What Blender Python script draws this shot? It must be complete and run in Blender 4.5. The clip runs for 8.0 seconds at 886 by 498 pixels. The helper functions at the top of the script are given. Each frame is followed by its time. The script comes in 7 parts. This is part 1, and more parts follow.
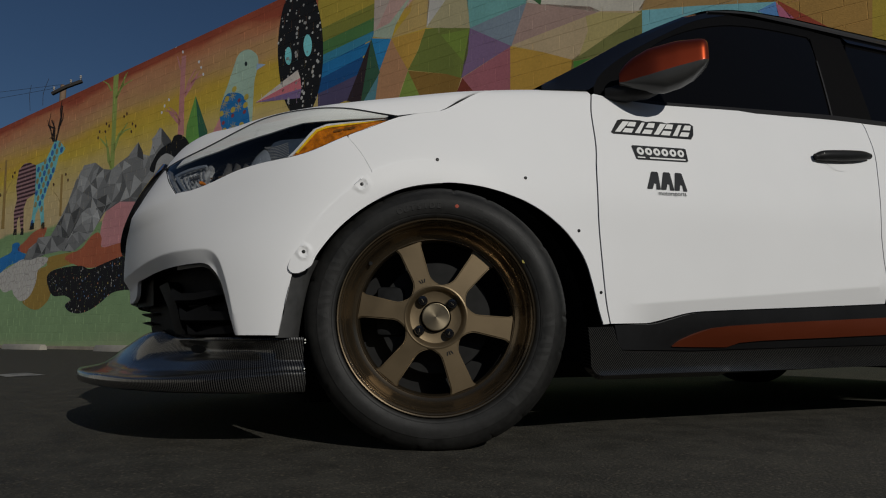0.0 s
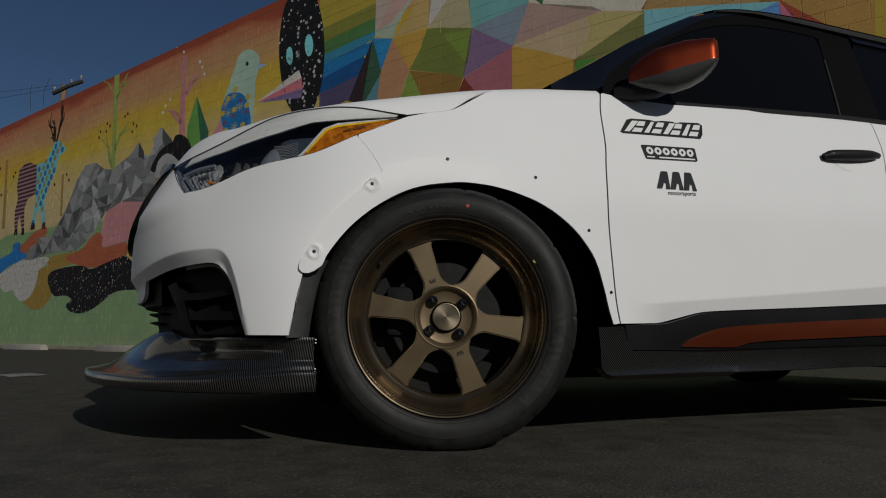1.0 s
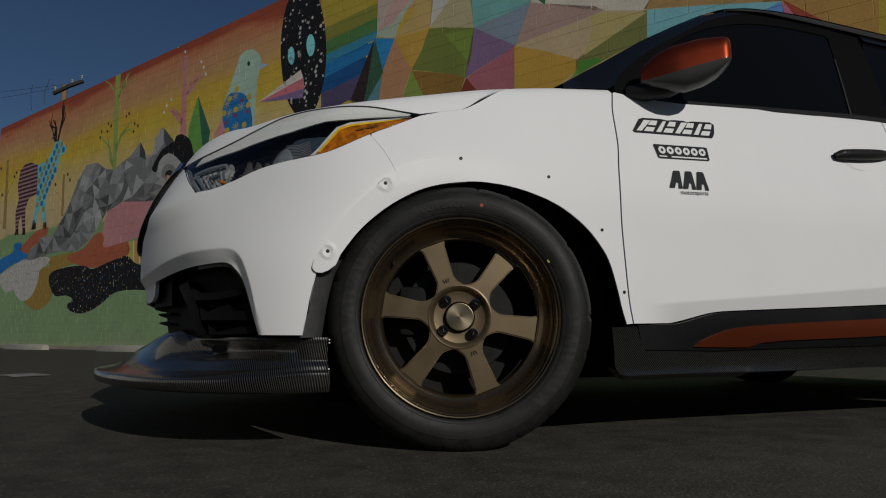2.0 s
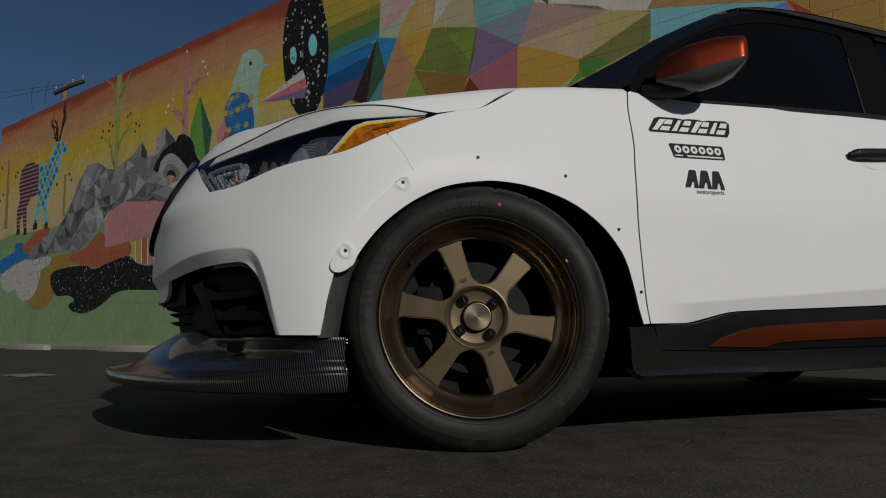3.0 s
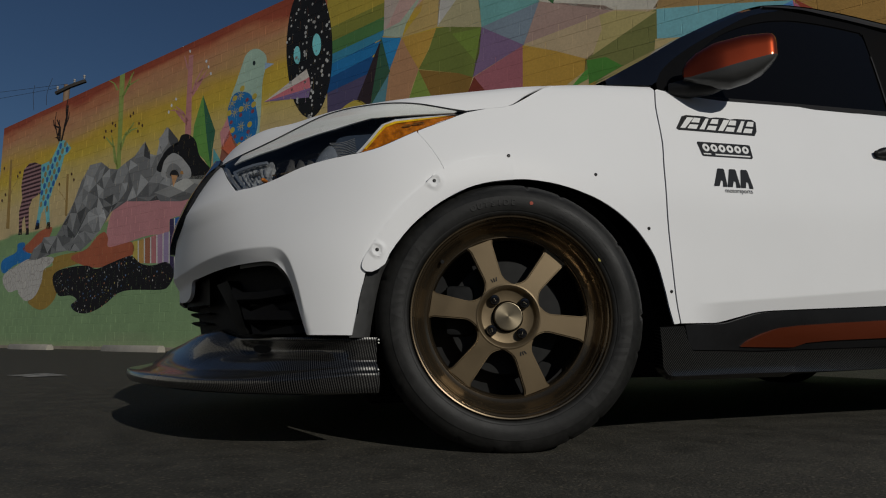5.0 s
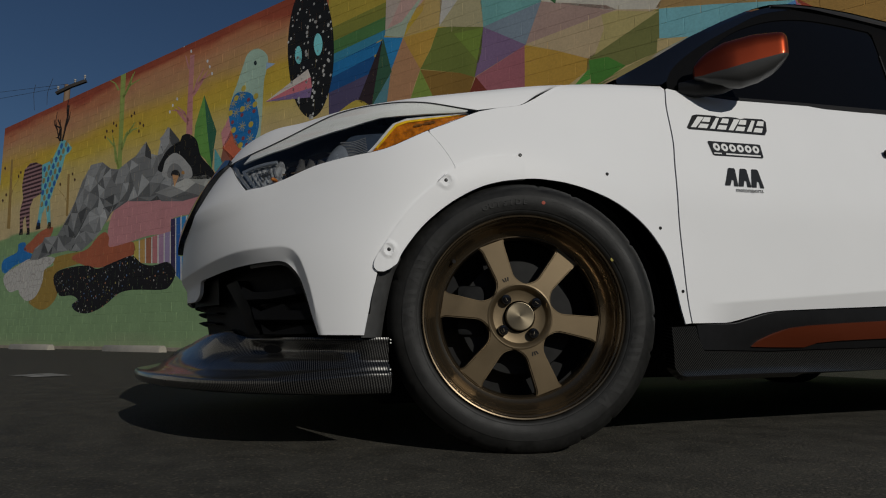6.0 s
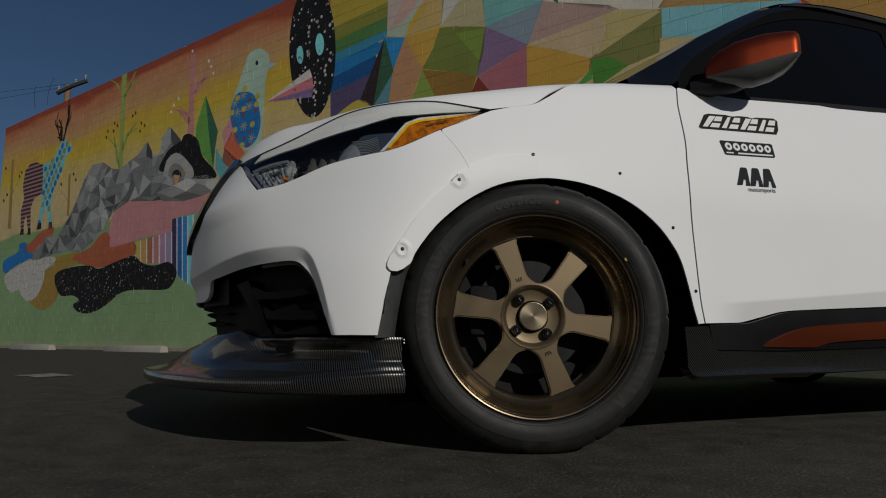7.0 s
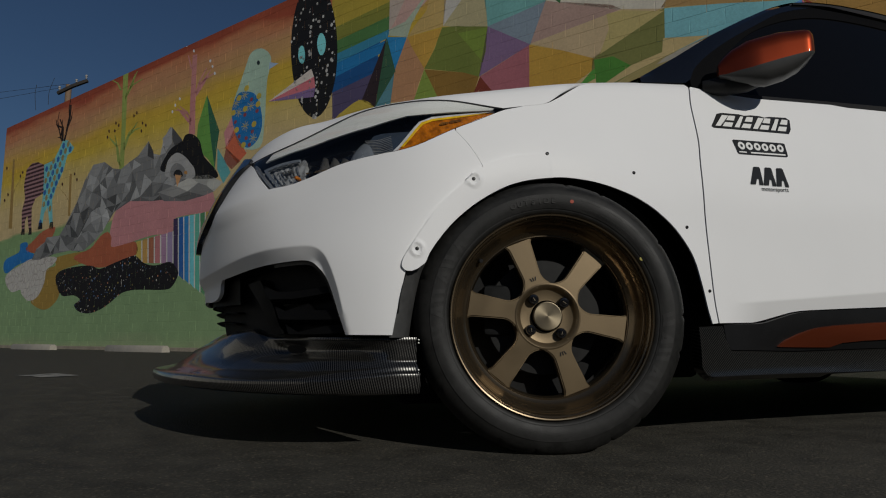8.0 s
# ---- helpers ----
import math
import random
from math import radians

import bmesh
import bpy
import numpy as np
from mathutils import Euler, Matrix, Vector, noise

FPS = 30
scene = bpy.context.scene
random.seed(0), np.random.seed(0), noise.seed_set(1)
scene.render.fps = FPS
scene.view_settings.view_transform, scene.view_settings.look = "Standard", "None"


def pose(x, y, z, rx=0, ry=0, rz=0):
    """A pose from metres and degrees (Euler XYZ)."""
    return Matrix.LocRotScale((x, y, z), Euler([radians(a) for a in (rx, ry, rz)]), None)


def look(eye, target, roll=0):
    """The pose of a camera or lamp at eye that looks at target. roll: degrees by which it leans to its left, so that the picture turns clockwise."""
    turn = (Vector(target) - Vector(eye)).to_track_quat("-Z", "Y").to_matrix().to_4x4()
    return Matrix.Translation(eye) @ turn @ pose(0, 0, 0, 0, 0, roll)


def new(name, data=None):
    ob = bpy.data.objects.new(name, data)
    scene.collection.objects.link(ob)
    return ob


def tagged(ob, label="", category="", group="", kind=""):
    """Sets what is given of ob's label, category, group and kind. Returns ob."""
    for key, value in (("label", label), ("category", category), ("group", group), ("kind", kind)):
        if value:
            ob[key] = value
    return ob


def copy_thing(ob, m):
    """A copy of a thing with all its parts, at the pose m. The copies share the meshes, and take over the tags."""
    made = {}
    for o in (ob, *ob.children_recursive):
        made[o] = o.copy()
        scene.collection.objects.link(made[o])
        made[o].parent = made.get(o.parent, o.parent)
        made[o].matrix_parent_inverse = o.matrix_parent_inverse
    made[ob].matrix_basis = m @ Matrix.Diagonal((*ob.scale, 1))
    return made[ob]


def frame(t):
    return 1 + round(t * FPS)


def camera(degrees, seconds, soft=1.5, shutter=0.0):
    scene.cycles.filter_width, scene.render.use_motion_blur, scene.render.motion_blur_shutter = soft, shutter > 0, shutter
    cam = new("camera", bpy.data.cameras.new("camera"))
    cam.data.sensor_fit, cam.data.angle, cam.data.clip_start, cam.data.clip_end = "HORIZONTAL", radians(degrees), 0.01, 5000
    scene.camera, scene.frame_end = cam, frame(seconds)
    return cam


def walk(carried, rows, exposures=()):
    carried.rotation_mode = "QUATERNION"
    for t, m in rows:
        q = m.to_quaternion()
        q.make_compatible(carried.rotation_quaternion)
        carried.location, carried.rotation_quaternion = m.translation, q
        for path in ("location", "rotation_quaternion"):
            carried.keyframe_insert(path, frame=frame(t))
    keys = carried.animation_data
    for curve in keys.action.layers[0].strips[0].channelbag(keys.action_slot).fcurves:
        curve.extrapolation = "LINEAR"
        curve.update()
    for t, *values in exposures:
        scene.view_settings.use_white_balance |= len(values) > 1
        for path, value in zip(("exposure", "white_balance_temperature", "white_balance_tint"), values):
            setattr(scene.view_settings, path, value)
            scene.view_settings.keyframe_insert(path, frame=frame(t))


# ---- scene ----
# Car frame: x runs from the nose to the tail, y from the near flank inwards, z up;
# the near front wheel's hub stands over the origin.
cam = camera(66.34, 8.0, soft=1.1)
TILT, YAW = 7.55, -20.0
ROWS = [
    (0.0, -0.5388, -1.5300, 0.2520),
    (0.5, -0.5505, -1.5228, 0.2520),
    (1.0, -0.5604, -1.5167, 0.2520),
    (2.5, -0.6054, -1.4890, 0.2520),
    (3.0, -0.6236, -1.4778, 0.2520),
    (3.5, -0.6399, -1.4678, 0.2520),
    (4.0, -0.6518, -1.4604, 0.2520),
    (4.5, -0.6711, -1.4486, 0.2519),
    (6.0, -0.7095, -1.4250, 0.2519),
    (6.5, -0.7247, -1.4156, 0.2519),
    (7.0, -0.7356, -1.4089, 0.2519),
    (7.5, -0.7494, -1.4004, 0.2519),
    (8.0, -0.7636, -1.3916, 0.2519),
]
walk(cam, [(t, pose(x, y, z, 90 + TILT, 0, YAW)) for t, x, y, z in ROWS])

# ---- light: clear sky, low sun from behind the camera ----
scene.view_settings.exposure = EXPO = -0.35
SUN_TRAVEL = Vector((-0.186, 0.882, -0.431)).normalized()
world = bpy.data.worlds.new("sky")
scene.world = world
world.use_nodes = True
_n, _l = world.node_tree.nodes, world.node_tree.links
_sky = _n.new("ShaderNodeTexSky")
_sky.sky_type, _sky.sun_disc = "NISHITA", False
_sky.sun_elevation = math.asin(-SUN_TRAVEL.z)
_sky.sun_rotation = math.atan2(-SUN_TRAVEL.x, -SUN_TRAVEL.y)
_sky.altitude, _sky.air_density, _sky.dust_density, _sky.ozone_density = 100, 1.0, 0.15, 6.0
_l.new(_sky.outputs[0], _n["Background"].inputs[0])
_n["Background"].inputs[1].default_value = 0.0315
sun = new("sun", bpy.data.lights.new("sun", "SUN"))
sun.data.energy, sun.data.angle, sun.data.color = 2.6, radians(0.53), (1.0, 0.968, 0.897)
sun.matrix_world = look(-60 * SUN_TRAVEL, (0, 0, 0))


# ---- materials ----
def material(name, colour, rough=0.5, metal=0.0, vary=0.08, scale=3.0, fine=60.0, bump=0.0, bump_scale=200.0,
             coat=0.0, spec=0.5, per_piece=0.0, second=None, island=0.0):
    """A procedural surface: base colour with coarse and fine variation, gloss variation and fine relief."""
    m = bpy.data.materials.new(name)
    m.use_nodes = True
    n, l = m.node_tree.nodes, m.node_tree.links
    b = n["Principled BSDF"]
    where = n.new("ShaderNodeNewGeometry")
    coarse, grain = n.new("ShaderNodeTexNoise"), n.new("ShaderNodeTexNoise")
    coarse.inputs["Scale"].default_value, coarse.inputs["Detail"].default_value = scale, 5
    grain.inputs["Scale"].default_value, grain.inputs["Detail"].default_value = fine, 3
    l.new(where.outputs["Position"], coarse.inputs["Vector"]), l.new(where.outputs["Position"], grain.inputs["Vector"])
    add = n.new("ShaderNodeMath")
    add.operation = "ADD"
    l.new(coarse.outputs[0], add.inputs[0]), l.new(grain.outputs[0], add.inputs[1])
    span = n.new("ShaderNodeMapRange")
    span.inputs["From Min"].default_value, span.inputs["From Max"].default_value = 0.6, 1.4
    span.inputs["To Min"].default_value, span.inputs["To Max"].default_value = 1 - vary, 1 + vary
    l.new(add.outputs[0], span.inputs["Value"])
    value = span.outputs[0]
    if per_piece or island:
        info = n.new("ShaderNodeObjectInfo") if per_piece else where
        rnd = n.new("ShaderNodeMapRange")
        k = per_piece or island
        rnd.inputs["To Min"].default_value, rnd.inputs["To Max"].default_value = 1 - k, 1 + k
        l.new(info.outputs["Random"] if per_piece else where.outputs["Random Per Island"], rnd.inputs["Value"])
        mul = n.new("ShaderNodeMath")
        mul.operation = "MULTIPLY"
        l.new(value, mul.inputs[0]), l.new(rnd.outputs[0], mul.inputs[1])
        value = mul.outputs[0]
    tint = n.new("ShaderNodeVectorMath")
    tint.operation = "SCALE"
    if second:
        mix = n.new("ShaderNodeMix")
        mix.data_type = "RGBA"
        mix.inputs[6].default_value, mix.inputs[7].default_value = (*colour, 1), (*second, 1)
        step = n.new("ShaderNodeMapRange")
        step.inputs["From Min"].default_value, step.inputs["From Max"].default_value = 0.45, 0.6
        l.new(coarse.outputs[0], step.inputs["Value"]), l.new(step.outputs[0], mix.inputs[0])
        l.new(mix.outputs[2], tint.inputs[0])
    else:
        tint.inputs[0].default_value = colour
    l.new(value, tint.inputs["Scale"]), l.new(tint.outputs[0], b.inputs["Base Color"])
    gloss = n.new("ShaderNodeMapRange")
    gloss.inputs["From Min"].default_value, gloss.inputs["From Max"].default_value = 0.3, 0.7
    gloss.inputs["To Min"].default_value, gloss.inputs["To Max"].default_value = max(rough * 0.85, 0.01), min(rough * 1.15, 1)
    l.new(coarse.outputs[0], gloss.inputs["Value"]), l.new(gloss.outputs[0], b.inputs["Roughness"])
    b.inputs["Metallic"].default_value, b.inputs["Coat Weight"].default_value = metal, coat
    b.inputs["Coat Roughness"].default_value, b.inputs["Specular IOR Level"].default_value = 0.03, spec
    if bump:
        relief, up = n.new("ShaderNodeTexNoise"), n.new("ShaderNodeBump")
        relief.inputs["Scale"].default_value, relief.inputs["Detail"].default_value = bump_scale, 4
        up.inputs["Strength"].default_value, up.inputs["Distance"].default_value = bump, 0.004
        l.new(where.outputs["Position"], relief.inputs["Vector"]), l.new(relief.outputs[0], up.inputs["Height"])
        l.new(up.outputs[0], b.inputs["Normal"])
    return m


WHITE = material("white_paint", (0.80, 0.80, 0.80), 0.5, vary=0.012, coat=0.0, fine=8, spec=0.35)
BLACK_PLASTIC = material("black_plastic", (0.012, 0.012, 0.0125), 0.5, bump=0.06, bump_scale=500, vary=0.15, spec=0.2)
GREY_PLASTIC = material("grey_plastic", (0.0095, 0.0095, 0.0100), 0.45, bump=0.06, bump_scale=500, vary=0.2, spec=0.18)
GLOSS_BLACK = material("gloss_black", (0.006, 0.006, 0.007), 0.12, coat=0.5)
RUBBER = material("tyre_rubber", (0.0136, 0.0133, 0.0124), 0.54, vary=0.5, scale=18, fine=90, bump=0.10, bump_scale=420, spec=0.28)
RUBBER_PRINT = material("tyre_lettering", (0.0130, 0.0127, 0.0118), 0.60, vary=0.4, scale=18, spec=0.4)
BRONZE = material("bronze_paint", (0.166, 0.123, 0.071), 0.48, 0.72, vary=0.12, scale=12, fine=900, bump=0.05, bump_scale=1400)
BRONZE_GLOSS = material("bronze_machined", (0.185, 0.141, 0.090), 0.26, 0.9, vary=0.05, scale=12, fine=400)
ORANGE = material("orange_metallic_paint", (0.135, 0.024, 0.006), 0.36, 0.35, vary=0.05, fine=500, coat=0.5)
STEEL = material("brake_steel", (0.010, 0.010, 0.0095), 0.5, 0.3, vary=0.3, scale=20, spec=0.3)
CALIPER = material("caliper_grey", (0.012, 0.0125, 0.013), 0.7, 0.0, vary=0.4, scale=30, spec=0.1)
CAP = material("brushed_cap", (0.235, 0.195, 0.132), 0.42, 0.85, vary=0.08, scale=30)
_n, _l = CAP.node_tree.nodes, CAP.node_tree.links
_t = _n.new("ShaderNodeTangent")
_t.direction_type, _t.axis = "RADIAL", "Y"
_l.new(_t.outputs[0], _n["Principled BSDF"].inputs["Tangent"])
_n["Principled BSDF"].inputs["Anisotropic"].default_value = 0.6
UNDER = material("underbody_black", (0.018, 0.018, 0.018), 0.8, vary=0.2, spec=0.1)
LINER_GREY = material("liner_grey", (0.050, 0.050, 0.049), 0.6, vary=0.25, scale=20, bump=0.2, bump_scale=300)
MIRROR_GREY = material("mirror_grey", (0.040, 0.040, 0.039), 0.32, vary=0.1, spec=0.4)
TRIM_BLACK = material("trim_black", (0.0045, 0.0045, 0.0048), 0.55, vary=0.12, spec=0.04)
RAIL_GREY = material("rail_grey", (0.024, 0.024, 0.024), 0.45, vary=0.15, spec=0.3)
PEARL = material("orange_pearl_paint", (0.225, 0.030, 0.005), 0.42, 0.85, vary=0.08, fine=900, coat=0.5)


def tarmac():
    m = material("asphalt", (0.040, 0.0368, 0.0285), 0.9, vary=0.7, scale=9, fine=170, bump=1.0, bump_scale=150, spec=0.35)
    n, l = m.node_tree.nodes, m.node_tree.links
    b = n["Principled BSDF"]
    chips, pick, mix = n.new("ShaderNodeTexVoronoi"), n.new("ShaderNodeMapRange"), n.new("ShaderNodeMix")
    where = n.new("ShaderNodeNewGeometry")
    chips.inputs["Scale"].default_value = 210
    pick.inputs["From Min"].default_value, pick.inputs["From Max"].default_value = 0.72, 0.95
    mix.data_type = "RGBA"
    mix.inputs[7].default_value = (0.115, 0.098, 0.070, 1)
    l.new(where.outputs["Position"], chips.inputs["Vector"])
    l.new(chips.outputs["Color"], pick.inputs["Value"]), l.new(pick.outputs[0], mix.inputs[0])
    l.new(b.inputs["Base Color"].links[0].from_socket, mix.inputs[6]), l.new(mix.outputs[2], b.inputs["Base Color"])
    return m


ASPHALT = tarmac()
CONCRETE = material("concrete", (0.34, 0.31, 0.26), 0.85, vary=0.18, scale=5, fine=60, bump=0.5, bump_scale=90)


# ---- mesh helpers ----
def mesh_of(name, bm, mat, smooth=True):
    me = bpy.data.meshes.new(name)
    bm.normal_update()
    bm.to_mesh(me)
    bm.free()
    for m in (mat if isinstance(mat, (list, tuple)) else [mat]):
        me.materials.append(m)
    if smooth:
        me.shade_smooth()
        me.set_sharp_from_angle(angle=radians(38))
    return me


def part(name, bm, mat, parent, label="", smooth=True, at=None):
    ob = new(name, bm if isinstance(bm, bpy.types.Mesh) else mesh_of(name, bm, mat, smooth))
    ob.parent = parent
    if at is not None:
        ob.matrix_basis = at
    if label:
        tagged(ob, label)
    return ob


def box(bm, lo, hi, m=None):
    v = [bm.verts.new((x, y, z)) for x in (lo[0], hi[0]) for y in (lo[1], hi[1]) for z in (lo[2], hi[2])]
    for q in ((0, 1, 3, 2), (4, 6, 7, 5), (0, 4, 5, 1), (2, 3, 7, 6), (0, 2, 6, 4), (1, 5, 7, 3)):
        bm.faces.new([v[i] for i in q])
    if m is not None:
        for k in v:
            k.co = m @ k.co
    return bm


def rounded_box(lo, hi, r=0.004, seg=2):
    bm = box(bmesh.new(), lo, hi)
    bmesh.ops.bevel(bm, geom=bm.edges[:], offset=r, segments=seg, affect="EDGES", profile=0.5)
    return bm


def lathe(profile, n=96, close=False, shape=None):
    """Turns (radius, outward) pairs round the wheel's axle, which runs along -y."""
    bm = bmesh.new()
    rings = []
    for r, d in profile:
        ring = []
        for k in range(n):
            a = 2 * math.pi * k / n
            rr = r if shape is None else shape(r, d, a)
            ring.append(bm.verts.new((rr * math.cos(a), -d, rr * math.sin(a))))
        rings.append(ring)
    pairs = list(zip(rings, rings[1:])) + ([(rings[-1], rings[0])] if close else [])
    for p, q in pairs:
        for k in range(n):
            bm.faces.new((p[k], p[(k + 1) % n], q[(k + 1) % n], q[k]))
    bmesh.ops.recalc_face_normals(bm, faces=bm.faces[:])
    return bm


def prism(points, d0, d1, bevel=0.0):
    """A flat outline (x, z), closed, with depth from y = d0 to y = d1."""
    bm = bmesh.new()
    f = bm.faces.new([bm.verts.new((x, d0, z)) for x, z in points])
    ext = bmesh.ops.extrude_face_region(bm, geom=[f])
    bmesh.ops.translate(bm, verts=[v for v in ext["geom"] if isinstance(v, bmesh.types.BMVert)], vec=(0, d1 - d0, 0))
    bmesh.ops.recalc_face_normals(bm, faces=bm.faces[:])
    if bevel:
        bmesh.ops.bevel(bm, geom=bm.edges[:], offset=bevel, segments=2, affect="EDGES")
    return bm


def tube(points, r, n=8):
    bm = bmesh.new()
    pts = [Vector(p) for p in points]
    rings = []
    for i, p in enumerate(pts):
        t = (pts[min(i + 1, len(pts) - 1)] - pts[max(i - 1, 0)]).normalized()
        a = t.orthogonal().normalized() if i == 0 else (a - t * a.dot(t)).normalized()
        b = t.cross(a)
        rr = r(i / (len(pts) - 1)) if callable(r) else r
        rings.append([bm.verts.new(p + rr * (math.cos(k * 2 * math.pi / n) * a + math.sin(k * 2 * math.pi / n) * b)) for k in range(n)])
    for p, q in zip(rings, rings[1:]):
        for k in range(n):
            bm.faces.new((p[k], p[(k + 1) % n], q[(k + 1) % n], q[k]))
    bm.faces.new(rings[0][::-1]), bm.faces.new(rings[-1])
    bmesh.ops.recalc_face_normals(bm, faces=bm.faces[:])
    return bm


def smooth_line(points, n=40, closed=False):
    """A Catmull-Rom curve through a few points, in any number of dimensions."""
    p = np.array(points, float)
    ext = np.vstack([p[-1:], p, p[:2]]) if closed else np.vstack([2 * p[0] - p[1], p, 2 * p[-1] - p[-2]])
    spans = len(p) if closed else len(p) - 1
    out = []
    for k in range(n):
        u = k / (n if closed else n - 1) * spans
        i = min(int(u), spans - 1)
        t = u - i
        a, b, c, d = ext[i:i + 4]
        out.append(0.5 * (2 * b + (c - a) * t + (2 * a - 5 * b + 4 * c - d) * t * t + (3 * b - a - 3 * c + d) * t ** 3))
    return np.array(out)


# ---- ground ----
def plate(name, x0, x1, y0, y1, z, mat, step=None):
    bm = bmesh.new()
    v = [bm.verts.new(p) for p in ((x0, y0, z), (x1, y0, z), (x1, y1, z), (x0, y1, z))]
    bm.faces.new(v)
    return new(name, mesh_of(name, bm, mat, False))


tagged(plate("ground", -1500, 1500, -1500, 1500, 0.0, ASPHALT), "dark worn asphalt of a car park", "ground", kind="structure")

# ---- wheel ----
HUB = 0.3036


def tread(r, d, a):
    """Shoulder slots cut across the outer tread."""
    if r > 0.2955 and d > 0.010 and (a * 22 / (2 * math.pi)) % 1 < 0.045:
        return r - 0.0035
    return r


def wheel_parts(wheel):
    # sidewall, shoulder, grooved tread and inner sidewall
    rubber = [(0.2270, 0.040), (0.2290, 0.050), (0.2320, 0.0560), (0.2370, 0.0600), (0.2400, 0.0602), (0.2404, 0.0620), (0.2480, 0.0650), (0.2580, 0.0668), (0.2690, 0.0660), (0.2730, 0.0655),
              (0.2735, 0.0640), (0.2820, 0.0610), (0.2900, 0.0560), (0.2960, 0.0500), (0.3010, 0.0420), (0.3060, 0.0310), (0.3090, 0.0180), (0.3100, 0.0060), (0.3040, 0.0050), (0.3040, -0.003),
              (0.3108, -0.004), (0.3112, -0.030), (0.3040, -0.031), (0.3040, -0.040), (0.3112, -0.041), (0.3108, -0.085), (0.3040, -0.086), (0.3040, -0.094),
              (0.3100, -0.095), (0.3060, -0.120), (0.2980, -0.140), (0.2650, -0.155), (0.2270, -0.145)]
    bm = lathe(rubber, 272, shape=tread)
    for v in bm.verts:                      # the contact patch presses flat and the sidewall bulges over it
        press = max(0.0, -0.270 - v.co.z) / 0.04
        if v.co.z < -HUB + 0.001:
            v.co.z = -HUB + 0.001
        if v.co.y < -0.03:
            v.co.y -= 0.004 * press
    part("tyre", bm, RUBBER, wheel, "black low-profile rubber tyre")
    rim = [(0.2275, 0.042), (0.2300, 0.0540), (0.2292, 0.0585), (0.2270, 0.0612), (0.2245, 0.0605), (0.2232, 0.0575), (0.2226, 0.0510), (0.2205, 0.0494), (0.2196, 0.0500), (0.2190, 0.0494), (0.2188, 0.0450), (0.2180, 0.0440),
           (0.2173, 0.0390), (0.2155, 0.0366), (0.2146, 0.0371), (0.2140, 0.0364), (0.2137, 0.0320), (0.2124, 0.0305), (0.2118, 0.0300), (0.2085, 0.0200), (0.2030, 0.0090), (0.1950, 0.0005), (0.1895, -0.0030), (0.1882, -0.0022), (0.1868, -0.0020), (0.1856, -0.0030), (0.1846, -0.0070),
           (0.1815, -0.016), (0.1830, -0.040), (0.1900, -0.080), (0.2050, -0.120), (0.2200, -0.146), (0.2275, -0.146)]
    part("rim", lathe(rim, 160), BRONZE_GLOSS, wheel, "bronze deep-dish wheel rim with stepped lip")
    hub = [(0.0600, -0.055), (0.0790, -0.050), (0.0785, -0.0040), (0.0770, -0.0005), (0.0735, 0.0008), (0.0695, -0.0012), (0.0640, -0.0110), (0.0620, -0.0140), (0.0610, -0.0145),
           (0.0370, -0.0145), (0.0360, -0.0200)]
    part("hub", lathe(hub, 96), BRONZE, wheel, "bronze wheel hub with a dished centre")
    part("centre_cap", lathe([(0.0335, -0.02), (0.0335, -0.0030), (0.0325, -0.0012), (0.0318, -0.0010), (0.0317, -0.0004), (0.0312, -0.0002), (0.0311, -0.0001), (0.0309, -0.0001), (0.0150, -0.0001), (0.0003, 0.0003)], 64), CAP, wheel, "brushed metal centre cap")
    # one spoke, drawn along +x and turned six times: flared at both ends
    def half(r):
        return 0.0215 + 0.0140 * max(0, (0.100 - r) / 0.03) ** 2 + 0.0070 * max(0, (r - 0.10) / 0.085) + 0.0085 * max(0, (r - 0.168) / 0.018) ** 2.2
    rs = [0.068, 0.072, 0.076, 0.080, 0.085, 0.090, 0.096, 0.105, 0.125, 0.15, 0.161, 0.165, 0.169, 0.173, 0.178, 0.182, 0.186]
    outline = [(r, half(r)) for r in rs] + [(r, -half(r)) for r in reversed(rs)]
    bm = prism(outline, 0.0, 0.032)
    bmesh.ops.bevel(bm, geom=[e for e in bm.edges if abs(e.verts[0].co.y) < 1e-6 and abs(e.verts[1].co.y) < 1e-6], offset=0.0028, segments=3, affect="EDGES")
    for v in bm.verts:
        v.co.y += 0.0004 + 9.0 * max(0, v.co.x - 0.161) ** 2
    spoke = mesh_of("spoke", bm, BRONZE)
    for k in range(6):
        part("spoke", spoke, None, wheel, at=pose(0, 0, 0, 0, -(51 + 60 * k), 0))
    bm = lathe([(0.0002, 0.0045), (0.0058, 0.0040), (0.0074, 0.0010), (0.0106, 0.0006), (0.0120, -0.0014), (0.0124, -0.0180)], 24)
    nut = mesh_of("lug_nut", bm, GLOSS_BLACK)
    for k in range(4):
        a = radians(39 + 90 * k)
        part("lug_nut", nut, None, wheel, "black lug nut", at=pose(0.0500 * math.cos(a), 0, 0.0500 * math.sin(a)))
        bm = box(bmesh.new(), (-0.0042, -0.0052, -0.0006), (0.0042, -0.0040, 0.0006))
        part("nut_mark", bm, CAP, wheel, at=pose(0.0500 * math.cos(a), 0, 0.0500 * math.sin(a), 0, 35 + 25 * k, 0))
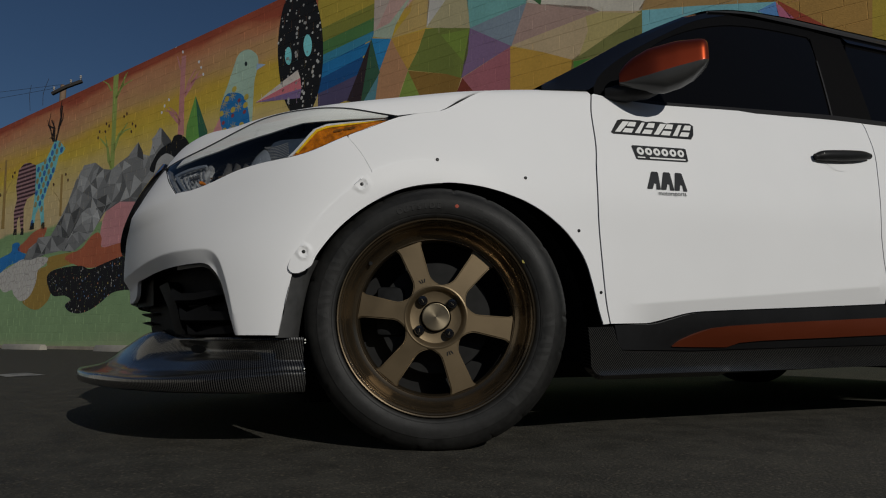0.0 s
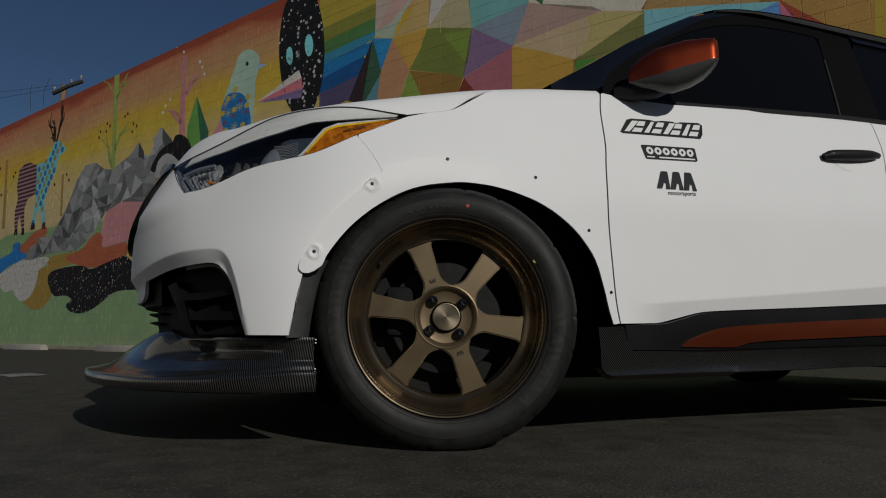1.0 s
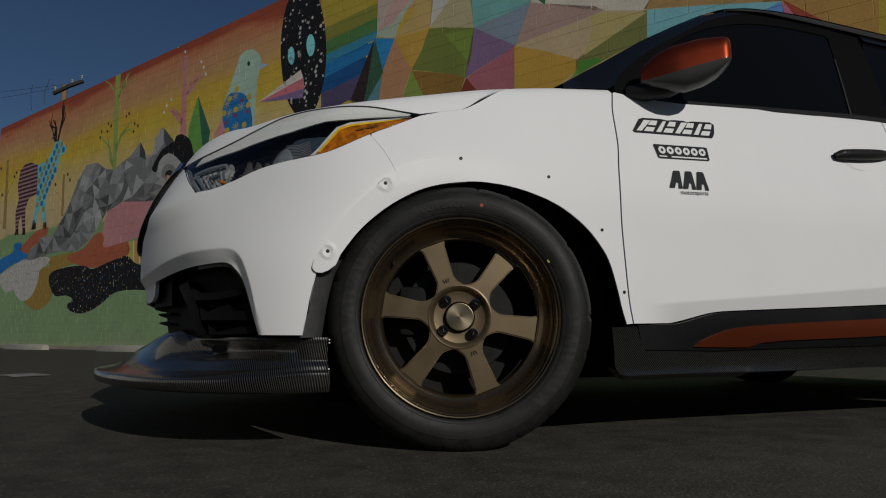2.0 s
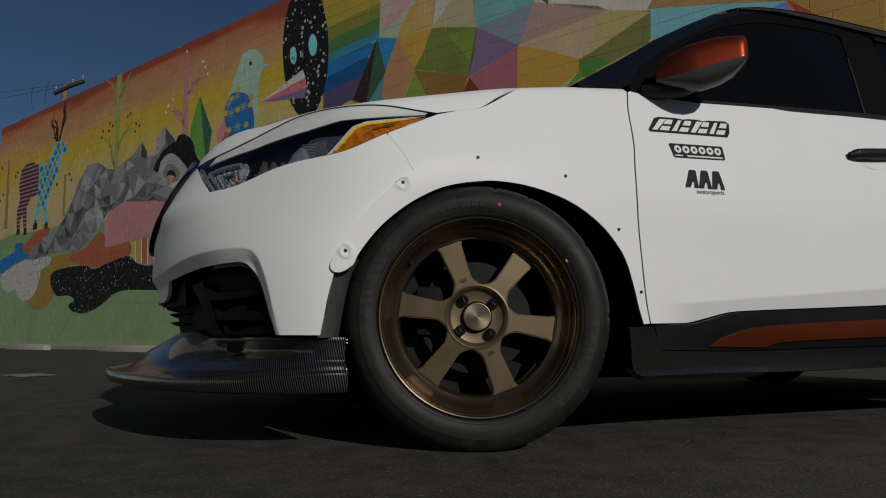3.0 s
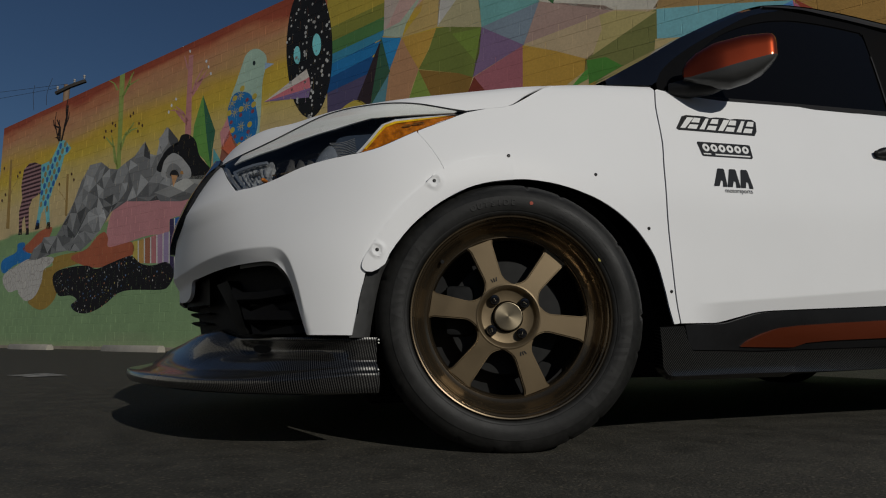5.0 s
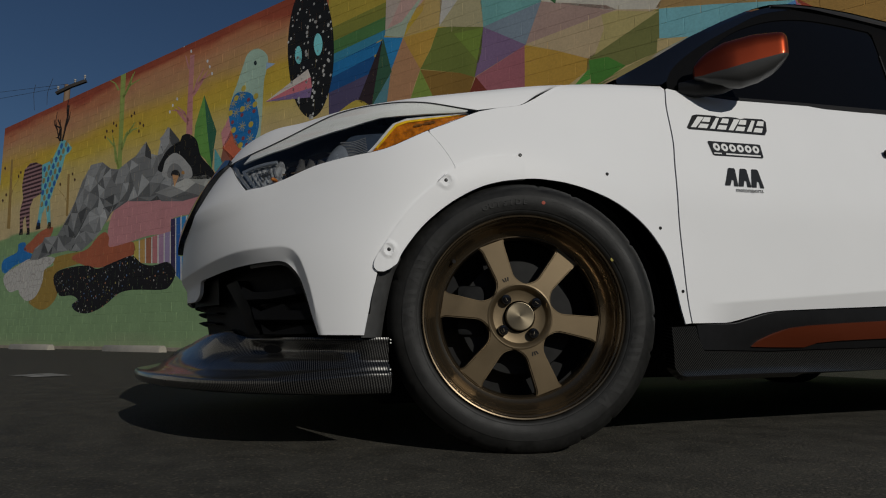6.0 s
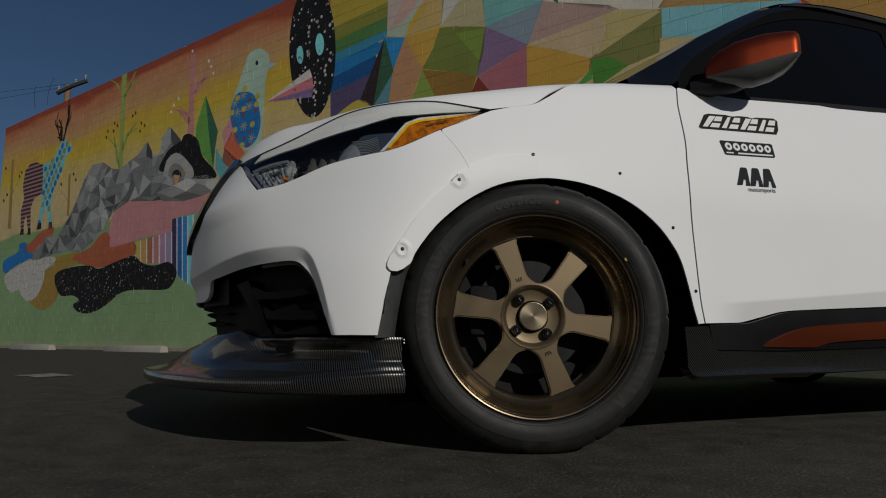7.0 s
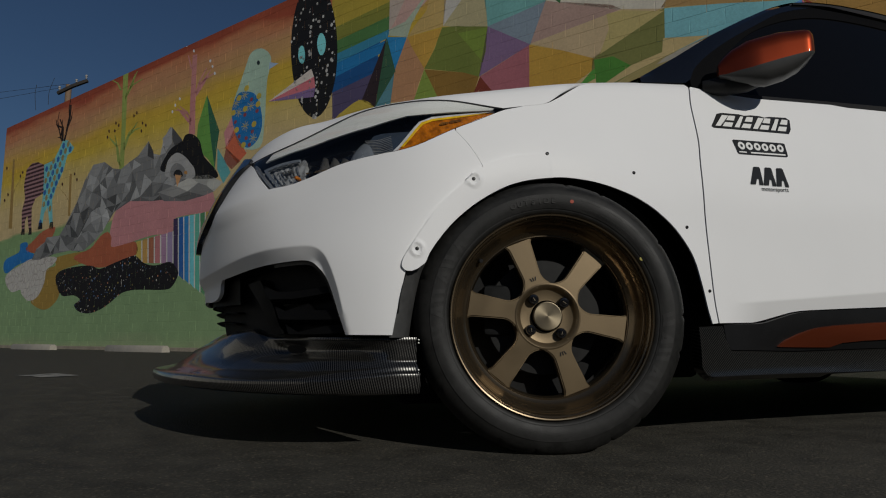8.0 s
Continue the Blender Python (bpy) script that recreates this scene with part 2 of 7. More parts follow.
    for k in (1, 4):                         # small engraved marks on two spokes
        a = radians(51 + 60 * k)
        for off in (-0.0055, 0.0, 0.0055):
            bm = box(bmesh.new(), (-0.0014, 0, -0.0045), (0.0014, 0.0012, 0.0045))
            part("engraved_mark", bm, BLACK_PLASTIC, wheel, at=pose(0.091 * math.cos(a), -0.0003, 0.091 * math.sin(a), 0, 0, 0) @ pose(0, 0, 0, 0, 90 - math.degrees(a), 0) @ pose(off, 0, 0, 0, 20 * (off > 0) - 20 * (off < 0), 0))
    a = radians(141)
    part("valve", tube([(0.205 * math.cos(a), 0.0, 0.205 * math.sin(a)), (0.199 * math.cos(a), -0.022, 0.199 * math.sin(a))], 0.0045, 10), BLACK_PLASTIC, wheel, "black rubber tyre valve")
    disc = [(0.05, -0.060), (0.135, -0.060), (0.137, -0.062), (0.137, -0.082), (0.05, -0.082)]
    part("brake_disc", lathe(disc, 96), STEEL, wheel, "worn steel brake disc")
    # disc added behind the brake so that no sunlight leaks through the wheel
    light_seal = [(0.05, -0.104), (0.188, -0.104), (0.190, -0.108), (0.188, -0.112), (0.05, -0.112)]
    part("brake_shield", lathe(light_seal, 64), UNDER, wheel, "black disc added to stop light through the wheel")
    bm = rounded_box((-0.145, 0.045, -0.045), (-0.075, 0.11, 0.075), 0.012)
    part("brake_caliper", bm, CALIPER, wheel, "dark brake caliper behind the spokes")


def sidewall_marks(wheel):
    """Raised lettering bands: plain bars for the maker's words, the readable word in letters, and two paint dots."""
    def side(r):
        return float(np.interp(r, (0.2404, 0.248, 0.258, 0.269, 0.273), (0.0620, 0.0650, 0.0668, 0.0660, 0.0655))) + 0.0006

    def bar(a0, a1, r0, r1, name="raised_bar"):
        bm = bmesh.new()
        n = max(2, int((a1 - a0) / 1.5))
        rows = []
        for k in range(n + 1):
            a = radians(a0 + (a1 - a0) * k / n)
            rows.append([bm.verts.new((r * math.cos(a), -d, r * math.sin(a))) for r, d in ((r0, side(r0) - 0.003), (r0, side(r0)), ((r0 + r1) / 2, side((r0 + r1) / 2)), (r1, side(r1)), (r1, side(r1) - 0.003))])
        for p, q in zip(rows, rows[1:]):
            for k in range(4):
                bm.faces.new((p[k], q[k], q[k + 1], p[k + 1]))
        bm.faces.new(rows[0]), bm.faces.new(rows[-1])
        bmesh.ops.recalc_face_normals(bm, faces=bm.faces[:])
        part(name, bm, RUBBER_PRINT, wheel)
    # two large words, one on each side: slanting bars joined by short ones
    def slash(a0, width, skew, r0, r1):
        bm = bmesh.new()
        cols = []
        for q in np.linspace(0, 1, 5):
            r = r0 + (r1 - r0) * q
            cols.append([bm.verts.new((r * math.cos(radians(a)), -d, r * math.sin(radians(a)))) for a in (a0 + skew * q, a0 + skew * q + width) for d in (side(r) - 0.003, side(r))])
        for p, q in zip(cols, cols[1:]):
            for i, j in ((0, 1), (1, 3), (3, 2)):
                bm.faces.new((p[i], p[j], q[j], q[i]))
        for p in (cols[0], cols[-1]):
            bm.faces.new((p[0], p[1], p[3], p[2]))
        bmesh.ops.recalc_face_normals(bm, faces=bm.faces[:])
        part("raised_bar", bm, RUBBER_PRINT, wheel)
    for start, count in ((140, 6), (-50, 6)):
        for k in range(count):
            a = start + 8.8 * k
            slash(a, 2.3, 1.8, 0.2450, 0.2715), slash(a + 4.4, 2.0, 1.8 if k % 2 else -2.4, 0.2450, 0.2715)
            slash(a + 2.3, 2.1, 0.3, 0.2450, 0.2500) if k % 3 else slash(a + 2.3, 2.1, 0.3, 0.2665, 0.2715)
    for k in range(26):
        if k % 7 != 6:
            bar(74 - 1.75 * k, 75.0 - 1.75 * k, 0.2665, 0.2695), bar(72 - 1.75 * k, 73.1 - 1.75 * k, 0.2465, 0.2490)
    for k in range(9):
        bar(68 - 3.2 * k, 70.2 - 3.2 * k, 0.2500, 0.2535)
    for k, ch in enumerate("OUTSIDE"):
        a = radians(109.5 - 3.45 * k)
        cu = bpy.data.curves.new("raised_letter", "FONT")
        cu.body, cu.size, cu.align_x, cu.extrude = ch, 0.0175, "CENTER", 0.0006
        cu.offset = 0.0005
        cu.materials.append(RUBBER_PRINT)
        ob = new("raised_letter", cu)
        ob.parent = wheel
        ob.matrix_basis = pose(0.2520 * math.cos(a), -0.0672, 0.2520 * math.sin(a), 0, -math.degrees(a) + 90, 0) @ pose(0, 0, 0, 90, 0, 0)
    for a, r, c in ((79.5, 0.2600, (0.35, 0.05, 0.02)), (32.0, 0.2395, (0.36, 0.30, 0.05))):
        bm = lathe([(0.0001, 0.0006), (0.0042, 0.0005), (0.0048, -0.001)], 14)
        part("paint_dot", bm, material("dot_paint", c, 0.6), wheel, "small paint dot on the tyre", at=pose(r * math.cos(radians(a)), -0.0668 if r > 0.25 else -0.0608, r * math.sin(radians(a))))


car = tagged(new("car"), "white compact crossover car with orange accents and bronze wheels", "car")
wheel = new("front_wheel")
wheel.parent = car
wheel.matrix_basis = pose(0, 0, HUB, 0, 0, -18)
tagged(wheel, "bronze six-spoke wheel, steered, with a low-profile tyre")
wheel_parts(wheel)
sidewall_marks(wheel)


# ---- the car's skin: one smooth surface from sill to centreline; panels are cut from it ----
XC, YC, SILL = -0.22, 0.90, 0.15          # where the nose starts to turn, centreline, lowest edge
S_NOSE = 1.15                              # length of the turn along the nose


def knots(x, pairs):
    xs, ys = zip(*pairs)
    return np.interp(x, xs, ys)


def soft(a, width, axis):
    """Running mean along one axis with held ends."""
    if width < 2:
        return a
    pad = [(0, 0)] * a.ndim
    pad[axis] = (width, width)
    p = np.pad(a, pad, mode="reflect", reflect_type="odd")
    k = np.ones(width) / width
    out = np.apply_along_axis(lambda v: np.convolve(v, k, "same"), axis, p)
    cut = [slice(None)] * a.ndim
    cut[axis] = slice(width, -width)
    return out[tuple(cut)]


def shoulder(s):
    """Height of the crease between flank and hood."""
    return knots(s, [(-1.37, 0.794), (-1.0, 0.781), (-0.8, 0.782), (-0.65, 0.769), (-0.45, 0.795), (-0.3, 0.811), (-0.1, 0.854), (0.1, 0.899), (0.3, 0.934), (0.5, 0.958), (1.0, 0.978), (1.6, 0.998), (2.4, 1.03), (3.4, 1.06)])


def hood_middle(x):
    return knots(x, [(-0.68, 0.80), (-0.6, 0.83), (-0.5, 0.865), (-0.35, 0.905), (-0.1, 0.955), (0.2, 0.995), (0.5, 1.03), (4, 1.03)])


def reach(z):
    """How far the nose stands ahead of XC at a height."""
    return knots(z, [(0.15, 0.50), (0.3, 0.528), (0.45, 0.537), (0.56, 0.533), (0.64, 0.503), (0.71, 0.462), (0.76, 0.432), (0.85, 0.36)])


def flank(x, z):
    """Depth of the near side: widest at the wheel arch, leaning in above, tucked under the doors."""
    y = -0.020 + 0.42 * np.maximum(z - 0.6, 0) ** 1.5
    y = y + 0.040 * np.clip((0.272 - z) / 0.05, 0, 1) * np.clip((x - 0.5) / 0.25, 0, 1) * np.clip((2.3 - x) / 0.2, 0, 1)
    y = y + 0.10 * np.maximum(0.1 - x, 0)
    ring = np.hypot(x - 0.0, z - 0.304)
    y = y - 0.020 * np.exp(-((ring - 0.36) / 0.11) ** 2)
    ring = np.hypot(x - 2.62, z - 0.304)
    y = y - 0.020 * np.exp(-((ring - 0.36) / 0.11) ** 2)
    return y


NS, NV = 300, 241
S_LINE, V_LINE = np.linspace(XC - S_NOSE, 3.30, NS), np.linspace(0, 2, NV)


def body_grid():
    s, v = S_LINE[:, None] + 0 * V_LINE, V_LINE[None] + 0 * S_LINE[:, None]
    zs = shoulder(s)
    z = SILL + np.minimum(v, 1) * (zs - SILL)
    turn = np.clip((XC - s) / S_NOSE, 0, 1) * math.pi / 2
    x = np.where(s < XC, XC - reach(z) * np.sin(turn) ** 0.8, s)
    y0 = flank(np.where(s < XC, x, s), z)
    y = YC - (YC - y0) * np.cos(turn) ** 0.8
    t = np.maximum(v - 1, 0)
    # the corner between lamp and grille is cut off flat: it lies further back than a round nose would
    high = np.interp(y, (0.03, 0.05, 0.11, 0.25, 0.30, 0.46, 0.90), (0.0, 0.04, 0.10, 0.125, 0.11, 0.012, 0.0))
    low = np.interp(y, (0.09, 0.135, 0.167, 0.323, 0.427, 0.55, 0.70, 0.90), (0.0, 0.0, 0.022, 0.082, 0.15, 0.16, 0.08, 0.0))
    up = np.clip((z - 0.44) / 0.18, 0, 1)
    up = up * up * (3 - 2 * up)
    back = (low + (high - low) * up) * np.clip((-0.20 - x) / 0.15, 0, 1) * np.clip((z - 0.20) / 0.08, 0, 1)
    back = soft(soft(soft(soft(back, 23, 0), 15, 0), 31, 1), 21, 1)
    grow = 1 + back / (y + 1.43)
    x, y, z = -0.70 + (x + 0.70) * grow, y + back, 0.252 + (z - 0.252) * grow
    zs = zs + (zs - 0.252) * (grow - 1)
    y = y + (YC - y) * t
    z = z + (hood_middle(x) - zs) * (1 - (1 - t) ** 2.2)
    g = np.stack([x, y, z], -1)
    g = soft(soft(g, 9, 1), 5, 1)
    return soft(soft(g, 7, 0), 5, 0)


BODY = body_grid()


def skin(s, v, lift=0.0):
    """A point of the skin, bilinear in the grid, lifted outwards by some metres."""
    a = np.clip((np.asarray(s, float) - S_LINE[0]) / (S_LINE[-1] - S_LINE[0]) * (NS - 1), 0, NS - 1.001)
    b = np.clip(np.asarray(v, float) / 2 * (NV - 1), 0, NV - 1.001)
    i, j = a.astype(int), b.astype(int)
    u, w = (a - i)[..., None], (b - j)[..., None]
    p = BODY[i, j] * (1 - u) * (1 - w) + BODY[i + 1, j] * u * (1 - w) + BODY[i, j + 1] * (1 - u) * w + BODY[i + 1, j + 1] * u * w
    if np.any(lift):
        n = np.cross(BODY[i + 1, j] - BODY[i, j], BODY[i, j + 1] - BODY[i, j])
        n = n / np.maximum(np.linalg.norm(n, axis=-1, keepdims=True), 1e-9)
        p = p + n * np.asarray(lift)[..., None]
    return p


def v_at(s, z):
    """The surface parameter of a height on the flank."""
    return (z - SILL) / (shoulder(s) - SILL)


# ---- panels of the car ----
from mathutils.geometry import delaunay_2d_cdt

VS = 0.66                                   # metres per unit of v, for even triangles


def inside(p, poly):
    """Whether each point lies within a closed outline."""
    p, a = np.atleast_2d(np.asarray(p, float)), np.asarray(poly, float)
    b = np.roll(a, -1, 0)
    x, y = p[:, :1], p[:, 1:]
    cross = (a[:, 1] > y) != (b[:, 1] > y)
    rise = np.where(b[:, 1] == a[:, 1], 1e-12, b[:, 1] - a[:, 1])
    hit = (cross & (x < (b[:, 0] - a[:, 0]) * (y - a[:, 1]) / rise + a[:, 0])).sum(1) % 2 == 1
    return hit if len(hit) > 1 else bool(hit[0])


def off_line(p, line):
    """Distances of points from an open polyline."""
    a, b = line[:-1], line[1:]
    d = b - a
    t = np.clip(((p[:, None] - a) * d).sum(-1) / np.maximum((d * d).sum(-1), 1e-12), 0, 1)
    return np.hypot(*np.moveaxis(p[:, None] - (a + t[..., None] * d), -1, 0)).min(1)


def densify(outline, step):
    out = []
    for a, b in zip(outline, np.roll(outline, -1, 0)):
        n = max(1, int(np.hypot(*(b - a)) / step))
        out += [a + (b - a) * k / n for k in range(n)]
    return np.array(out)


def flat_fill(outline, step, lines=()):
    """Triangles of a flat outline with an even grid inside it, and edges along some lines."""
    o = densify(np.array(outline, float), step)
    lo, hi = o.min(0), o.max(0)
    gx, gy = np.meshgrid(np.arange(lo[0] + step / 2, hi[0], step), np.arange(lo[1] + step / 2, hi[1], step))
    g = np.stack([gx.ravel(), gy.ravel()], -1)
    g = g[np.atleast_1d(inside(g, o))] if len(g) else g
    if len(g):
        g = g[off_line(g, np.vstack([o, o[:1]])) > step * 0.45]
    n, ridge = len(o), []
    edges = [(i, (i + 1) % n) for i in range(n)]
    for line in lines:
        line = np.array(line, float)
        dense = np.vstack([densify(line[k:k + 2], step)[:max(1, int(np.hypot(*(line[k + 1] - line[k])) / step))] for k in range(len(line) - 1)] + [line[-1:]])
        if len(g):
            g = g[off_line(g, dense) > step * 0.6]
        first = n + sum(len(r) for r in ridge)
        edges += [(first + k, first + k + 1) for k in range(len(dense) - 1)]
        ridge.append(dense)
    pts = np.vstack([o] + ridge + [g]) if len(g) else np.vstack([o] + ridge)
    v, _, f, *_ = delaunay_2d_cdt([Vector(p) for p in pts], edges, [], 1, 1e-6)
    return np.array([p[:] for p in v]), f


def wrap(outline, place, step=0.018, flange=0.010, scale=(1, 1), lines=()):
    """A sheet cut to an outline in two parameters and laid by place(points, lift); its edges turn inwards."""
    k = np.array(scale, float)
    uv, faces = flat_fill(np.array(outline, float) * k, step, [np.array(a) * k for a in lines])
    uv = uv / k
    top = place(uv, 0.0)
    bm = bmesh.new()
    vs = [bm.verts.new(p) for p in top]
    for f in faces:
        bm.faces.new([vs[i] for i in f])
    for v in [v for v in bm.verts if not v.link_faces]:
        bm.verts.remove(v)
    bm.normal_update()
    if sum((f.normal.dot(Vector(place(uv[[i]], 0.01)[0] - top[i])) for i, f in zip([ff[0] for ff in faces], bm.faces)), 0.0) < 0:
        bmesh.ops.reverse_faces(bm, faces=bm.faces[:])
        bm.normal_update()
    if flange:
        rim = [e for e in bm.edges if e.is_boundary]
        normal = {v: v.normal.copy() for e in rim for v in e.verts}
        made = bmesh.ops.extrude_edge_only(bm, edges=rim)["geom"]
        old = {tuple(v.co): n for v, n in normal.items()}
        for v in [g for g in made if isinstance(g, bmesh.types.BMVert)]:
            v.co -= old[tuple(v.co)] * flange
    return bm


def on_skin(lift=0.0):
    def place(uv, extra):
        base = lift(uv) if callable(lift) else np.full(len(uv), lift)
        return skin(uv[:, 0], uv[:, 1], base + extra + 1e-9)
    return place


def panel(outline, lift=0.0, step=0.018, flange=0.010, lines=()):
    return wrap(outline, on_skin(lift), step, flange, (1, VS), lines)


def far_copy(me, name):
    """The same mesh on the car's other side."""
    m = me.copy()
    bm = bmesh.new()
    bm.from_mesh(m)
    for v in bm.verts:
        v.co.y = 2 * YC - v.co.y
    bmesh.ops.reverse_faces(bm, faces=bm.faces[:])
    bm.to_mesh(m)
    bm.free()
    return m


def both(bm):
    """Joins a half with its mirror image."""
    double = bm.copy()
    for v in double.verts:
        v.co.y = 2 * YC - v.co.y
    bmesh.ops.reverse_faces(double, faces=double.faces[:])
    me = bpy.data.meshes.new("half")
    double.to_mesh(me)
    double.free()
    bm.from_mesh(me)
    bpy.data.meshes.remove(me)
    bmesh.ops.remove_doubles(bm, verts=[v for v in bm.verts if abs(v.co.y - YC) < 0.004], dist=0.003)
    return bm


def pair(name, bm, mat, parent, label="", smooth=True):
    ob = part(name, bm, mat, parent, label, smooth)
    part(name, far_copy(ob.data, name), None, parent, label)
    return ob


def carbon(name, tow, lean_, bright, gloss, cloth=True):
    """Twill cloth under lacquer: slanting ribs of bright and dark tows, broken up by a slow sway of the weave."""
    m = material(name, (0.012, 0.012, 0.013), 0.30, coat=gloss, vary=0.2, spec=0.2)
    n, l = m.node_tree.nodes, m.node_tree.links
    b = n["Principled BSDF"]
    b.inputs["Coat Roughness"].default_value = 0.05
    place, split, mix = n.new("ShaderNodeUVMap" if cloth else "ShaderNodeNewGeometry"), n.new("ShaderNodeSeparateXYZ"), n.new("ShaderNodeMix")
    if cloth:
        place.uv_map = "cloth"
    sway, off = n.new("ShaderNodeTexNoise"), n.new("ShaderNodeVectorMath")
    sway.inputs["Scale"].default_value, sway.inputs["Detail"].default_value = 9.0, 2
    off.operation, off.inputs[1].default_value = "MULTIPLY_ADD", (0.012, 0.012, 0.012)
    l.new(place.outputs["UV" if cloth else "Position"], sway.inputs["Vector"])
    l.new(sway.outputs["Color"], off.inputs[0]), l.new(place.outputs["UV" if cloth else "Position"], off.inputs[2])
    l.new(off.outputs[0], split.inputs[0])

    def wave(ku, kv, shape):
        one, two, s = n.new("ShaderNodeMath"), n.new("ShaderNodeMath"), n.new("ShaderNodeMath")
        one.operation = two.operation = "MULTIPLY_ADD"
        one.inputs[1].default_value, two.inputs[1].default_value, one.inputs[2].default_value = ku * shape, kv * shape, 0
        l.new(split.outputs["X"], one.inputs[0])
        l.new(split.outputs["Y" if cloth else "Z"], two.inputs[0]), l.new(one.outputs[0], two.inputs[2])
        s.operation = "SINE"
        l.new(two.outputs[0], s.inputs[0])
        return s.outputs[0]

    ribs, ends = wave(1 / tow, lean_ / tow, 2 * math.pi), wave(0.55 / tow, -0.9 / tow, 2 * math.pi)
    cross = n.new("ShaderNodeMath")
    cross.operation, cross.inputs[1].default_value = "MULTIPLY_ADD", 0.16
    l.new(ends, cross.inputs[0]), l.new(ribs, cross.inputs[2])
    rng = n.new("ShaderNodeMapRange")
    rng.inputs["From Min"].default_value, rng.inputs["From Max"].default_value = -0.1, 1.2
    l.new(cross.outputs[0], rng.inputs["Value"])
    mix.data_type = "RGBA"
    mix.inputs[6].default_value, mix.inputs[7].default_value = (0.006, 0.006, 0.006, 1), (bright, bright * 0.97, bright * 0.91, 1)
    l.new(rng.outputs[0], mix.inputs[0]), l.new(mix.outputs[2], b.inputs["Base Color"])
    b.inputs["Metallic"].default_value = 0.75
    return m


def clear(name, tint=(1, 1, 1), ior=1.45):
    """A thin pane: it lets light through and mirrors more towards grazing view."""
    m = bpy.data.materials.new(name)
    m.use_nodes = True
    n, l = m.node_tree.nodes, m.node_tree.links
    n.remove(n["Principled BSDF"])
    t, g, f, x = n.new("ShaderNodeBsdfTransparent"), n.new("ShaderNodeBsdfGlossy"), n.new("ShaderNodeLayerWeight"), n.new("ShaderNodeMixShader")
    t.inputs[0].default_value, g.inputs["Roughness"].default_value, f.inputs[0].default_value = (*tint, 1), 0.03, 0.5
    up, grow = n.new("ShaderNodeMath"), n.new("ShaderNodeMath")
    up.operation, up.inputs[1].default_value = "POWER", 4.0
    grow.operation, grow.inputs[1].default_value, grow.inputs[2].default_value = "MULTIPLY_ADD", 0.8, 0.04
    l.new(f.outputs["Facing"], up.inputs[0]), l.new(up.outputs[0], grow.inputs[0])
    l.new(grow.outputs[0], x.inputs[0]), l.new(t.outputs[0], x.inputs[1]), l.new(g.outputs[0], x.inputs[2])
    l.new(x.outputs[0], n["Material Output"].inputs[0])
    return m


CARBON = carbon("carbon_fibre", 0.0056, 0.22, 0.165, 0.6)
CARBON_TWILL = carbon("carbon_fibre_twill", 0.0064, 0.8, 0.13, 0.45, False)
LENS = clear("clear_lens", (0.96, 0.97, 0.98), 1.36)
GLASS = material("tinted_glass", (0.0045, 0.0044, 0.0046), 0.03, vary=0.0, spec=0.09)
AMBER = material("amber_plastic", (0.42, 0.122, 0.003), 0.24, vary=0.5, scale=60, bump=0.5, bump_scale=160, spec=0.3)
AMBER_GLINT = material("amber_edge", (0.85, 0.52, 0.010), 0.2, vary=0.2, scale=80)
DARK_AMBER = material("dark_amber", (0.17, 0.065, 0.004), 0.3, vary=0.8, scale=120)
CHROME = material("reflector_chrome", (0.74, 0.74, 0.73), 0.2, 0.2, vary=0.2, scale=40)
BLUE_SILVER = material("blue_silver", (0.24, 0.26, 0.28), 0.25, 0.3, vary=0.15, scale=30)
SILVER = material("silver_trim", (0.80, 0.80, 0.74), 0.3, 0.0, vary=0.1, scale=14)
def streaked():
    """Lens reflections put into the colour: long soft streaks of grey, olive and rose along the strip."""
    m = material("streaked_silver", (0.80, 0.80, 0.75), 0.3, vary=0.1, scale=14)
    n, l = m.node_tree.nodes, m.node_tree.links
    b = n["Principled BSDF"]
    where, turn, noise, ramp, mix = (n.new("ShaderNode" + k) for k in ("NewGeometry", "Mapping", "TexNoise", "ValToRGB", "Mix"))
    turn.inputs["Rotation"].default_value = (0, 0.42, -0.5)
    turn.inputs["Scale"].default_value = (2.2, 2.2, 42)
    noise.inputs["Scale"].default_value, noise.inputs["Detail"].default_value = 1.0, 3
    for at, c in ((0.30, (0.34, 0.35, 0.34)), (0.42, (0.66, 0.66, 0.60)), (0.58, (0.80, 0.80, 0.76)), (0.70, (0.74, 0.66, 0.60))):
        e = ramp.color_ramp.elements[0] if at == 0.30 else ramp.color_ramp.elements.new(at)
        e.position, e.color = at, (*c, 1)
    ramp.color_ramp.elements[-1].color = (0.60, 0.62, 0.58, 1)
    mix.data_type, mix.inputs[0].default_value = "RGBA", 0.75
    l.new(where.outputs["Position"], turn.inputs["Vector"]), l.new(turn.outputs[0], noise.inputs["Vector"]), l.new(noise.outputs[0], ramp.inputs[0])
    l.new(b.inputs["Base Color"].links[0].from_socket, mix.inputs[6]), l.new(ramp.outputs[0], mix.inputs[7]), l.new(mix.outputs[2], b.inputs["Base Color"])
    return m


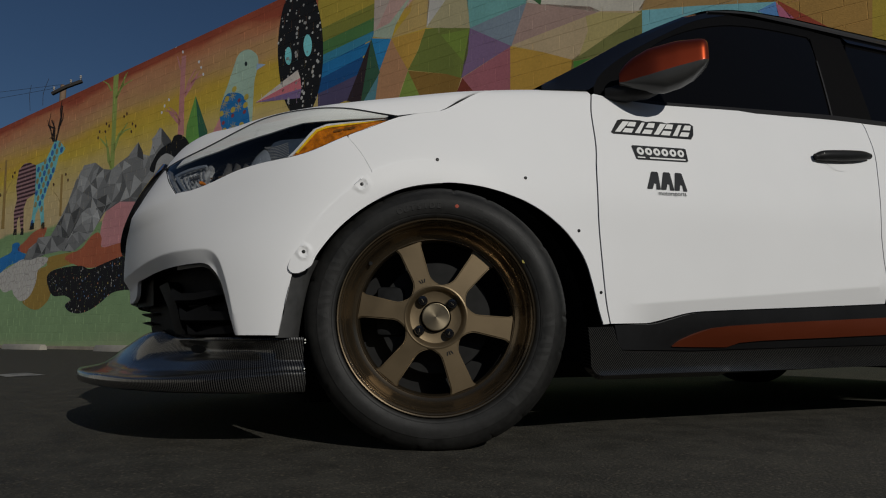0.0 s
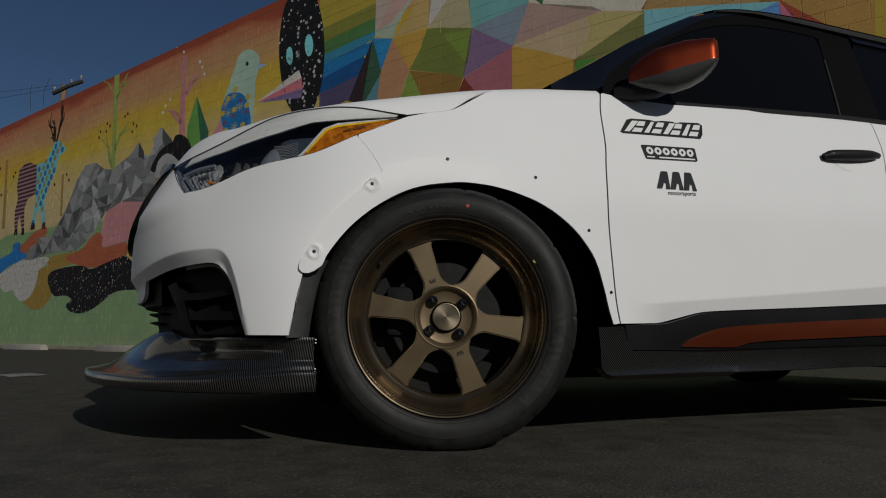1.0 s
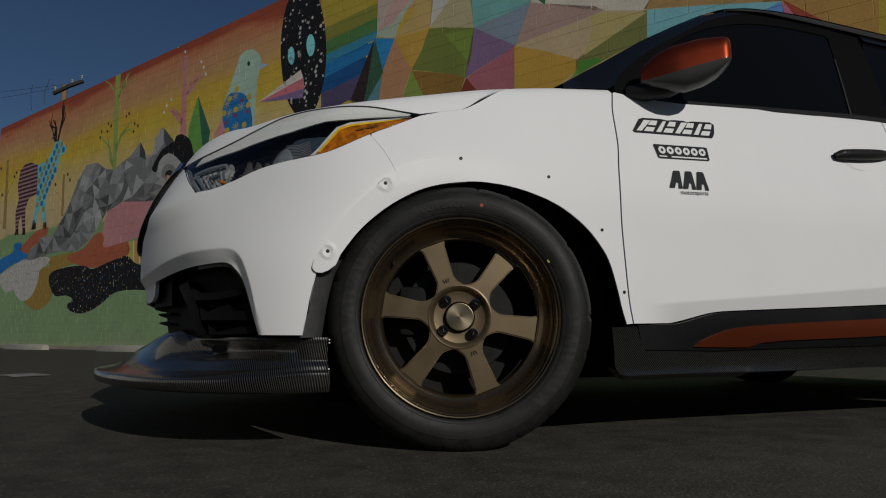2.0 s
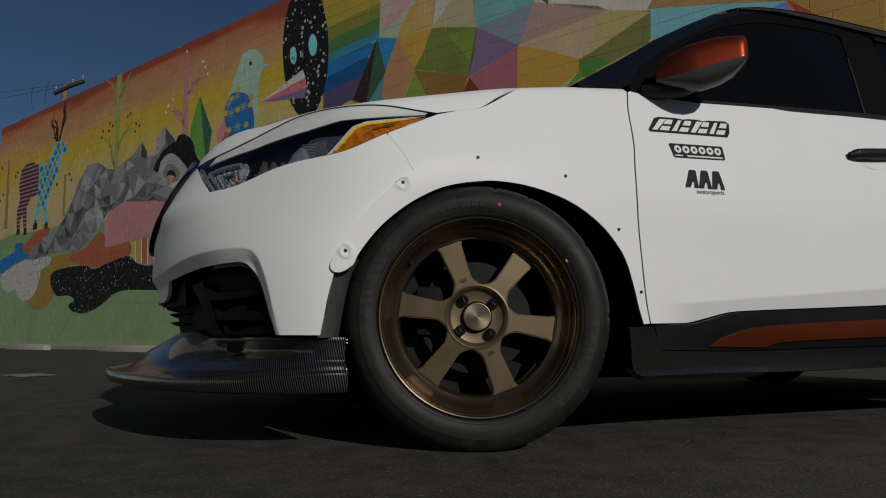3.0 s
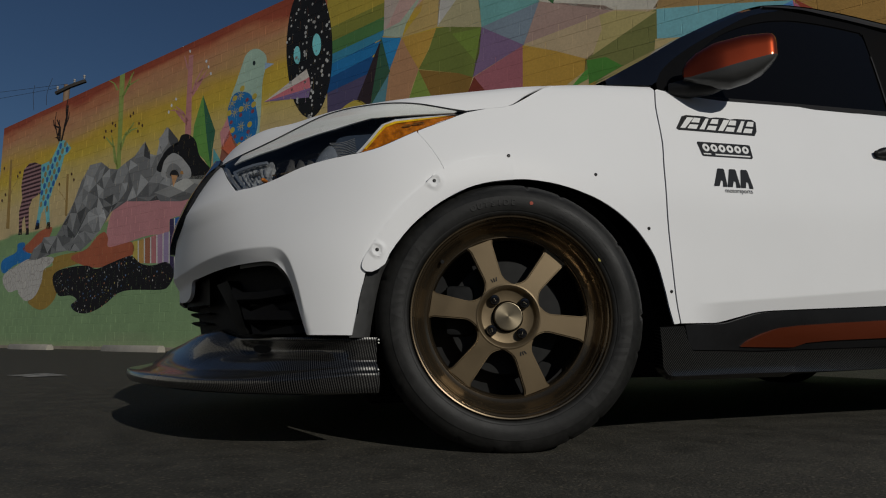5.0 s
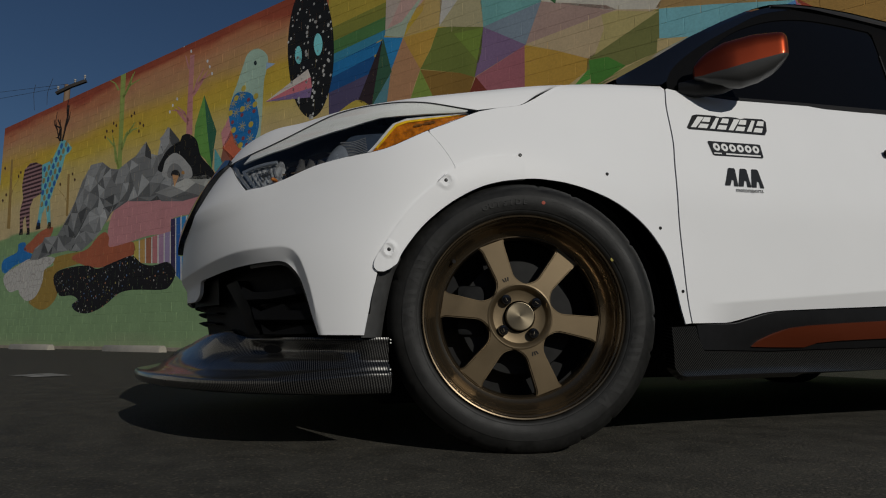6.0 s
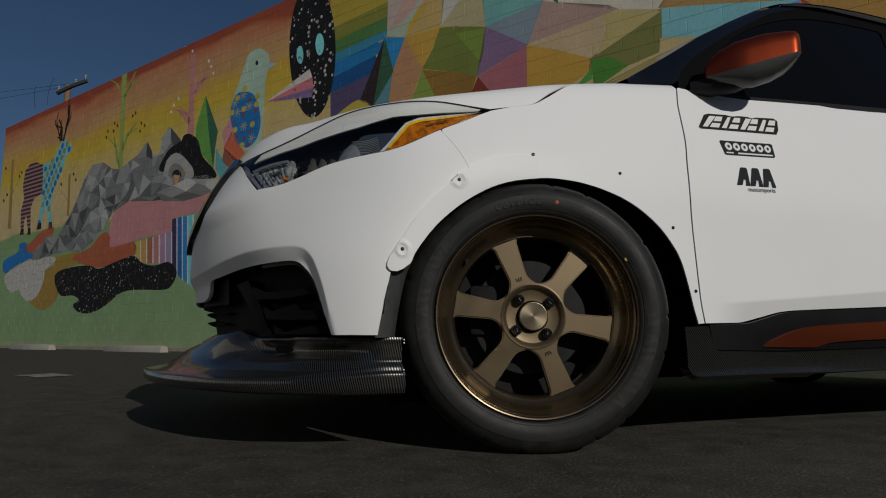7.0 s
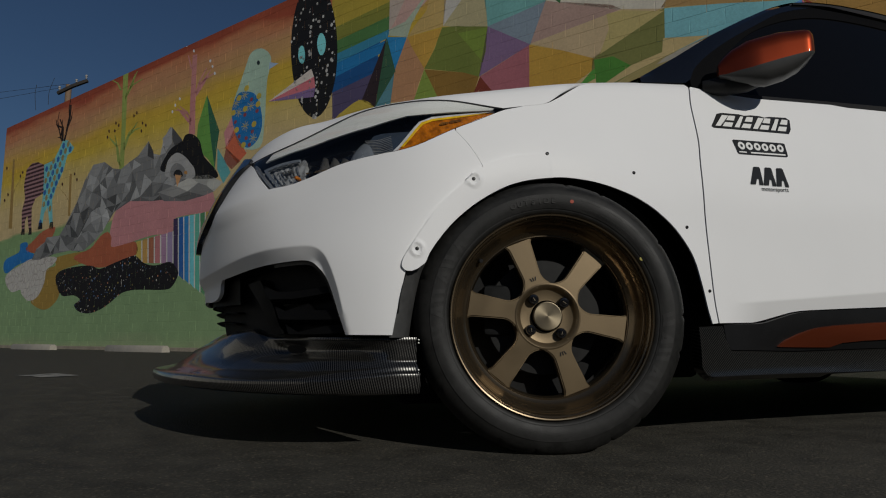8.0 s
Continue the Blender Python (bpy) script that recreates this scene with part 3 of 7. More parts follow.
SHEEN_STRIP = streaked()
LAMP_GREY = material("fluted_lamp_grey", (0.36, 0.362, 0.355), 0.30, 0.2, vary=0.5, scale=70, bump=0.35, bump_scale=140)
LAMP_ROD = material("bronze_rod", (0.30, 0.21, 0.12), 0.3, 0.7)
LAMP_DARK = material("lamp_housing", (0.040, 0.040, 0.042), 0.5, vary=0.2, scale=12)
BAFFLE = material("beige_baffle", (0.075, 0.070, 0.061), 0.30, 0.1, vary=0.3, scale=40)
RIB = material("reflector_rib", (0.26, 0.265, 0.27), 0.2, 0.3, vary=0.3, scale=40)
LAMP_BLUE = material("dark_blue_housing", (0.045, 0.060, 0.085), 0.25, vary=0.2, scale=12)
BOLT = material("bolt_black", (0.02, 0.02, 0.02), 0.4, 0.5)
STICKER_BLACK = material("sticker_black", (0.008, 0.008, 0.008), 0.35)
STICKER_WHITE = material("sticker_white", (0.78, 0.78, 0.76), 0.35, vary=0.02)

# outlines in (s, v): shared edges are written once
LENS_TOP = [(-1.03, 0.905), (-0.879, 0.903), (-0.769, 0.917), (-0.642, 0.964), (-0.59, 0.981), (-0.51, 1.008), (-0.42, 1.018), (-0.34, 1.013), (-0.294, 1.004), (-0.222, 0.979), (-0.161, 0.951), (-0.088, 0.9175)]
LENS_LOW = [(-0.163, 0.884), (-0.217, 0.861), (-0.298, 0.819), (-0.353, 0.803), (-0.399, 0.798), (-0.464, 0.790), (-0.537, 0.778), (-0.616, 0.753), (-0.695, 0.731), (-0.746, 0.7255), (-0.783, 0.723), (-0.868, 0.790), (-0.95, 0.852)]
SEAM = [(-0.214, 0.852), (-0.195, 0.810), (-0.178, 0.762), (-0.164, 0.715)]
ARCH = [(-0.333, 0.379), (-0.297, 0.395), (-0.277, 0.449), (-0.231, 0.537), (-0.172, 0.604), (-0.093, 0.646), (0.010, 0.653), (0.086, 0.637), (0.146, 0.615), (0.188, 0.595), (0.232, 0.570), (0.284, 0.530), (0.338, 0.474), (0.381, 0.408), (0.400, 0.362), (0.412, 0.314), (0.422, 0.268), (0.431, 0.222), (0.444, 0.173)]
INTAKE = [(-1.37, 0.325), (-1.29, 0.325), (-1.20, 0.318), (-1.115, 0.320), (-1.070, 0.345), (-1.050, 0.394), (-0.960, 0.409), (-0.762, 0.441), (-0.662, 0.453), (-0.619, 0.447), (-0.593, 0.424), (-0.566, 0.382), (-0.538, 0.299), (-0.503, 0.173)]
GRILLE_EDGE = [(-1.03, 0.895), (-1.09, 0.885), (-1.125, 0.85), (-1.132, 0.78), (-1.142, 0.70), (-1.182, 0.63), (-1.29, 0.585), (-1.37, 0.572)]
DOOR_FRONT = [(0.466, 0.175), (0.455, 0.250), (0.448, 0.376), (0.444, 0.524), (0.452, 0.678), (0.464, 0.770), (0.470, 0.876), (0.476, 0.926), (0.490, 0.984)]
DOOR_BACK = [(1.567, 0.995), (1.563, 0.935), (1.552, 0.833), (1.515, 0.698), (1.478, 0.497), (1.494, 0.250)]
DOOR_LOW = [(1.115, 0.232), (0.85, 0.2205), (0.741, 0.213), (0.671, 0.195), (0.610, 0.178), (0.56, 0.176)]
HOOD_SEAM = [(-0.036, 0.922), (0.021, 0.923), (0.056, 0.938), (0.097, 0.964), (0.134, 0.990), (0.166, 1.008), (0.25, 1.104), (0.36, 1.144)]


def curve(line, k):
    """A shared edge made smooth: k steps between two of its points."""
    return [tuple(p) for p in smooth_line(line, (len(line) - 1) * k + 1)]


LENS_TOP, ARCH, INTAKE, GRILLE_EDGE, DOOR_FRONT, DOOR_BACK, SEAM = (curve(c, k) for c, k in ((LENS_TOP, 3), (ARCH, 5), (INTAKE, 4), (GRILLE_EDGE, 3), (DOOR_FRONT, 3), (DOOR_BACK, 3), (SEAM, 2)))
LENS_LOW = curve(LENS_LOW[:11], 3) + LENS_LOW[11:]
HOOD_SEAM = curve(HOOD_SEAM, 3)
DOOR_LOW = curve(DOOR_LOW, 4)


def shift(line, ds, dv=0.0):
    return [(s + ds, v + dv) for s, v in line]


CREASE = curve([(-1.11, 0.688), (-1.035, 0.688), (-0.886, 0.695), (-0.776, 0.706), (-0.612, 0.755)], 3)
CHAMFER = curve([(-1.37, 0.440), (-1.228, 0.428), (-1.10, 0.434), (-1.005, 0.447), (-0.894, 0.468), (-0.762, 0.492), (-0.652, 0.501), (-0.592, 0.492), (-0.560, 0.464), (-0.540, 0.420), (-0.516, 0.330), (-0.487, 0.173)], 4)


def beside(line, d):
    """The same line moved sideways by some metres on the skin."""
    p = np.array(line) * (1, VS)
    t = np.gradient(p, axis=0)
    t = t / np.hypot(*t.T)[:, None]
    return [tuple(q) for q in (p + d * np.stack([-t[:, 1], t[:, 0]], -1)) / (1, VS)]


def bumper_lift(uv):
    p, fold = uv * (1, VS), np.array(CHAMFER) * (1, VS)
    below = inside(p, np.vstack([fold, [(-0.40, 0.0), (-1.5, 0.0)]])) if len(p) > 1 else np.array([inside(p, np.vstack([fold, [(-0.40, 0.0), (-1.5, 0.0)]]))])
    chamfer = -0.017 * np.clip(off_line(p, fold) / 0.032, 0, 1) * below
    crease = np.array(CREASE + [(-0.53, 0.780), (-0.44, 0.795)]) * (1, VS)      # runs out as a soft shoulder under the lamp
    return chamfer + 0.007 * np.clip(1 - off_line(p, crease) / 0.05, 0, 1) * np.interp(uv[:, 0], (-0.74, -0.42), (1, 0))


# bumper, fender, hood, doors
bm = both(panel(LENS_LOW[3:] + GRILLE_EDGE + INTAKE + [(-0.370, 0.168), (-0.348, 0.289)] + ARCH[:16] + [(-0.186, 0.59)] + SEAM[::-1], bumper_lift, 0.009, lines=(CHAMFER[2:-2], beside(CHAMFER, 0.003)[2:-2], beside(CHAMFER, -0.003)[2:-2], CREASE)))
bumper = part("front_bumper", bm, WHITE, car, "white front bumper with chamfered intake edges")
bm = panel(shift(SEAM, 0.0008)[::-1] + [(-0.2125, 0.8615), (-0.160, 0.8875), (-0.088, 0.915)] + HOOD_SEAM + [(0.42, 1.16), (0.485, 1.16)] + shift(DOOR_FRONT, -0.0022)[::-1] + ARCH[25:][::-1] + [(-0.180, 0.595)], 0.0, flange=0.004)
fender = pair("fender", bm, WHITE, car, "white front fender with bolted wheel arch")
bm = both(panel([(-1.37, 0.985), (-1.2, 0.965), (-1.08, 0.93)] + shift(LENS_TOP, 0, 0.0018)[:-2] + [(-0.09, 0.922)] + [(s, v + float(np.interp(s, (0.02, 0.07), (0.0004, 0.0100)))) for s, v in HOOD_SEAM] + [(0.40, 1.3), (0.36, 1.6), (0.34, 2.0), (-0.6, 2.0), (-1.0, 2.0), (-1.3, 2.0)], 0.0, 0.02, 0.004))
part("hood", bm, WHITE, car, "white hood with a curved leading edge")
BELT = [(0.500, 0.990), (0.560, 0.968), (0.726, 0.962), (1.010, 0.975), (1.442, 1.003)]
FOLD = [(0.480, 0.233), (0.548, 0.238), (0.943, 0.270), (1.480, 0.315)]


def door_lift(uv):
    """The flank folds inwards below a rising line."""
    line = np.interp(uv[:, 0], *zip(*FOLD))
    return -0.34 * 0.82 * np.maximum(line - uv[:, 1], 0) * np.clip((uv[:, 0] - 0.49) / 0.12, 0, 1)


bm = panel(shift(DOOR_FRONT, 0.0022) + BELT + DOOR_BACK + DOOR_LOW, door_lift, lines=[beside(FOLD[1:3] + [(1.45, 0.3125)], d) for d in (-0.003, 0.0, 0.003)])
door = pair("front_door", bm, WHITE, car, "white front door with sponsor stickers")
back_arch = [(2.62 + 0.345 * math.cos(a), float(v_at(2.62 + 0.345 * math.cos(a), HUB + 0.345 * math.sin(a)))) for a in np.linspace(math.pi, 0, 15)]
bm = panel([(1.573, 0.995), (2.32, 1.0), (2.30, 0.75), (2.24, 0.60), (2.17, 0.26)] + shift(DOOR_BACK, 0.0035)[::-1], 0.0, 0.03)
pair("rear_door", bm, WHITE, car)
bm = panel([(2.33, 1.0), (3.29, 1.0), (3.29, 0.15), (2.98, 0.15)] + back_arch[::-1] + [(2.26, 0.18), (2.19, 0.26), (2.25, 0.60), (2.31, 0.75)], 0.0, 0.03)
pair("quarter_panel", bm, WHITE, car)
tail = bmesh.new()
rows = []
for k in range(13):
    v = k / 12
    p = skin(3.29, v * 1.0)
    rows.append([tail.verts.new((p[0] + 0.17 * math.sin(math.pi * q) ** 0.5 * (1 - 0.35 * v), YC + (p[1] - YC) * math.cos(math.pi * q), p[2])) for q in np.linspace(0, 1, 25)])
for a, b in zip(rows, rows[1:]):
    for k in range(24):
        tail.faces.new((a[k], a[k + 1], b[k + 1], b[k]))
part("tailgate", tail, WHITE, car)

# bolted flare over the front half of the arch, with dimples round the bolts
FLARE = curve([(-0.318, 0.376), (-0.333, 0.379), (-0.342, 0.395), (-0.338, 0.420), (-0.327, 0.445), (-0.297, 0.509), (-0.256, 0.593), (-0.210, 0.656), (-0.164, 0.708), (-0.106, 0.733), (-0.045, 0.738), (-0.008, 0.730), (0.012, 0.70)], 4) + [(0.012, 0.655)]
BOLTS = [(-0.306, 0.449), (-0.186, 0.669), (-0.003, 0.735), (0.229, 0.654), (0.378, 0.476), (0.439, 0.275)]


def flare_lift(uv):
    rise = 0.0065 * np.clip((0.02 - uv[:, 0]) / 0.22, 0, 1) - 0.006 * np.clip((uv[:, 0] - 0.0) / 0.06, 0, 1)
    for s, v in BOLTS[:2]:
        d = np.hypot(uv[:, 0] - s, (uv[:, 1] - v) * VS)
        rise = rise + 0.0030 * np.clip((0.019 - d) / 0.004, 0, 1) - 0.0042 * np.clip((0.0115 - d) / 0.004, 0, 1)
    return rise


bm = panel(FLARE + [(s * 0.985, 0.235 + (v - 0.235) * (0.985 + 0.014 * min(1.0, max(0.0, (s + 0.20) / 0.15)))) for s, v in ARCH[6:31][::-1]] + [(-0.305, 0.383)], flare_lift, 0.0045, 0.016)
flare = pair("fender_flare", bm, WHITE, car, "white bolt-on fender flare")
for n, (s, v) in enumerate(BOLTS):
    bm = lathe([(0.0001, 0.0032), (0.0016, 0.0030), (0.0018, 0.0022), (0.0034, 0.0020), (0.0042, 0.0006), (0.0042, -0.006)], 16)
    p, q = skin(s, v, 0.0055 if n < 2 else 0.001), skin(s, v, 0.02)
    part("bolt", bm, BOLT, flare if n < 3 else fender, "black cap bolt", at=Matrix.Translation(p) @ (Vector(q - p)).to_track_quat("-Y", "Z").to_matrix().to_4x4())

# inside of the wheel arch, splash edge and underbody
bm = bmesh.new()
ring = [[bm.verts.new((2.62 * w + 0.03 + 0.385 * math.cos(a), y, HUB - 0.02 + 0.365 * math.sin(a))) for y in (0.012, 0.10, 0.36)] for w in (0,) for a in np.linspace(-0.25, math.pi - 0.06, 40)]
for a, b in zip(ring, ring[1:]):
    for k in range(2):
        bm.faces.new((a[k], b[k], b[k + 1], a[k + 1]))
bm.faces.new([r[2] for r in ring])
liner = pair("wheel_arch_liner", bm, UNDER, car, "black plastic wheel arch liner")
part("wheel_arch_liner", liner.data, None, car, at=pose(2.6, 0, 0))
bm, rows = bmesh.new(), []
for e, v in curve([(-0.374, 0.160), (-0.364, 0.230), (-0.352, 0.306), (-0.338, 0.376), (-0.318, 0.43)], 4):
    p = skin(e, v, -0.004)
    front = [(p[0] + 0.003 + dx, p[1] + dy, p[2]) for dx, dy in ((0.0, 0.0), (0.028, 0.012), (0.048, 0.035), (0.057, 0.08), (0.058, 0.14))]
    rows.append([bm.verts.new(q) for q in front + [(x - 0.006, y + 0.002, z) for x, y, z in front[::-1]]])
for a, b in zip(rows, rows[1:]):
    for k in range(10):
        bm.faces.new((a[k], b[k], b[(k + 1) % 10], a[(k + 1) % 10]))
bm.faces.new(rows[0]), bm.faces.new(rows[-1])
bmesh.ops.recalc_face_normals(bm, faces=bm.faces[:])
pair("splash_edge", bm, LINER_GREY, car, "dark grey liner edge ahead of the wheel")
# The side boxes, low tunnel box and deep subframe are added to stop stray sunlight.
for name, lo, hi in (("floor_pan", (0.42, 0.24, 0.19), (2.2, 1.56, 0.40)), ("engine_tray", (-0.50, 0.48, 0.20), (-0.281, 1.32, 0.60)), ("subframe", (-0.28, 0.42, 0.115), (0.419, 1.38, 0.60)),
                     ("exhaust_tunnel", (0.421, 0.62, 0.115), (0.95, 1.18, 0.188)), ("suspension_arm", (-0.25, 0.35, 0.08), (0.35, 0.419, 0.32)), ("suspension_arm", (-0.25, 1.381, 0.08), (0.35, 1.45, 0.32)), ("rear_underbody", (2.22, 0.27, 0.13), (3.10, 1.53, 0.62))):
    part(name, rounded_box(lo, hi, 0.02), UNDER, car, "black " + name.replace("_", " "), smooth=False)

# sill, orange insert and carbon skirt
SILL_LOW = [(1.529, 0.102), (1.136, 0.096), (0.751, 0.087), (0.501, 0.092)]
bm = panel([(0.477, 0.170)] + shift(DOOR_LOW, 0, -0.004)[::-1] + [(1.494, 0.246), (2.16, 0.255), (2.22, 0.102)] + SILL_LOW + [(0.486, 0.120)], 0.004, 0.02)
sill = pair("sill_cladding", bm, GREY_PLASTIC, car, "dark grey plastic sill cladding")
bm = panel(curve([(0.671, 0.103), (0.698, 0.125), (0.753, 0.148), (0.812, 0.163), (0.92, 0.172), (1.131, 0.183)], 4) + [(1.514, 0.200), (2.1, 0.215), (2.1, 0.165), (1.530, 0.142), (0.987, 0.123), (0.904, 0.116), (0.863, 0.101)],
           lambda uv: 0.009 + 0 * uv[:, 0], 0.014, 0.006)
pair("sill_insert", bm, ORANGE, car, "orange painted sill insert")


def skirt_lift(uv):
    return 0.006 + 0.010 * np.clip(1 - uv[:, 1] / 0.020, 0, 1) + 0.005 * np.clip((uv[:, 0] - 0.5) / 0.3, 0, 1) * np.clip(1 - uv[:, 1] / 0.09, 0, 1)


bm = panel([(0.391, 0.164), (0.396, 0.093), (0.397, 0.046), (0.402, 0.030), (0.412, 0.019), (0.428, 0.013), (0.918, 0.014), (1.52, 0.023), (2.18, 0.026), (2.22, 0.098)] + shift(SILL_LOW, 0, -0.003) + [(0.482, 0.122), (0.472, 0.166)], skirt_lift, 0.012, 0.03)
skirt = pair("side_skirt", bm, CARBON_TWILL, car, "glossy carbon fibre side skirt")

# grille, lower intake and slats
bm = both(panel([(-1.37, 0.985), (-1.2, 0.962), (-1.05, 0.925), (-1.03, 0.900)] + GRILLE_EDGE, lambda uv: 0.009 + 0.007 * np.clip((-1.06 - uv[:, 0]) / 0.08, 0, 1), 0.02, 0.03))
grille = part("grille", bm, GLOSS_BLACK, car, "gloss black grille surround")
bm = both(panel([(-1.37, 0.80), (-1.25, 0.80), (-1.19, 0.72), (-1.22, 0.66), (-1.37, 0.62)], 0.010, 0.02, 0.02))
part("grille_mesh", bm, BLACK_PLASTIC, grille)
bm = both(panel([(-1.37, 0.56), (-0.47, 0.56), (-0.44, 0.05), (-1.37, 0.05)], -0.075, 0.04, 0.0))
intake = part("lower_intake", bm, UNDER, car, "black lower air intake")
# three stepped blades that close the intake's corner, an upright fin and a thin frame along the opening
BLADES = (((-0.87, 0.372), (-0.774, 0.338), (-0.70, 0.340), (-0.565, 0.358), (-0.556, 0.330), (-0.70, 0.312), (-0.80, 0.310)),
          ((-0.80, 0.290), (-0.745, 0.268), (-0.66, 0.296), (-0.635, 0.270), (-0.540, 0.262), (-0.528, 0.228), (-0.64, 0.234), (-0.76, 0.236)),
          ((-0.76, 0.222), (-0.70, 0.190), (-0.60, 0.208), (-0.528, 0.214), (-0.512, 0.180), (-0.62, 0.180), (-0.735, 0.182)))
for k, line in enumerate(BLADES):
    top = max(v for _, v in line)
    bm = panel(list(line), lambda uv, top=top: -0.046 + 0.55 * (top - uv[:, 1]) * VS * 0.7, 0.016, 0.030)
    pair("louvre", bm, TRIM_BLACK, intake, "black stepped intake blade")
bm = panel([(-0.925, 0.372), (-0.86, 0.385), (-0.80, 0.290), (-0.765, 0.182), (-0.808, 0.182), (-0.855, 0.285)], -0.040, 0.016, 0.03)
pair("intake_fin", bm, TRIM_BLACK, intake, "black upright fin in the intake")
bm = panel(INTAKE[28:] + [(-0.520, 0.165)] + beside(INTAKE, -0.010)[28:][::-1], -0.022, 0.010, 0.012)
pair("intake_frame", bm, GREY_PLASTIC, intake, "dark frame along the intake's edge")
bm = both(panel([(-1.37, 0.405), (-1.06, 0.400), (-0.975, 0.412), (-0.975, 0.300), (-1.37, 0.300)], -0.040, 0.03, 0.0))
part("chin_back", bm, TRIM_BLACK, intake, "dark backing behind the chin")
for v, s1, dz in ((0.302, -1.06, 0.0), (0.268, -1.03, 0.0), (0.222, -1.05, 0.0)):
    line = [(s, v) for s in np.linspace(-1.37, s1, 16)]
    bm = bmesh.new()
    rows = [[bm.verts.new(skin(s, q, h)) for q, h in ((v + 0.005, -0.10), (v + 0.005, -0.058), (v + 0.003, -0.050), (v - 0.002, -0.054), (v - 0.004, -0.10))] for s, v in line]
    for a, b in zip(rows, rows[1:]):
        for k in range(4):
            bm.faces.new((a[k], b[k], b[k + 1], a[k + 1]))
    bmesh.ops.recalc_face_normals(bm, faces=bm.faces[:])
    part("grille_slat", both(bm), BLACK_PLASTIC, intake)

# headlight: clear lens over a dark housing with reflectors
LENS_OUT = LENS_TOP + LENS_LOW
for far in (False, True):
    lamp = new("headlight")
    lamp.parent = car
    tagged(lamp, "clear headlight with amber side marker and dark housing")
    def piece(name, bm, mat, label="", smooth=True):
        me = mesh_of(name, bm, mat, smooth)
        part(name, far_copy(me, name) if far else me, None, lamp, label)
    piece("housing", panel(LENS_OUT, -0.055, 0.02, -0.050), LAMP_DARK)
    DARK_TOP = [(-0.900, 0.868), (-0.804, 0.872), (-0.612, 0.908), (-0.461, 0.918), (-0.345, 0.938), (-0.300, 0.936), (-0.233, 0.931), (-0.12, 0.921)]
    # this strip's colour stands in for sky and hood mirrored in the lens
    piece("silver_strip", panel(shift(LENS_TOP, 0, -0.002)[3:-1] + DARK_TOP[::-1], -0.003, 0.014, 0.004), SHEEN_STRIP, "silvery upper strip of the headlight, lens reflections in its colour")
    piece("side_marker", panel([(-0.373, 0.803), (-0.352, 0.829), (-0.318, 0.880), (-0.300, 0.905), (-0.27, 0.914), (-0.205, 0.915), (-0.115, 0.916), (-0.165, 0.889), (-0.225, 0.863), (-0.300, 0.825), (-0.352, 0.808)], -0.010, 0.008, 0.015), AMBER, "amber side marker")
    piece("marker_frame", panel([(-0.385, 0.803), (-0.364, 0.829), (-0.330, 0.882), (-0.308, 0.913), (-0.27, 0.926), (-0.205, 0.924), (-0.11, 0.920), (-0.205, 0.917), (-0.272, 0.917), (-0.302, 0.907), (-0.320, 0.880), (-0.354, 0.829), (-0.375, 0.803)], -0.008, 0.01, 0.012), CHROME)
    piece("inner_frame", panel([(-0.715, 0.872), (-0.64, 0.878), (-0.56, 0.886), (-0.525, 0.860), (-0.522, 0.792), (-0.60, 0.772), (-0.665, 0.760)], -0.042, 0.014, 0.012), GLOSS_BLACK, "black inner frame of the headlight")
    c = skin(-0.650, 0.806, -0.036)
    n_out = Vector((-0.55, -0.82, 0.10)).normalized()
    turn = Matrix.Translation(c) @ n_out.to_track_quat("-Y", "Z").to_matrix().to_4x4()
    bm = lathe([(0.0003, 0.020), (0.010, 0.018), (0.018, 0.012), (0.022, 0.004), (0.023, -0.01)], 32)
    bmesh.ops.transform(bm, matrix=turn, verts=bm.verts[:])
    piece("projector_lens", bm, GLASS)
    # beige plates beside the projector
    for k in range(3):
        s0 = -0.645 + 0.034 * k
        piece("baffle_plate", panel(curve([(s0 + 0.010, 0.792), (s0, 0.826), (s0 + 0.004, 0.860 - 0.006 * k), (s0 + 0.028, 0.852 - 0.008 * k), (s0 + 0.044, 0.822), (s0 + 0.050, 0.786)], 3), lambda uv, s0=s0, k=k: -0.034 - 0.004 * k + 0.014 * np.sin(np.clip((uv[:, 0] - s0) / 0.05, 0, 1) * 3.1), 0.008, 0.012), BAFFLE)
    piece("curved_reflector", panel(curve([(-0.520, 0.795), (-0.522, 0.850), (-0.497, 0.876), (-0.462, 0.852), (-0.438, 0.800)], 4), lambda uv: -0.034 + 0.022 * np.sqrt(np.clip(1 - ((uv[:, 0] + 0.482) / 0.05) ** 2 - ((uv[:, 1] - 0.80) / 0.09) ** 2, 0, 1)), 0.007, 0.012), BLUE_SILVER, "bluish silver curved reflector")
    piece("marker_back", panel([(-0.470, 0.918), (-0.330, 0.905), (-0.372, 0.815), (-0.386, 0.803), (-0.436, 0.800), (-0.490, 0.884)], -0.034, 0.014, 0.012), LAMP_BLUE)
    for k in range(12):
        v = 0.803 + 0.0068 * k
        sl, sr = -0.436 - (v - 0.796) * 0.62, -0.380 - (v - 0.80) * 0.25
        bow = curve([(sl, v + 0.004), ((sl + sr) / 2, v - 0.004), (sr, v + 0.004)], 4)
        piece("reflector_rib", tube([skin(a, b, -0.020) for a, b in bow], 0.0011, 5), RIB)
    # clear front light: small bright facets, set at odd depths
    quad = np.array([(-0.925, 0.853), (-0.720, 0.862), (-0.672, 0.766), (-0.765, 0.734)])
    chance = random.Random(7)

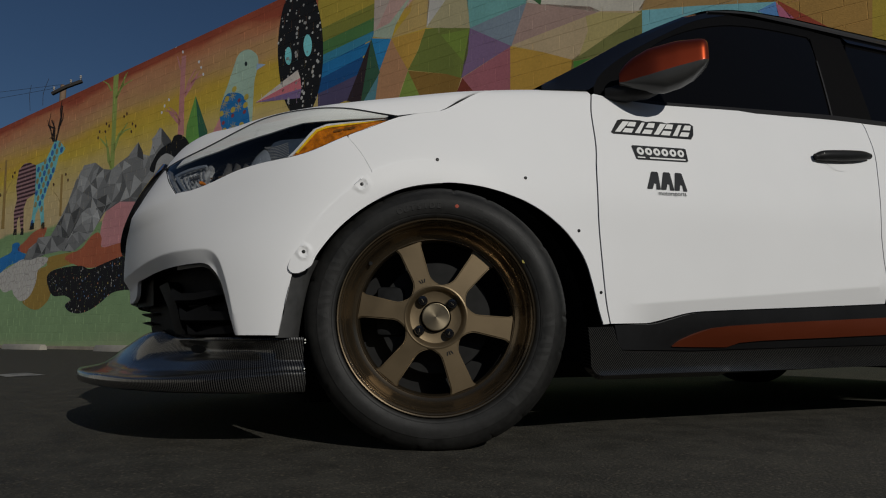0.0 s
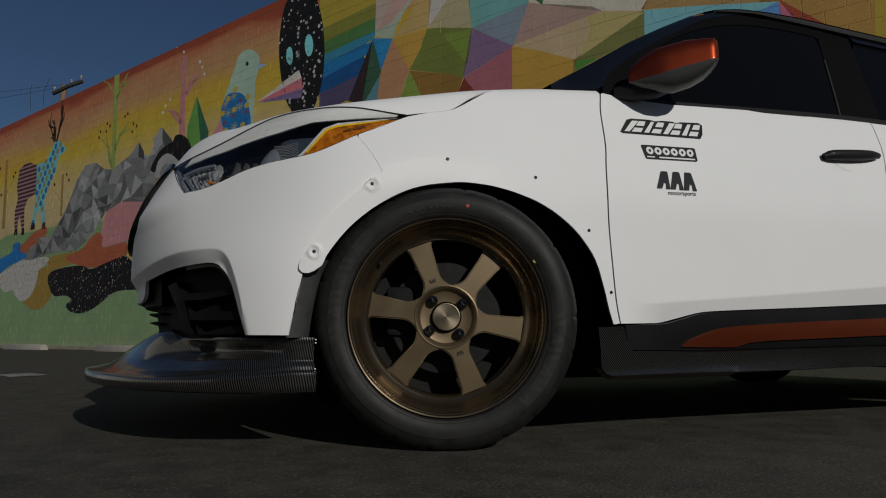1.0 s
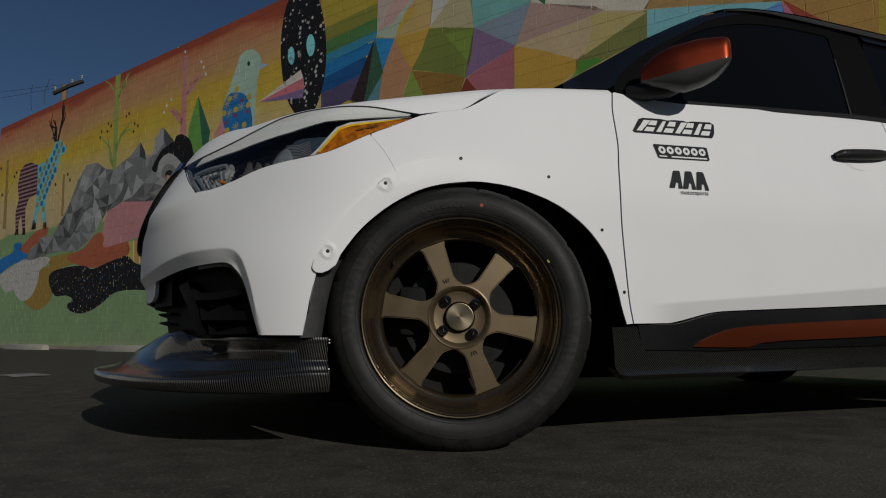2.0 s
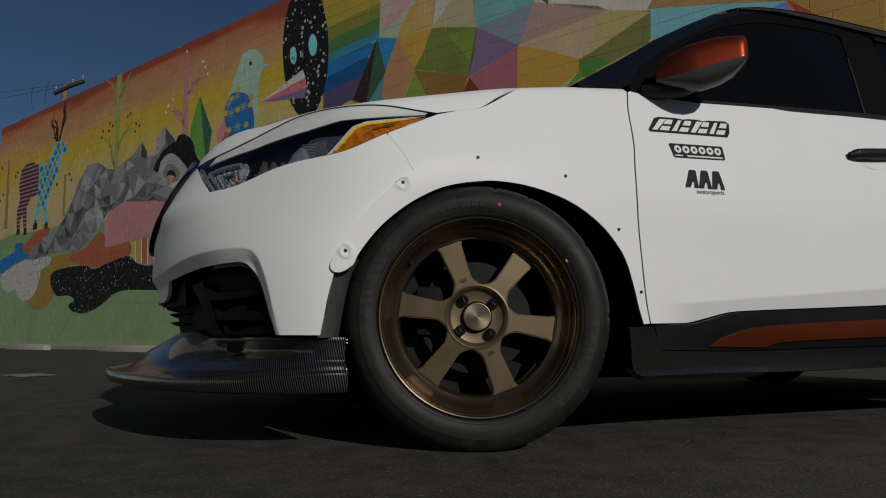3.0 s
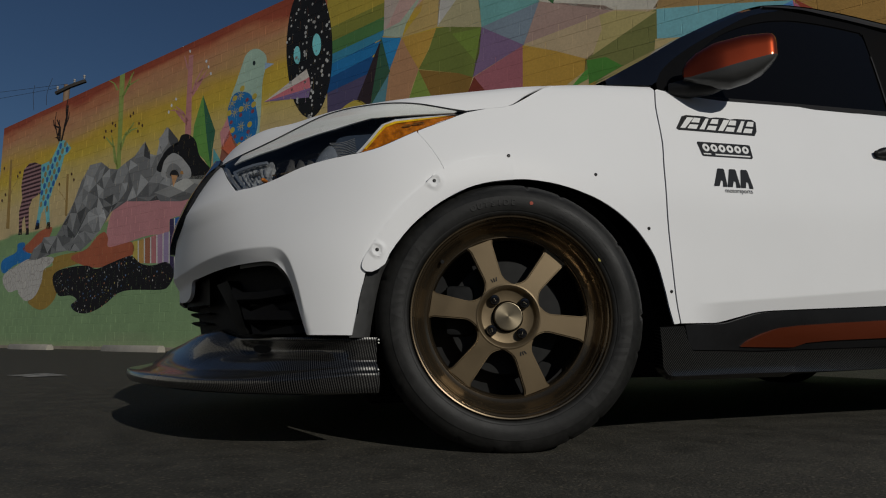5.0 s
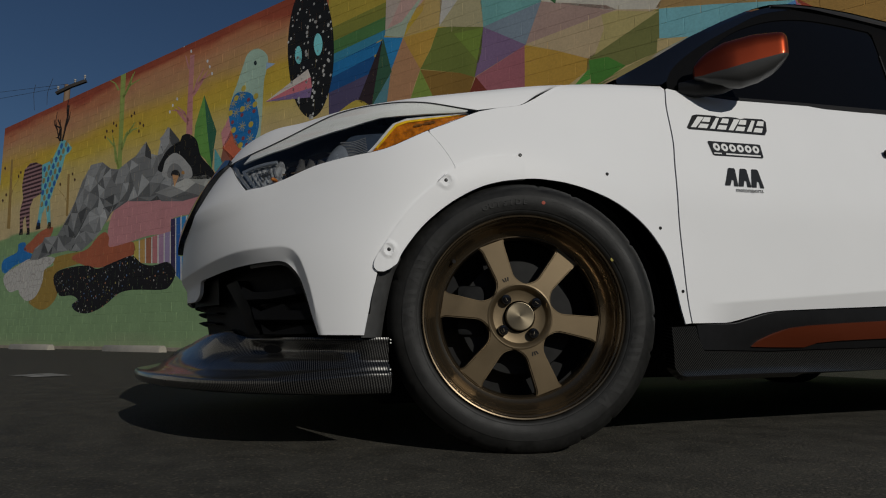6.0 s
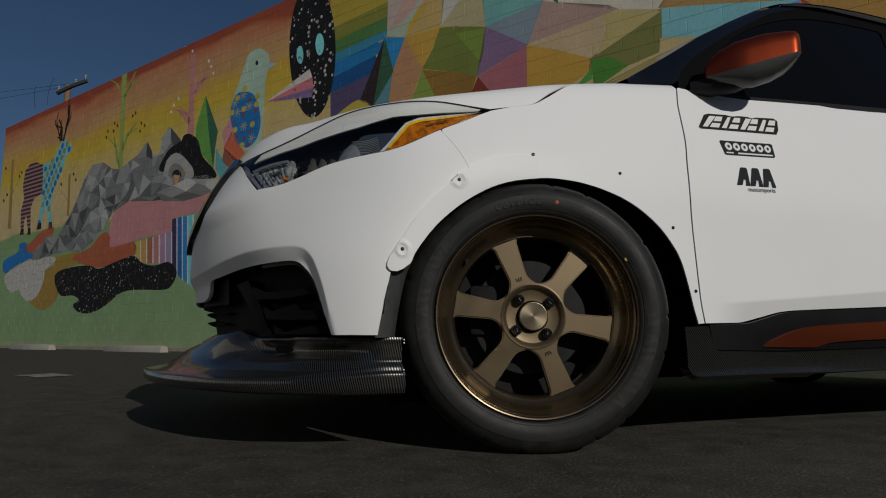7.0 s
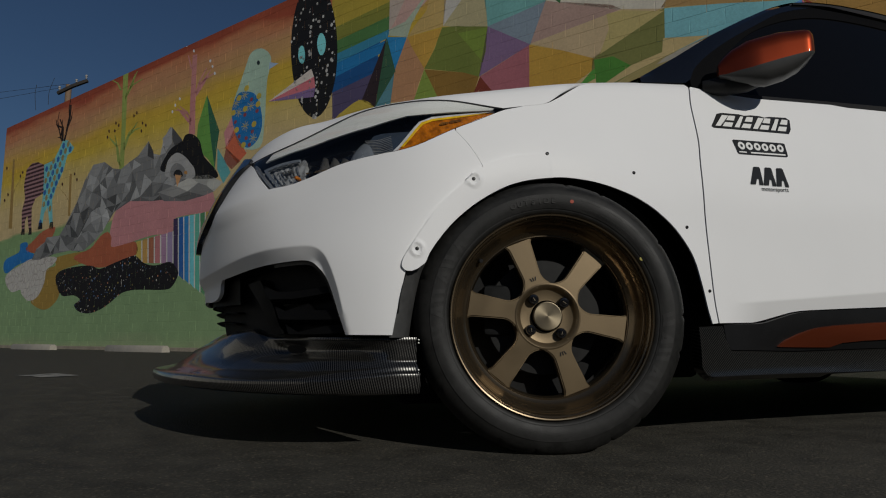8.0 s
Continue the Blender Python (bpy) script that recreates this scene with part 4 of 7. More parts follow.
    def at(a, b):
        return tuple(quad[0] * (1 - a) * (1 - b) + quad[1] * a * (1 - b) + quad[2] * a * b + quad[3] * (1 - a) * b)
    piece("front_reflector", panel([at(-0.20, -0.04), at(1.05, 0), at(1.02, 1.04), at(-0.10, 1.04)], lambda uv: -0.026 + 0.002 * np.sin(uv[:, 0] * 190), 0.008, 0.012), LAMP_GREY, "fluted grey reflector of the front light")
    piece("lamp_rim", panel([at(0.02, 0.02), at(0.98, 0.05), at(0.97, 0.16), at(0.10, 0.14), at(0.13, 0.97), at(0.05, 0.97)], -0.014, 0.010, 0.006), BLUE_SILVER, "bright inner rim")
    for i in range(7):
        a0 = 0.20 + 0.108 * i + chance.uniform(-0.012, 0.012)
        b0, b1 = chance.uniform(0.22, 0.34), chance.uniform(0.62, 0.96)
        piece("reflector_flute", panel([at(a0, b0), at(a0 + 0.040, b0), at(a0 + 0.052, b1), at(a0 + 0.012, b1)], -0.0215 - 0.0015 * (i % 2), 0.012, 0.004), chance.choice((LAMP_GREY, RIB)))
    for i in range(4):
        piece("reflector_mark", panel([at(0.42 + 0.085 * i, 0.40), at(0.47 + 0.085 * i, 0.38), at(0.48 + 0.085 * i, 0.52), at(0.43 + 0.085 * i, 0.54)], -0.0190, 0.01, 0.003), BAFFLE)
    rod = skin(np.linspace(-0.672, -0.575, 12), np.linspace(0.797, 0.800, 12), np.linspace(-0.020, -0.024, 12))
    piece("rod", tube(rod, 0.0022, 8), LAMP_ROD, "thin bronze rod")
    piece("lamp_edge", panel([(-1.000, 0.884), (-0.982, 0.884), (-0.868, 0.804), (-0.783, 0.738), (-0.700, 0.742), (-0.700, 0.735), (-0.783, 0.728), (-0.868, 0.794)], -0.005, 0.01, 0.012), RIB)
    # highlight on the marker's edge, laid on as a strip of brighter amber
    piece("marker_glint", panel([(-0.318, 0.884), (-0.300, 0.909), (-0.27, 0.9175), (-0.205, 0.9175), (-0.13, 0.916), (-0.205, 0.9105), (-0.268, 0.909), (-0.296, 0.900), (-0.312, 0.880), (-0.350, 0.822), (-0.357, 0.822)], -0.0075, 0.01, 0.006), AMBER_GLINT, "painted glint along the amber marker's edge")
    for a, b, w in ((-0.240, 0.8935, 0.012), (-0.212, 0.8975, 0.015)):
        piece("marker_patch", panel(curve([(a - w, b - 0.001), (a - w * 0.3, b + 0.005), (a + w * 0.8, b + 0.0045), (a + w, b), (a + w * 0.2, b - 0.005), (a - w * 0.8, b - 0.005)], 3), -0.0070, 0.005, 0.006), DARK_AMBER, "dark patch in the amber marker")
    bm = lathe([(0.0003, 0.008), (0.004, 0.006), (0.0055, 0.0), (0.0055, -0.012)], 16)
    bmesh.ops.transform(bm, matrix=Matrix.Translation(skin(-0.694, 0.773, -0.012)) @ n_out.to_track_quat("-Y", "Z").to_matrix().to_4x4(), verts=bm.verts[:])
    piece("amber_bulb", bm, AMBER, "small amber bulb")
    lens = wrap(LENS_OUT, on_skin(-0.001), 0.014, 0.0, (1, VS))
    piece("lens", lens, LENS, "clear plastic headlight lens")
    for line, w in ((LENS_TOP, 0.0009), (LENS_TOP[-1:] + LENS_LOW + LENS_TOP[:1], 0.0013)):
        pts = smooth_line(line, 90)
        piece("seal", tube(skin(pts[:, 0], pts[:, 1], -0.001), w, 6), BLACK_PLASTIC)


# ---- splitter ----
def splitter_section(e, rise, nose):
    """Outward reach and height from the bumper's foot down over a hollow wall and a sloping ledge to the lip; e: 0 at the wheel, 1 at the nose."""
    w = 0.012 + 0.152 * e ** 1.1
    lip = 0.184 - 0.024 * e ** 0.6
    hollow = 0.026 * min(1.0, e / 0.10) * (1 - nose)
    steep = [(-w, 0.255), (-w + 0.001, 0.249), (-w - hollow * 0.6, 0.240), (-w - hollow, 0.226), (-w - hollow * 0.5, 0.212), (-w * 0.84 - 0.002, 0.203), (-w * 0.55, lip + 0.010), (-w * 0.22 - 0.002, lip + 0.006), (-0.002, lip - 0.002)]
    ramp = [(-w, 0.256 + rise), (-w * 0.90, 0.254 + rise), (-w * 0.80, 0.246 + rise * 0.8), (-w * 0.71, 0.230 + rise * 0.5), (-w * 0.63, 0.208 + rise * 0.2), (-w * 0.53, 0.190), (-w * 0.40, 0.177), (-w * 0.20, 0.169), (-0.003, 0.163)]
    face = [(p[0] * (1 - nose) + q[0] * nose, p[1] * (1 - nose) + q[1] * nose) for p, q in zip(steep, ramp)]
    return [(-w - 0.09, face[0][1] + 0.001)] + face + [(0.003, lip - 0.010 + 0.003 * e), (0.003, 0.143 + 0.002 * e), (0.0, 0.135), (-0.012, 0.131), (-0.17, 0.131)]


def splitter():
    edge = smooth_line([(-0.297, 0.028), (-0.37, 0.038), (-0.45, 0.062), (-0.549, 0.112), (-0.635, 0.193), (-0.715, 0.316), (-0.795, 0.50), (-0.845, 0.68), (-0.872, 0.86), (-0.874, 0.90)], 90)
    along = np.concatenate([[0], np.cumsum(np.hypot(*np.diff(edge, axis=0).T))])
    bm, rows, flat = bmesh.new(), [], {}
    for i, p in enumerate(edge):
        t = edge[min(i + 1, 89)] - edge[max(i - 1, 0)]
        n = np.array((t[1], -t[0])) / np.hypot(*t)
        n = n if n @ (p - np.array((0, 0.9))) > 0 else -n
        if i == 89:
            n = np.array((-1.0, 0.0))
        e = min(1.0, max(0.0, (-0.345 - p[0]) / 0.42))
        rise = float(np.interp(p[1], (0.28, 0.40, 0.52, 0.68, 0.90), (0.0, 0.024, 0.014, -0.012, -0.030)))
        nose = min(1.0, max(0.0, (p[1] - 0.16) / 0.30))
        sec = splitter_section(e * e * (3 - 2 * e), rise, nose * nose * (3 - 2 * nose))
        sec = np.vstack([sec[:2], smooth_line(sec[1:12], 52)[1:], sec[12:]])
        down = np.concatenate([[0], np.cumsum(np.hypot(*np.diff(sec, axis=0).T))])
        row = [bm.verts.new((min(p[0] + n[0] * o, -0.299 - 0.25 * max(0.0, p[1] + n[1] * o - 0.02)), min(p[1] + n[1] * o, YC), z)) for o, z in sec]
        flat.update({v: (along[i], d) for v, d in zip(row, down)})
        rows.append(row)
    for a, b in zip(rows, rows[1:]):
        for k in range(len(a) - 1):
            bm.faces.new((a[k], b[k], b[k + 1], a[k + 1]))
    bm.faces.new(rows[0])
    bmesh.ops.recalc_face_normals(bm, faces=bm.faces[:])
    cloth = bm.loops.layers.uv.new("cloth")
    for f in bm.faces:
        for c in f.loops:
            c[cloth].uv = flat[c.vert]
    return both(bm)


front_splitter = part("front_splitter", splitter(), CARBON, car, "glossy carbon fibre front splitter with a ledge")
for z in (0.250, 0.243, 0.185, 0.178):
    bm = lathe([(0.0001, 0.0016), (0.0014, 0.0012), (0.002, 0.0)], 10)
    part("rivet", bm, SILVER, front_splitter, at=pose(-0.303, 0.029 - 0.001 * z, z))
bm = box(bmesh.new(), (-0.62, 0.42, 0.134), (-0.44, 1.38, 0.19))
part("splitter_tray", bm, UNDER, front_splitter, smooth=False)


# ---- cabin: side glass lies in one leaning plane ----
def lean(uv, extra):
    z = uv[:, 1]
    k = np.clip((z - 0.93) / 0.45, 0, 1.2)
    y = 0.069 + 0.36 * (z - 0.93) + 0.02 * (k * k - k)
    return np.stack([uv[:, 0], y - extra * 0.94, z + extra * 0.34], -1)


def cabin(outline, lift=0.0, step=0.03, flange=0.012):
    return wrap(outline, lambda uv, e: lean(uv, e + lift), step, flange)


WINDOW = [(0.600, 0.948), (0.640, 1.045), (0.70, 1.105), (0.82, 1.195), (0.981, 1.272), (1.142, 1.318), (1.299, 1.334), (1.470, 1.334), (1.500, 1.322), (1.487, 1.226), (1.440, 0.991), (1.017, 0.962), (0.735, 0.943)]
PILLAR = [(0.505, 0.958), (0.518, 0.991), (0.579, 1.051), (0.693, 1.133), (0.851, 1.229), (0.992, 1.308), (1.158, 1.366)]
WINDOW, PILLAR = curve(WINDOW, 3), curve(PILLAR, 3)
pair("front_window", cabin(WINDOW, -0.001), GLASS, car, "dark tinted front side window")
pair("window_frame", cabin([(0.505, 0.945)] + PILLAR + [(1.30, 1.372), (1.447, 1.372), (1.55, 1.368)] + [(1.514, 1.335)] + WINDOW[:25][::-1], 0.002, 0.02), TRIM_BLACK, car, "dark window frame and mirror sail")
pair("belt_moulding", cabin([(0.56, 0.928), (0.735, 0.930), (1.017, 0.949), (1.44, 0.976), (2.3, 1.00), (2.3, 1.012), (1.44, 0.992), (1.017, 0.966), (0.735, 0.947), (0.56, 0.944)], 0.006, 0.02, 0.008), BLACK_PLASTIC, car, "black belt moulding under the windows")
pair("door_pillar", cabin([(1.436, 0.985), (1.488, 1.226), (1.512, 1.338), (1.55, 1.368), (1.675, 1.360), (1.665, 1.28), (1.628, 0.998)], 0.001, 0.02), TRIM_BLACK, car, "matt black pillar between the doors")
pair("pillar_edge", cabin([(1.434, 0.985), (1.484, 1.226), (1.490, 1.226), (1.441, 0.985)], 0.0025, 0.02, 0.002), RAIL_GREY, car)
pair("rear_window", cabin([(1.628, 0.998), (1.665, 1.28), (1.70, 1.345), (2.45, 1.33), (2.75, 1.26), (2.35, 1.01)], -0.006, 0.04), GLASS, car, "dark tinted rear side window")
pair("rear_pillar", cabin([(2.35, 1.0), (2.75, 1.26), (2.45, 1.33), (1.70, 1.345), (1.68, 1.37), (2.5, 1.37), (3.0, 1.32), (3.28, 1.03), (3.2, 1.0)], 0.003, 0.04), GLOSS_BLACK, car)


def rail_z(x):
    return knots(x, [(0.3, 0.93), (0.50, 1.055), (0.66, 1.160), (0.816, 1.250), (0.953, 1.324), (1.06, 1.366), (1.17, 1.394), (1.30, 1.409), (1.46, 1.415), (1.94, 1.404), (2.6, 1.37), (3.1, 1.31)])


# roof rail band above the windows, roof skin, windscreen
xs = np.linspace(1.06, 3.08, 60)
low = knots(xs, [(1.06, 1.352), (1.11, 1.362), (1.24, 1.380), (1.447, 1.376), (1.92, 1.364), (2.6, 1.33), (3.08, 1.27)])
bm, rows = bmesh.new(), []
for x, zl in zip(xs, low):
    zt = rail_z(x)
    a, b = lean(np.array([[x, zl]]), 0.010)[0], lean(np.array([[x, zt]]), 0.0)[0]
    rows.append([bm.verts.new(p) for p in (a + (0, 0.02, -0.004), a, a * 0.6 + b * 0.4 + (0, -0.004, 0), b + (0, -0.001, -0.012), b, b + (0, 0.02, 0.006))])
for p, q in zip(rows, rows[1:]):
    for k in range(5):
        bm.faces.new((p[k], q[k], q[k + 1], p[k + 1]))
bmesh.ops.recalc_face_normals(bm, faces=bm.faces[:])
pair("roof_rail", bm, RAIL_GREY, car, "grey roof side rail")
bm, rows = bmesh.new(), []
for x in np.linspace(1.02, 3.10, 50):
    zt = rail_z(x)
    y0 = lean(np.array([[x, zt]]), 0.0)[0][1] - 0.004
    rows.append([bm.verts.new((x - 0.03 * (1 - (1 - t) ** 2) * max(0, (1.5 - x) / 0.5), y0 + (YC - y0) * t, zt + 0.008 * min(1, t * 12) + 0.028 * (1 - (1 - t) ** 2))) for t in np.linspace(0, 1, 17)])
for p, q in zip(rows, rows[1:]):
    for k in range(16):
        bm.faces.new((p[k], q[k], q[k + 1], p[k + 1]))
bmesh.ops.recalc_face_normals(bm, faces=bm.faces[:])
part("roof", both(bm), GLOSS_BLACK, car, "gloss black roof")
bm, rows = bmesh.new(), []
for w in np.linspace(0, 1, 24):
    x = 0.345 + 0.71 * w
    z = rail_z(x)
    y0 = lean(np.array([[x, z]]), 0.0)[0][1] + 0.012
    rows.append([bm.verts.new((x - 0.02 * (1 - (1 - t) ** 2.2), y0 + (YC - y0) * t, z + 0.028 * (1 - (1 - t) ** 2))) for t in np.linspace(0, 1, 17)])
for p, q in zip(rows, rows[1:]):
    for k in range(16):
        bm.faces.new((p[k], q[k], q[k + 1], p[k + 1]))
bmesh.ops.recalc_face_normals(bm, faces=bm.faces[:])
part("windscreen", both(bm), GLASS, car, "dark windscreen")
bm, rows = bmesh.new(), []
for x in np.linspace(0.34, 1.16, 40):
    a, b = lean(np.array([[max(x, 0.505), np.interp(max(x, 0.505), *zip(*PILLAR))]]), 0.003)[0], lean(np.array([[x, rail_z(x)]]), 0.0)[0] + (0, 0.010, 0.0)
    if x < 0.505:
        a = a + (x - 0.505, 0.0, (x - 0.505) * 0.12)
    rows.append([bm.verts.new(p) for p in (a + (0, 0.02, 0), a, a * 0.5 + b * 0.5 + (-0.004, -0.006, 0.004), b, b + (0.02, 0.03, -0.01))])
for p, q in zip(rows, rows[1:]):
    for k in range(4):
        bm.faces.new((p[k], q[k], q[k + 1], p[k + 1]))
bmesh.ops.recalc_face_normals(bm, faces=bm.faces[:])
pair("windscreen_pillar", bm, GLOSS_BLACK, car, "black windscreen pillar")
bm = box(bmesh.new(), (0.50, 0.14, 0.40), (3.0, 1.66, 0.90))
part("interior_tub", bm, UNDER, car, smooth=False)
bm = bmesh.new()
v = [bm.verts.new(p) for p in ((3.10, 0.20, 1.30), (3.10, 1.60, 1.30), (3.36, 1.55, 1.02), (3.36, 0.25, 1.02))]
bm.faces.new(v)
part("rear_screen", bm, GLASS, car)


# ---- door mirror ----
def mirror_shell(upper):
    bm, rows = bmesh.new(), []
    for k in np.linspace(0, 1, 34):
        zt = knots(k, [(0, 0.998), (0.04, 1.014), (0.14, 1.036), (0.33, 1.060), (0.65, 1.076), (0.90, 1.077), (0.98, 1.075), (1.0, 1.070)])
        zb = knots(k, [(0, 0.962), (0.14, 0.945), (0.33, 0.934), (0.50, 0.930), (0.70, 0.943), (0.85, 0.962), (0.95, 0.984), (1.0, 1.000)])
        zs = knots(k, [(0, 0.966), (0.07, 0.963), (0.33, 0.970), (0.65, 0.988), (1.0, 1.005)])
        zs = min(max(zs, zb + 0.003), zt - 0.003)
        c = Vector((0.560 + 0.201 * k, 0.030 - 0.125 * k, 0))
        side = Vector((-0.53, -0.848, 0))
        back = -side
        d = 0.050 * (1 - 0.65 * (1 - min(k / 0.45, 1)) ** 2) * (1 if k < 0.92 else 1 - ((k - 0.92) / 0.08) ** 2 * 0.3)
        z0, z1 = (zs, zt) if upper else (zb, zs)
        row = []
        for j in range(15):
            q = j / 14
            # the upper shell runs from the split line over the crown, the lower from it under the belly
            a = q * math.pi
            h = math.sin(a) ** 0.55
            z = z0 + (z1 - z0) * h if upper else z1 - (z1 - z0) * h
            deep = math.cos(a) if upper or math.cos(a) > 0 else 0.45 * math.cos(a)
            row.append(bm.verts.new(c + side * (d * deep) + Vector((0, 0, z))))
        rows.append(row)
    for p, q in zip(rows, rows[1:]):
        for j in range(14):
            bm.faces.new((p[j], q[j], q[j + 1], p[j + 1]))
    bm.faces.new(rows[0]), bm.faces.new(rows[-1])
    bmesh.ops.recalc_face_normals(bm, faces=bm.faces[:])
    return bm


mirror = new("door_mirror")
mirror.parent = car
tagged(mirror, "door mirror with orange cap and black housing")
part("mirror_cap", mirror_shell(True), PEARL, mirror, "glossy orange mirror cap")
part("mirror_housing", mirror_shell(False), MIRROR_GREY, mirror, "grey plastic lower mirror housing")
arm = tube([(0.545, 0.075, 0.948), (0.585, 0.040, 0.947), (0.63, 0.005, 0.952), (0.665, -0.02, 0.965)], lambda t: 0.025 + 0.012 * math.sin(math.pi * t), 14)
for v in arm.verts:
    v.co.z = 0.950 + (v.co.z - 0.950) * 0.75
part("mirror_arm", arm, BLACK_PLASTIC, mirror, "black mirror foot")
far_mirror = new("door_mirror")
far_mirror.parent = car
for ob in list(mirror.children):
    part(ob.name.split(".")[0], far_copy(ob.data, ob.name), None, far_mirror)

# ---- door handle ----
handle = new("door_handle")
handle.parent = door
tagged(handle, "gloss black door handle over a shallow recess")
pts = smooth_line([(1.262, 0.793), (1.295, 0.797), (1.375, 0.802), (1.45, 0.810), (1.508, 0.817)], 24)
lift = 0.006 + 0.013 * np.sin(np.linspace(0.12, math.pi - 0.12, 24)) ** 0.6
bar = tube(skin(pts[:, 0], pts[:, 1], lift), lambda t: 0.0060 + 0.0120 * math.sin(math.pi * min(max(t, 0.04), 0.97)) ** 0.45, 14)
part("grip", bar, BLACK_PLASTIC, handle)
cup = panel([(1.365 + 0.056 * math.cos(a), 0.800 + 0.052 * math.sin(a)) for a in np.linspace(0, 2 * math.pi, 28)[:-1]], lambda uv: 0.0012 + 0 * uv[:, 0], 0.012, 0.0)
part("handle_recess", cup, WHITE, handle)
bm = lathe([(0.0001, 0.003), (0.003, 0.0024), (0.0045, 0.0)], 14)
p, q = skin(1.283, 0.797, 0.0275), skin(1.290, 0.797, 0.05)
part("key_cap", bm, SILVER, handle, at=Matrix.Translation(p) @ Vector(q - p).to_track_quat("-Y", "Z").to_matrix().to_4x4())


# ---- stickers on the door: plain shapes of the makers' marks ----
def sticker(corners, shapes, mat, name, lift, parent, label=""):
    """Flat outlines in a unit square, mapped to four corners given in (s, v)."""
    c = np.array(corners, float)

    def quad(uv, extra):
        x, y = uv[:, :1], uv[:, 1:]
        sv = c[0] * (1 - x) * (1 - y) + c[1] * x * (1 - y) + c[2] * x * y + c[3] * (1 - x) * y
        return skin(sv[:, 0], sv[:, 1], lift + extra)
    made = [part(name, wrap(o, quad, 0.08, 0.0), mat, parent, label) for o in shapes]
    return made[0]


QUAD_A = [(0.520, 0.823), (0.806, 0.826), (0.822, 0.894), (0.541, 0.885)]
mark = sticker(QUAD_A, [[(0.03, 0.02), (0.97, 0.02), (1.0, 0.3), (1.0, 0.85), (0.95, 0.99), (0.72, 0.97), (0.66, 0.90), (0.60, 0.97), (0.48, 0.98), (0.40, 0.92), (0.32, 0.99), (0.10, 0.99), (0.05, 0.9), (0.0, 0.12)]], STICKER_BLACK, "sticker", 0.0010, door, "black and white maker's mark sticker")
slants = []
for x, notch in ((0.045, 0.10), (0.275, -0.10), (0.505, 0.08), (0.735, -0.08)):
    slants += [[(x, 0.15), (x + 0.060, 0.15), (x + 0.130 + notch * 0.2, 0.85), (x + 0.070, 0.85)], [(x + 0.085, 0.15), (x + 0.195, 0.15), (x + 0.215, 0.42), (x + 0.112, 0.42)], [(x + 0.125, 0.55), (x + 0.222, 0.55), (x + 0.235, 0.85), (x + 0.155, 0.85)]]
sticker(QUAD_A, slants, STICKER_WHITE, "sticker_mark", 0.0016, mark)
QUAD_B = [(0.583, 0.732), (0.766, 0.735), (0.771, 0.788), (0.580, 0.785)]
mark = sticker(QUAD_B, [[(0.06, 0.0), (0.97, 0.0), (1.0, 0.08), (0.98, 0.96), (0.94, 1.0), (0.02, 1.0), (0.0, 0.92), (0.03, 0.06)]], STICKER_BLACK, "sticker", 0.0010, door, "black sticker with a white maker's mark")
bars = [[(0.06, 0.12), (0.20, 0.12), (0.20, 0.20), (0.06, 0.20)], [(0.28, 0.10), (0.95, 0.10), (0.95, 0.20), (0.28, 0.20)]]
for k in range(6):
    x = 0.135 + 0.148 * k
    bars.append([(x + 0.064 * math.cos(a), 0.60 + 0.27 * math.sin(a)) for a in np.linspace(0, 2 * math.pi, 15)[:-1]])
sticker(QUAD_B, bars, STICKER_WHITE, "sticker_mark", 0.0016, mark)
sticker(QUAD_B, [[(0.135 + 0.148 * k + 0.022 * math.cos(a), 0.60 + 0.11 * math.sin(a)) for a in np.linspace(0, 2 * math.pi, 11)[:-1]] for k in range(6)], STICKER_BLACK, "sticker_mark", 0.0022, mark)
QUAD_C = [(0.607, 0.626), (0.742, 0.624), (0.742, 0.692), (0.622, 0.690)]
peaks = []
for k in range(3):
    x = 0.335 * k
    peaks.append([(x, 0.05), (x + 0.015, 0.0), (x + 0.135, 0.02), (x + 0.165, 0.34), (x + 0.215, 0.30), (x + 0.225, 0.0), (x + 0.325, 0.0), (x + 0.333, 0.06), (x + 0.255, 0.93), (x + 0.225, 1.0), (x + 0.080, 1.0), (x + 0.055, 0.95)])
mark = sticker(QUAD_C, peaks, STICKER_BLACK, "sticker", 0.0010, door, "black three-peaked team mark sticker")
words = bpy.data.curves.new("team_word", "FONT")
words.body, words.size, words.align_x = "motorsports", 0.0185, "CENTER"
word = new("sticker_word", words)
word.parent = mark
words.materials.append(STICKER_BLACK)
a, b, n = skin(0.640, 0.606, 0.0012), skin(0.740, 0.608, 0.0012), skin(0.69, 0.607, 0.02) - skin(0.69, 0.607)
ex, ez = Vector(b - a).normalized(), Vector(n).normalized()
ey = ez.cross(ex)
word.matrix_basis = Matrix.Translation(Vector((a + b) / 2)) @ Matrix((ex, ey, ez)).transposed().to_4x4()

# ---- the other three wheels ----
for x, y, turn in ((0.0, 2 * YC, 162), (2.62, 0.03, 0), (2.62, 2 * YC - 0.03, 180)):
    other = new("wheel")
    other.parent = car
    other.matrix_basis = pose(x, y, HUB, 0, 0, turn)
    for ob in [o for o in wheel.children if o.type == "MESH" and not o.name.startswith(("raised", "paint_dot"))]:
        part(ob.name.split(".")[0], ob.data, None, other, at=ob.matrix_basis.copy())


# ---- painted block wall ----
WALL_ALONG, WALL_OUT, WALL_FOOT = Vector((0.5399, -0.8417, 0)), Vector((-0.8417, -0.5399, 0)), Vector((0, 12.025, 0))
WALL_FROM, WALL_TO, WALL_TOP = -11.95, 16.0, 6.65


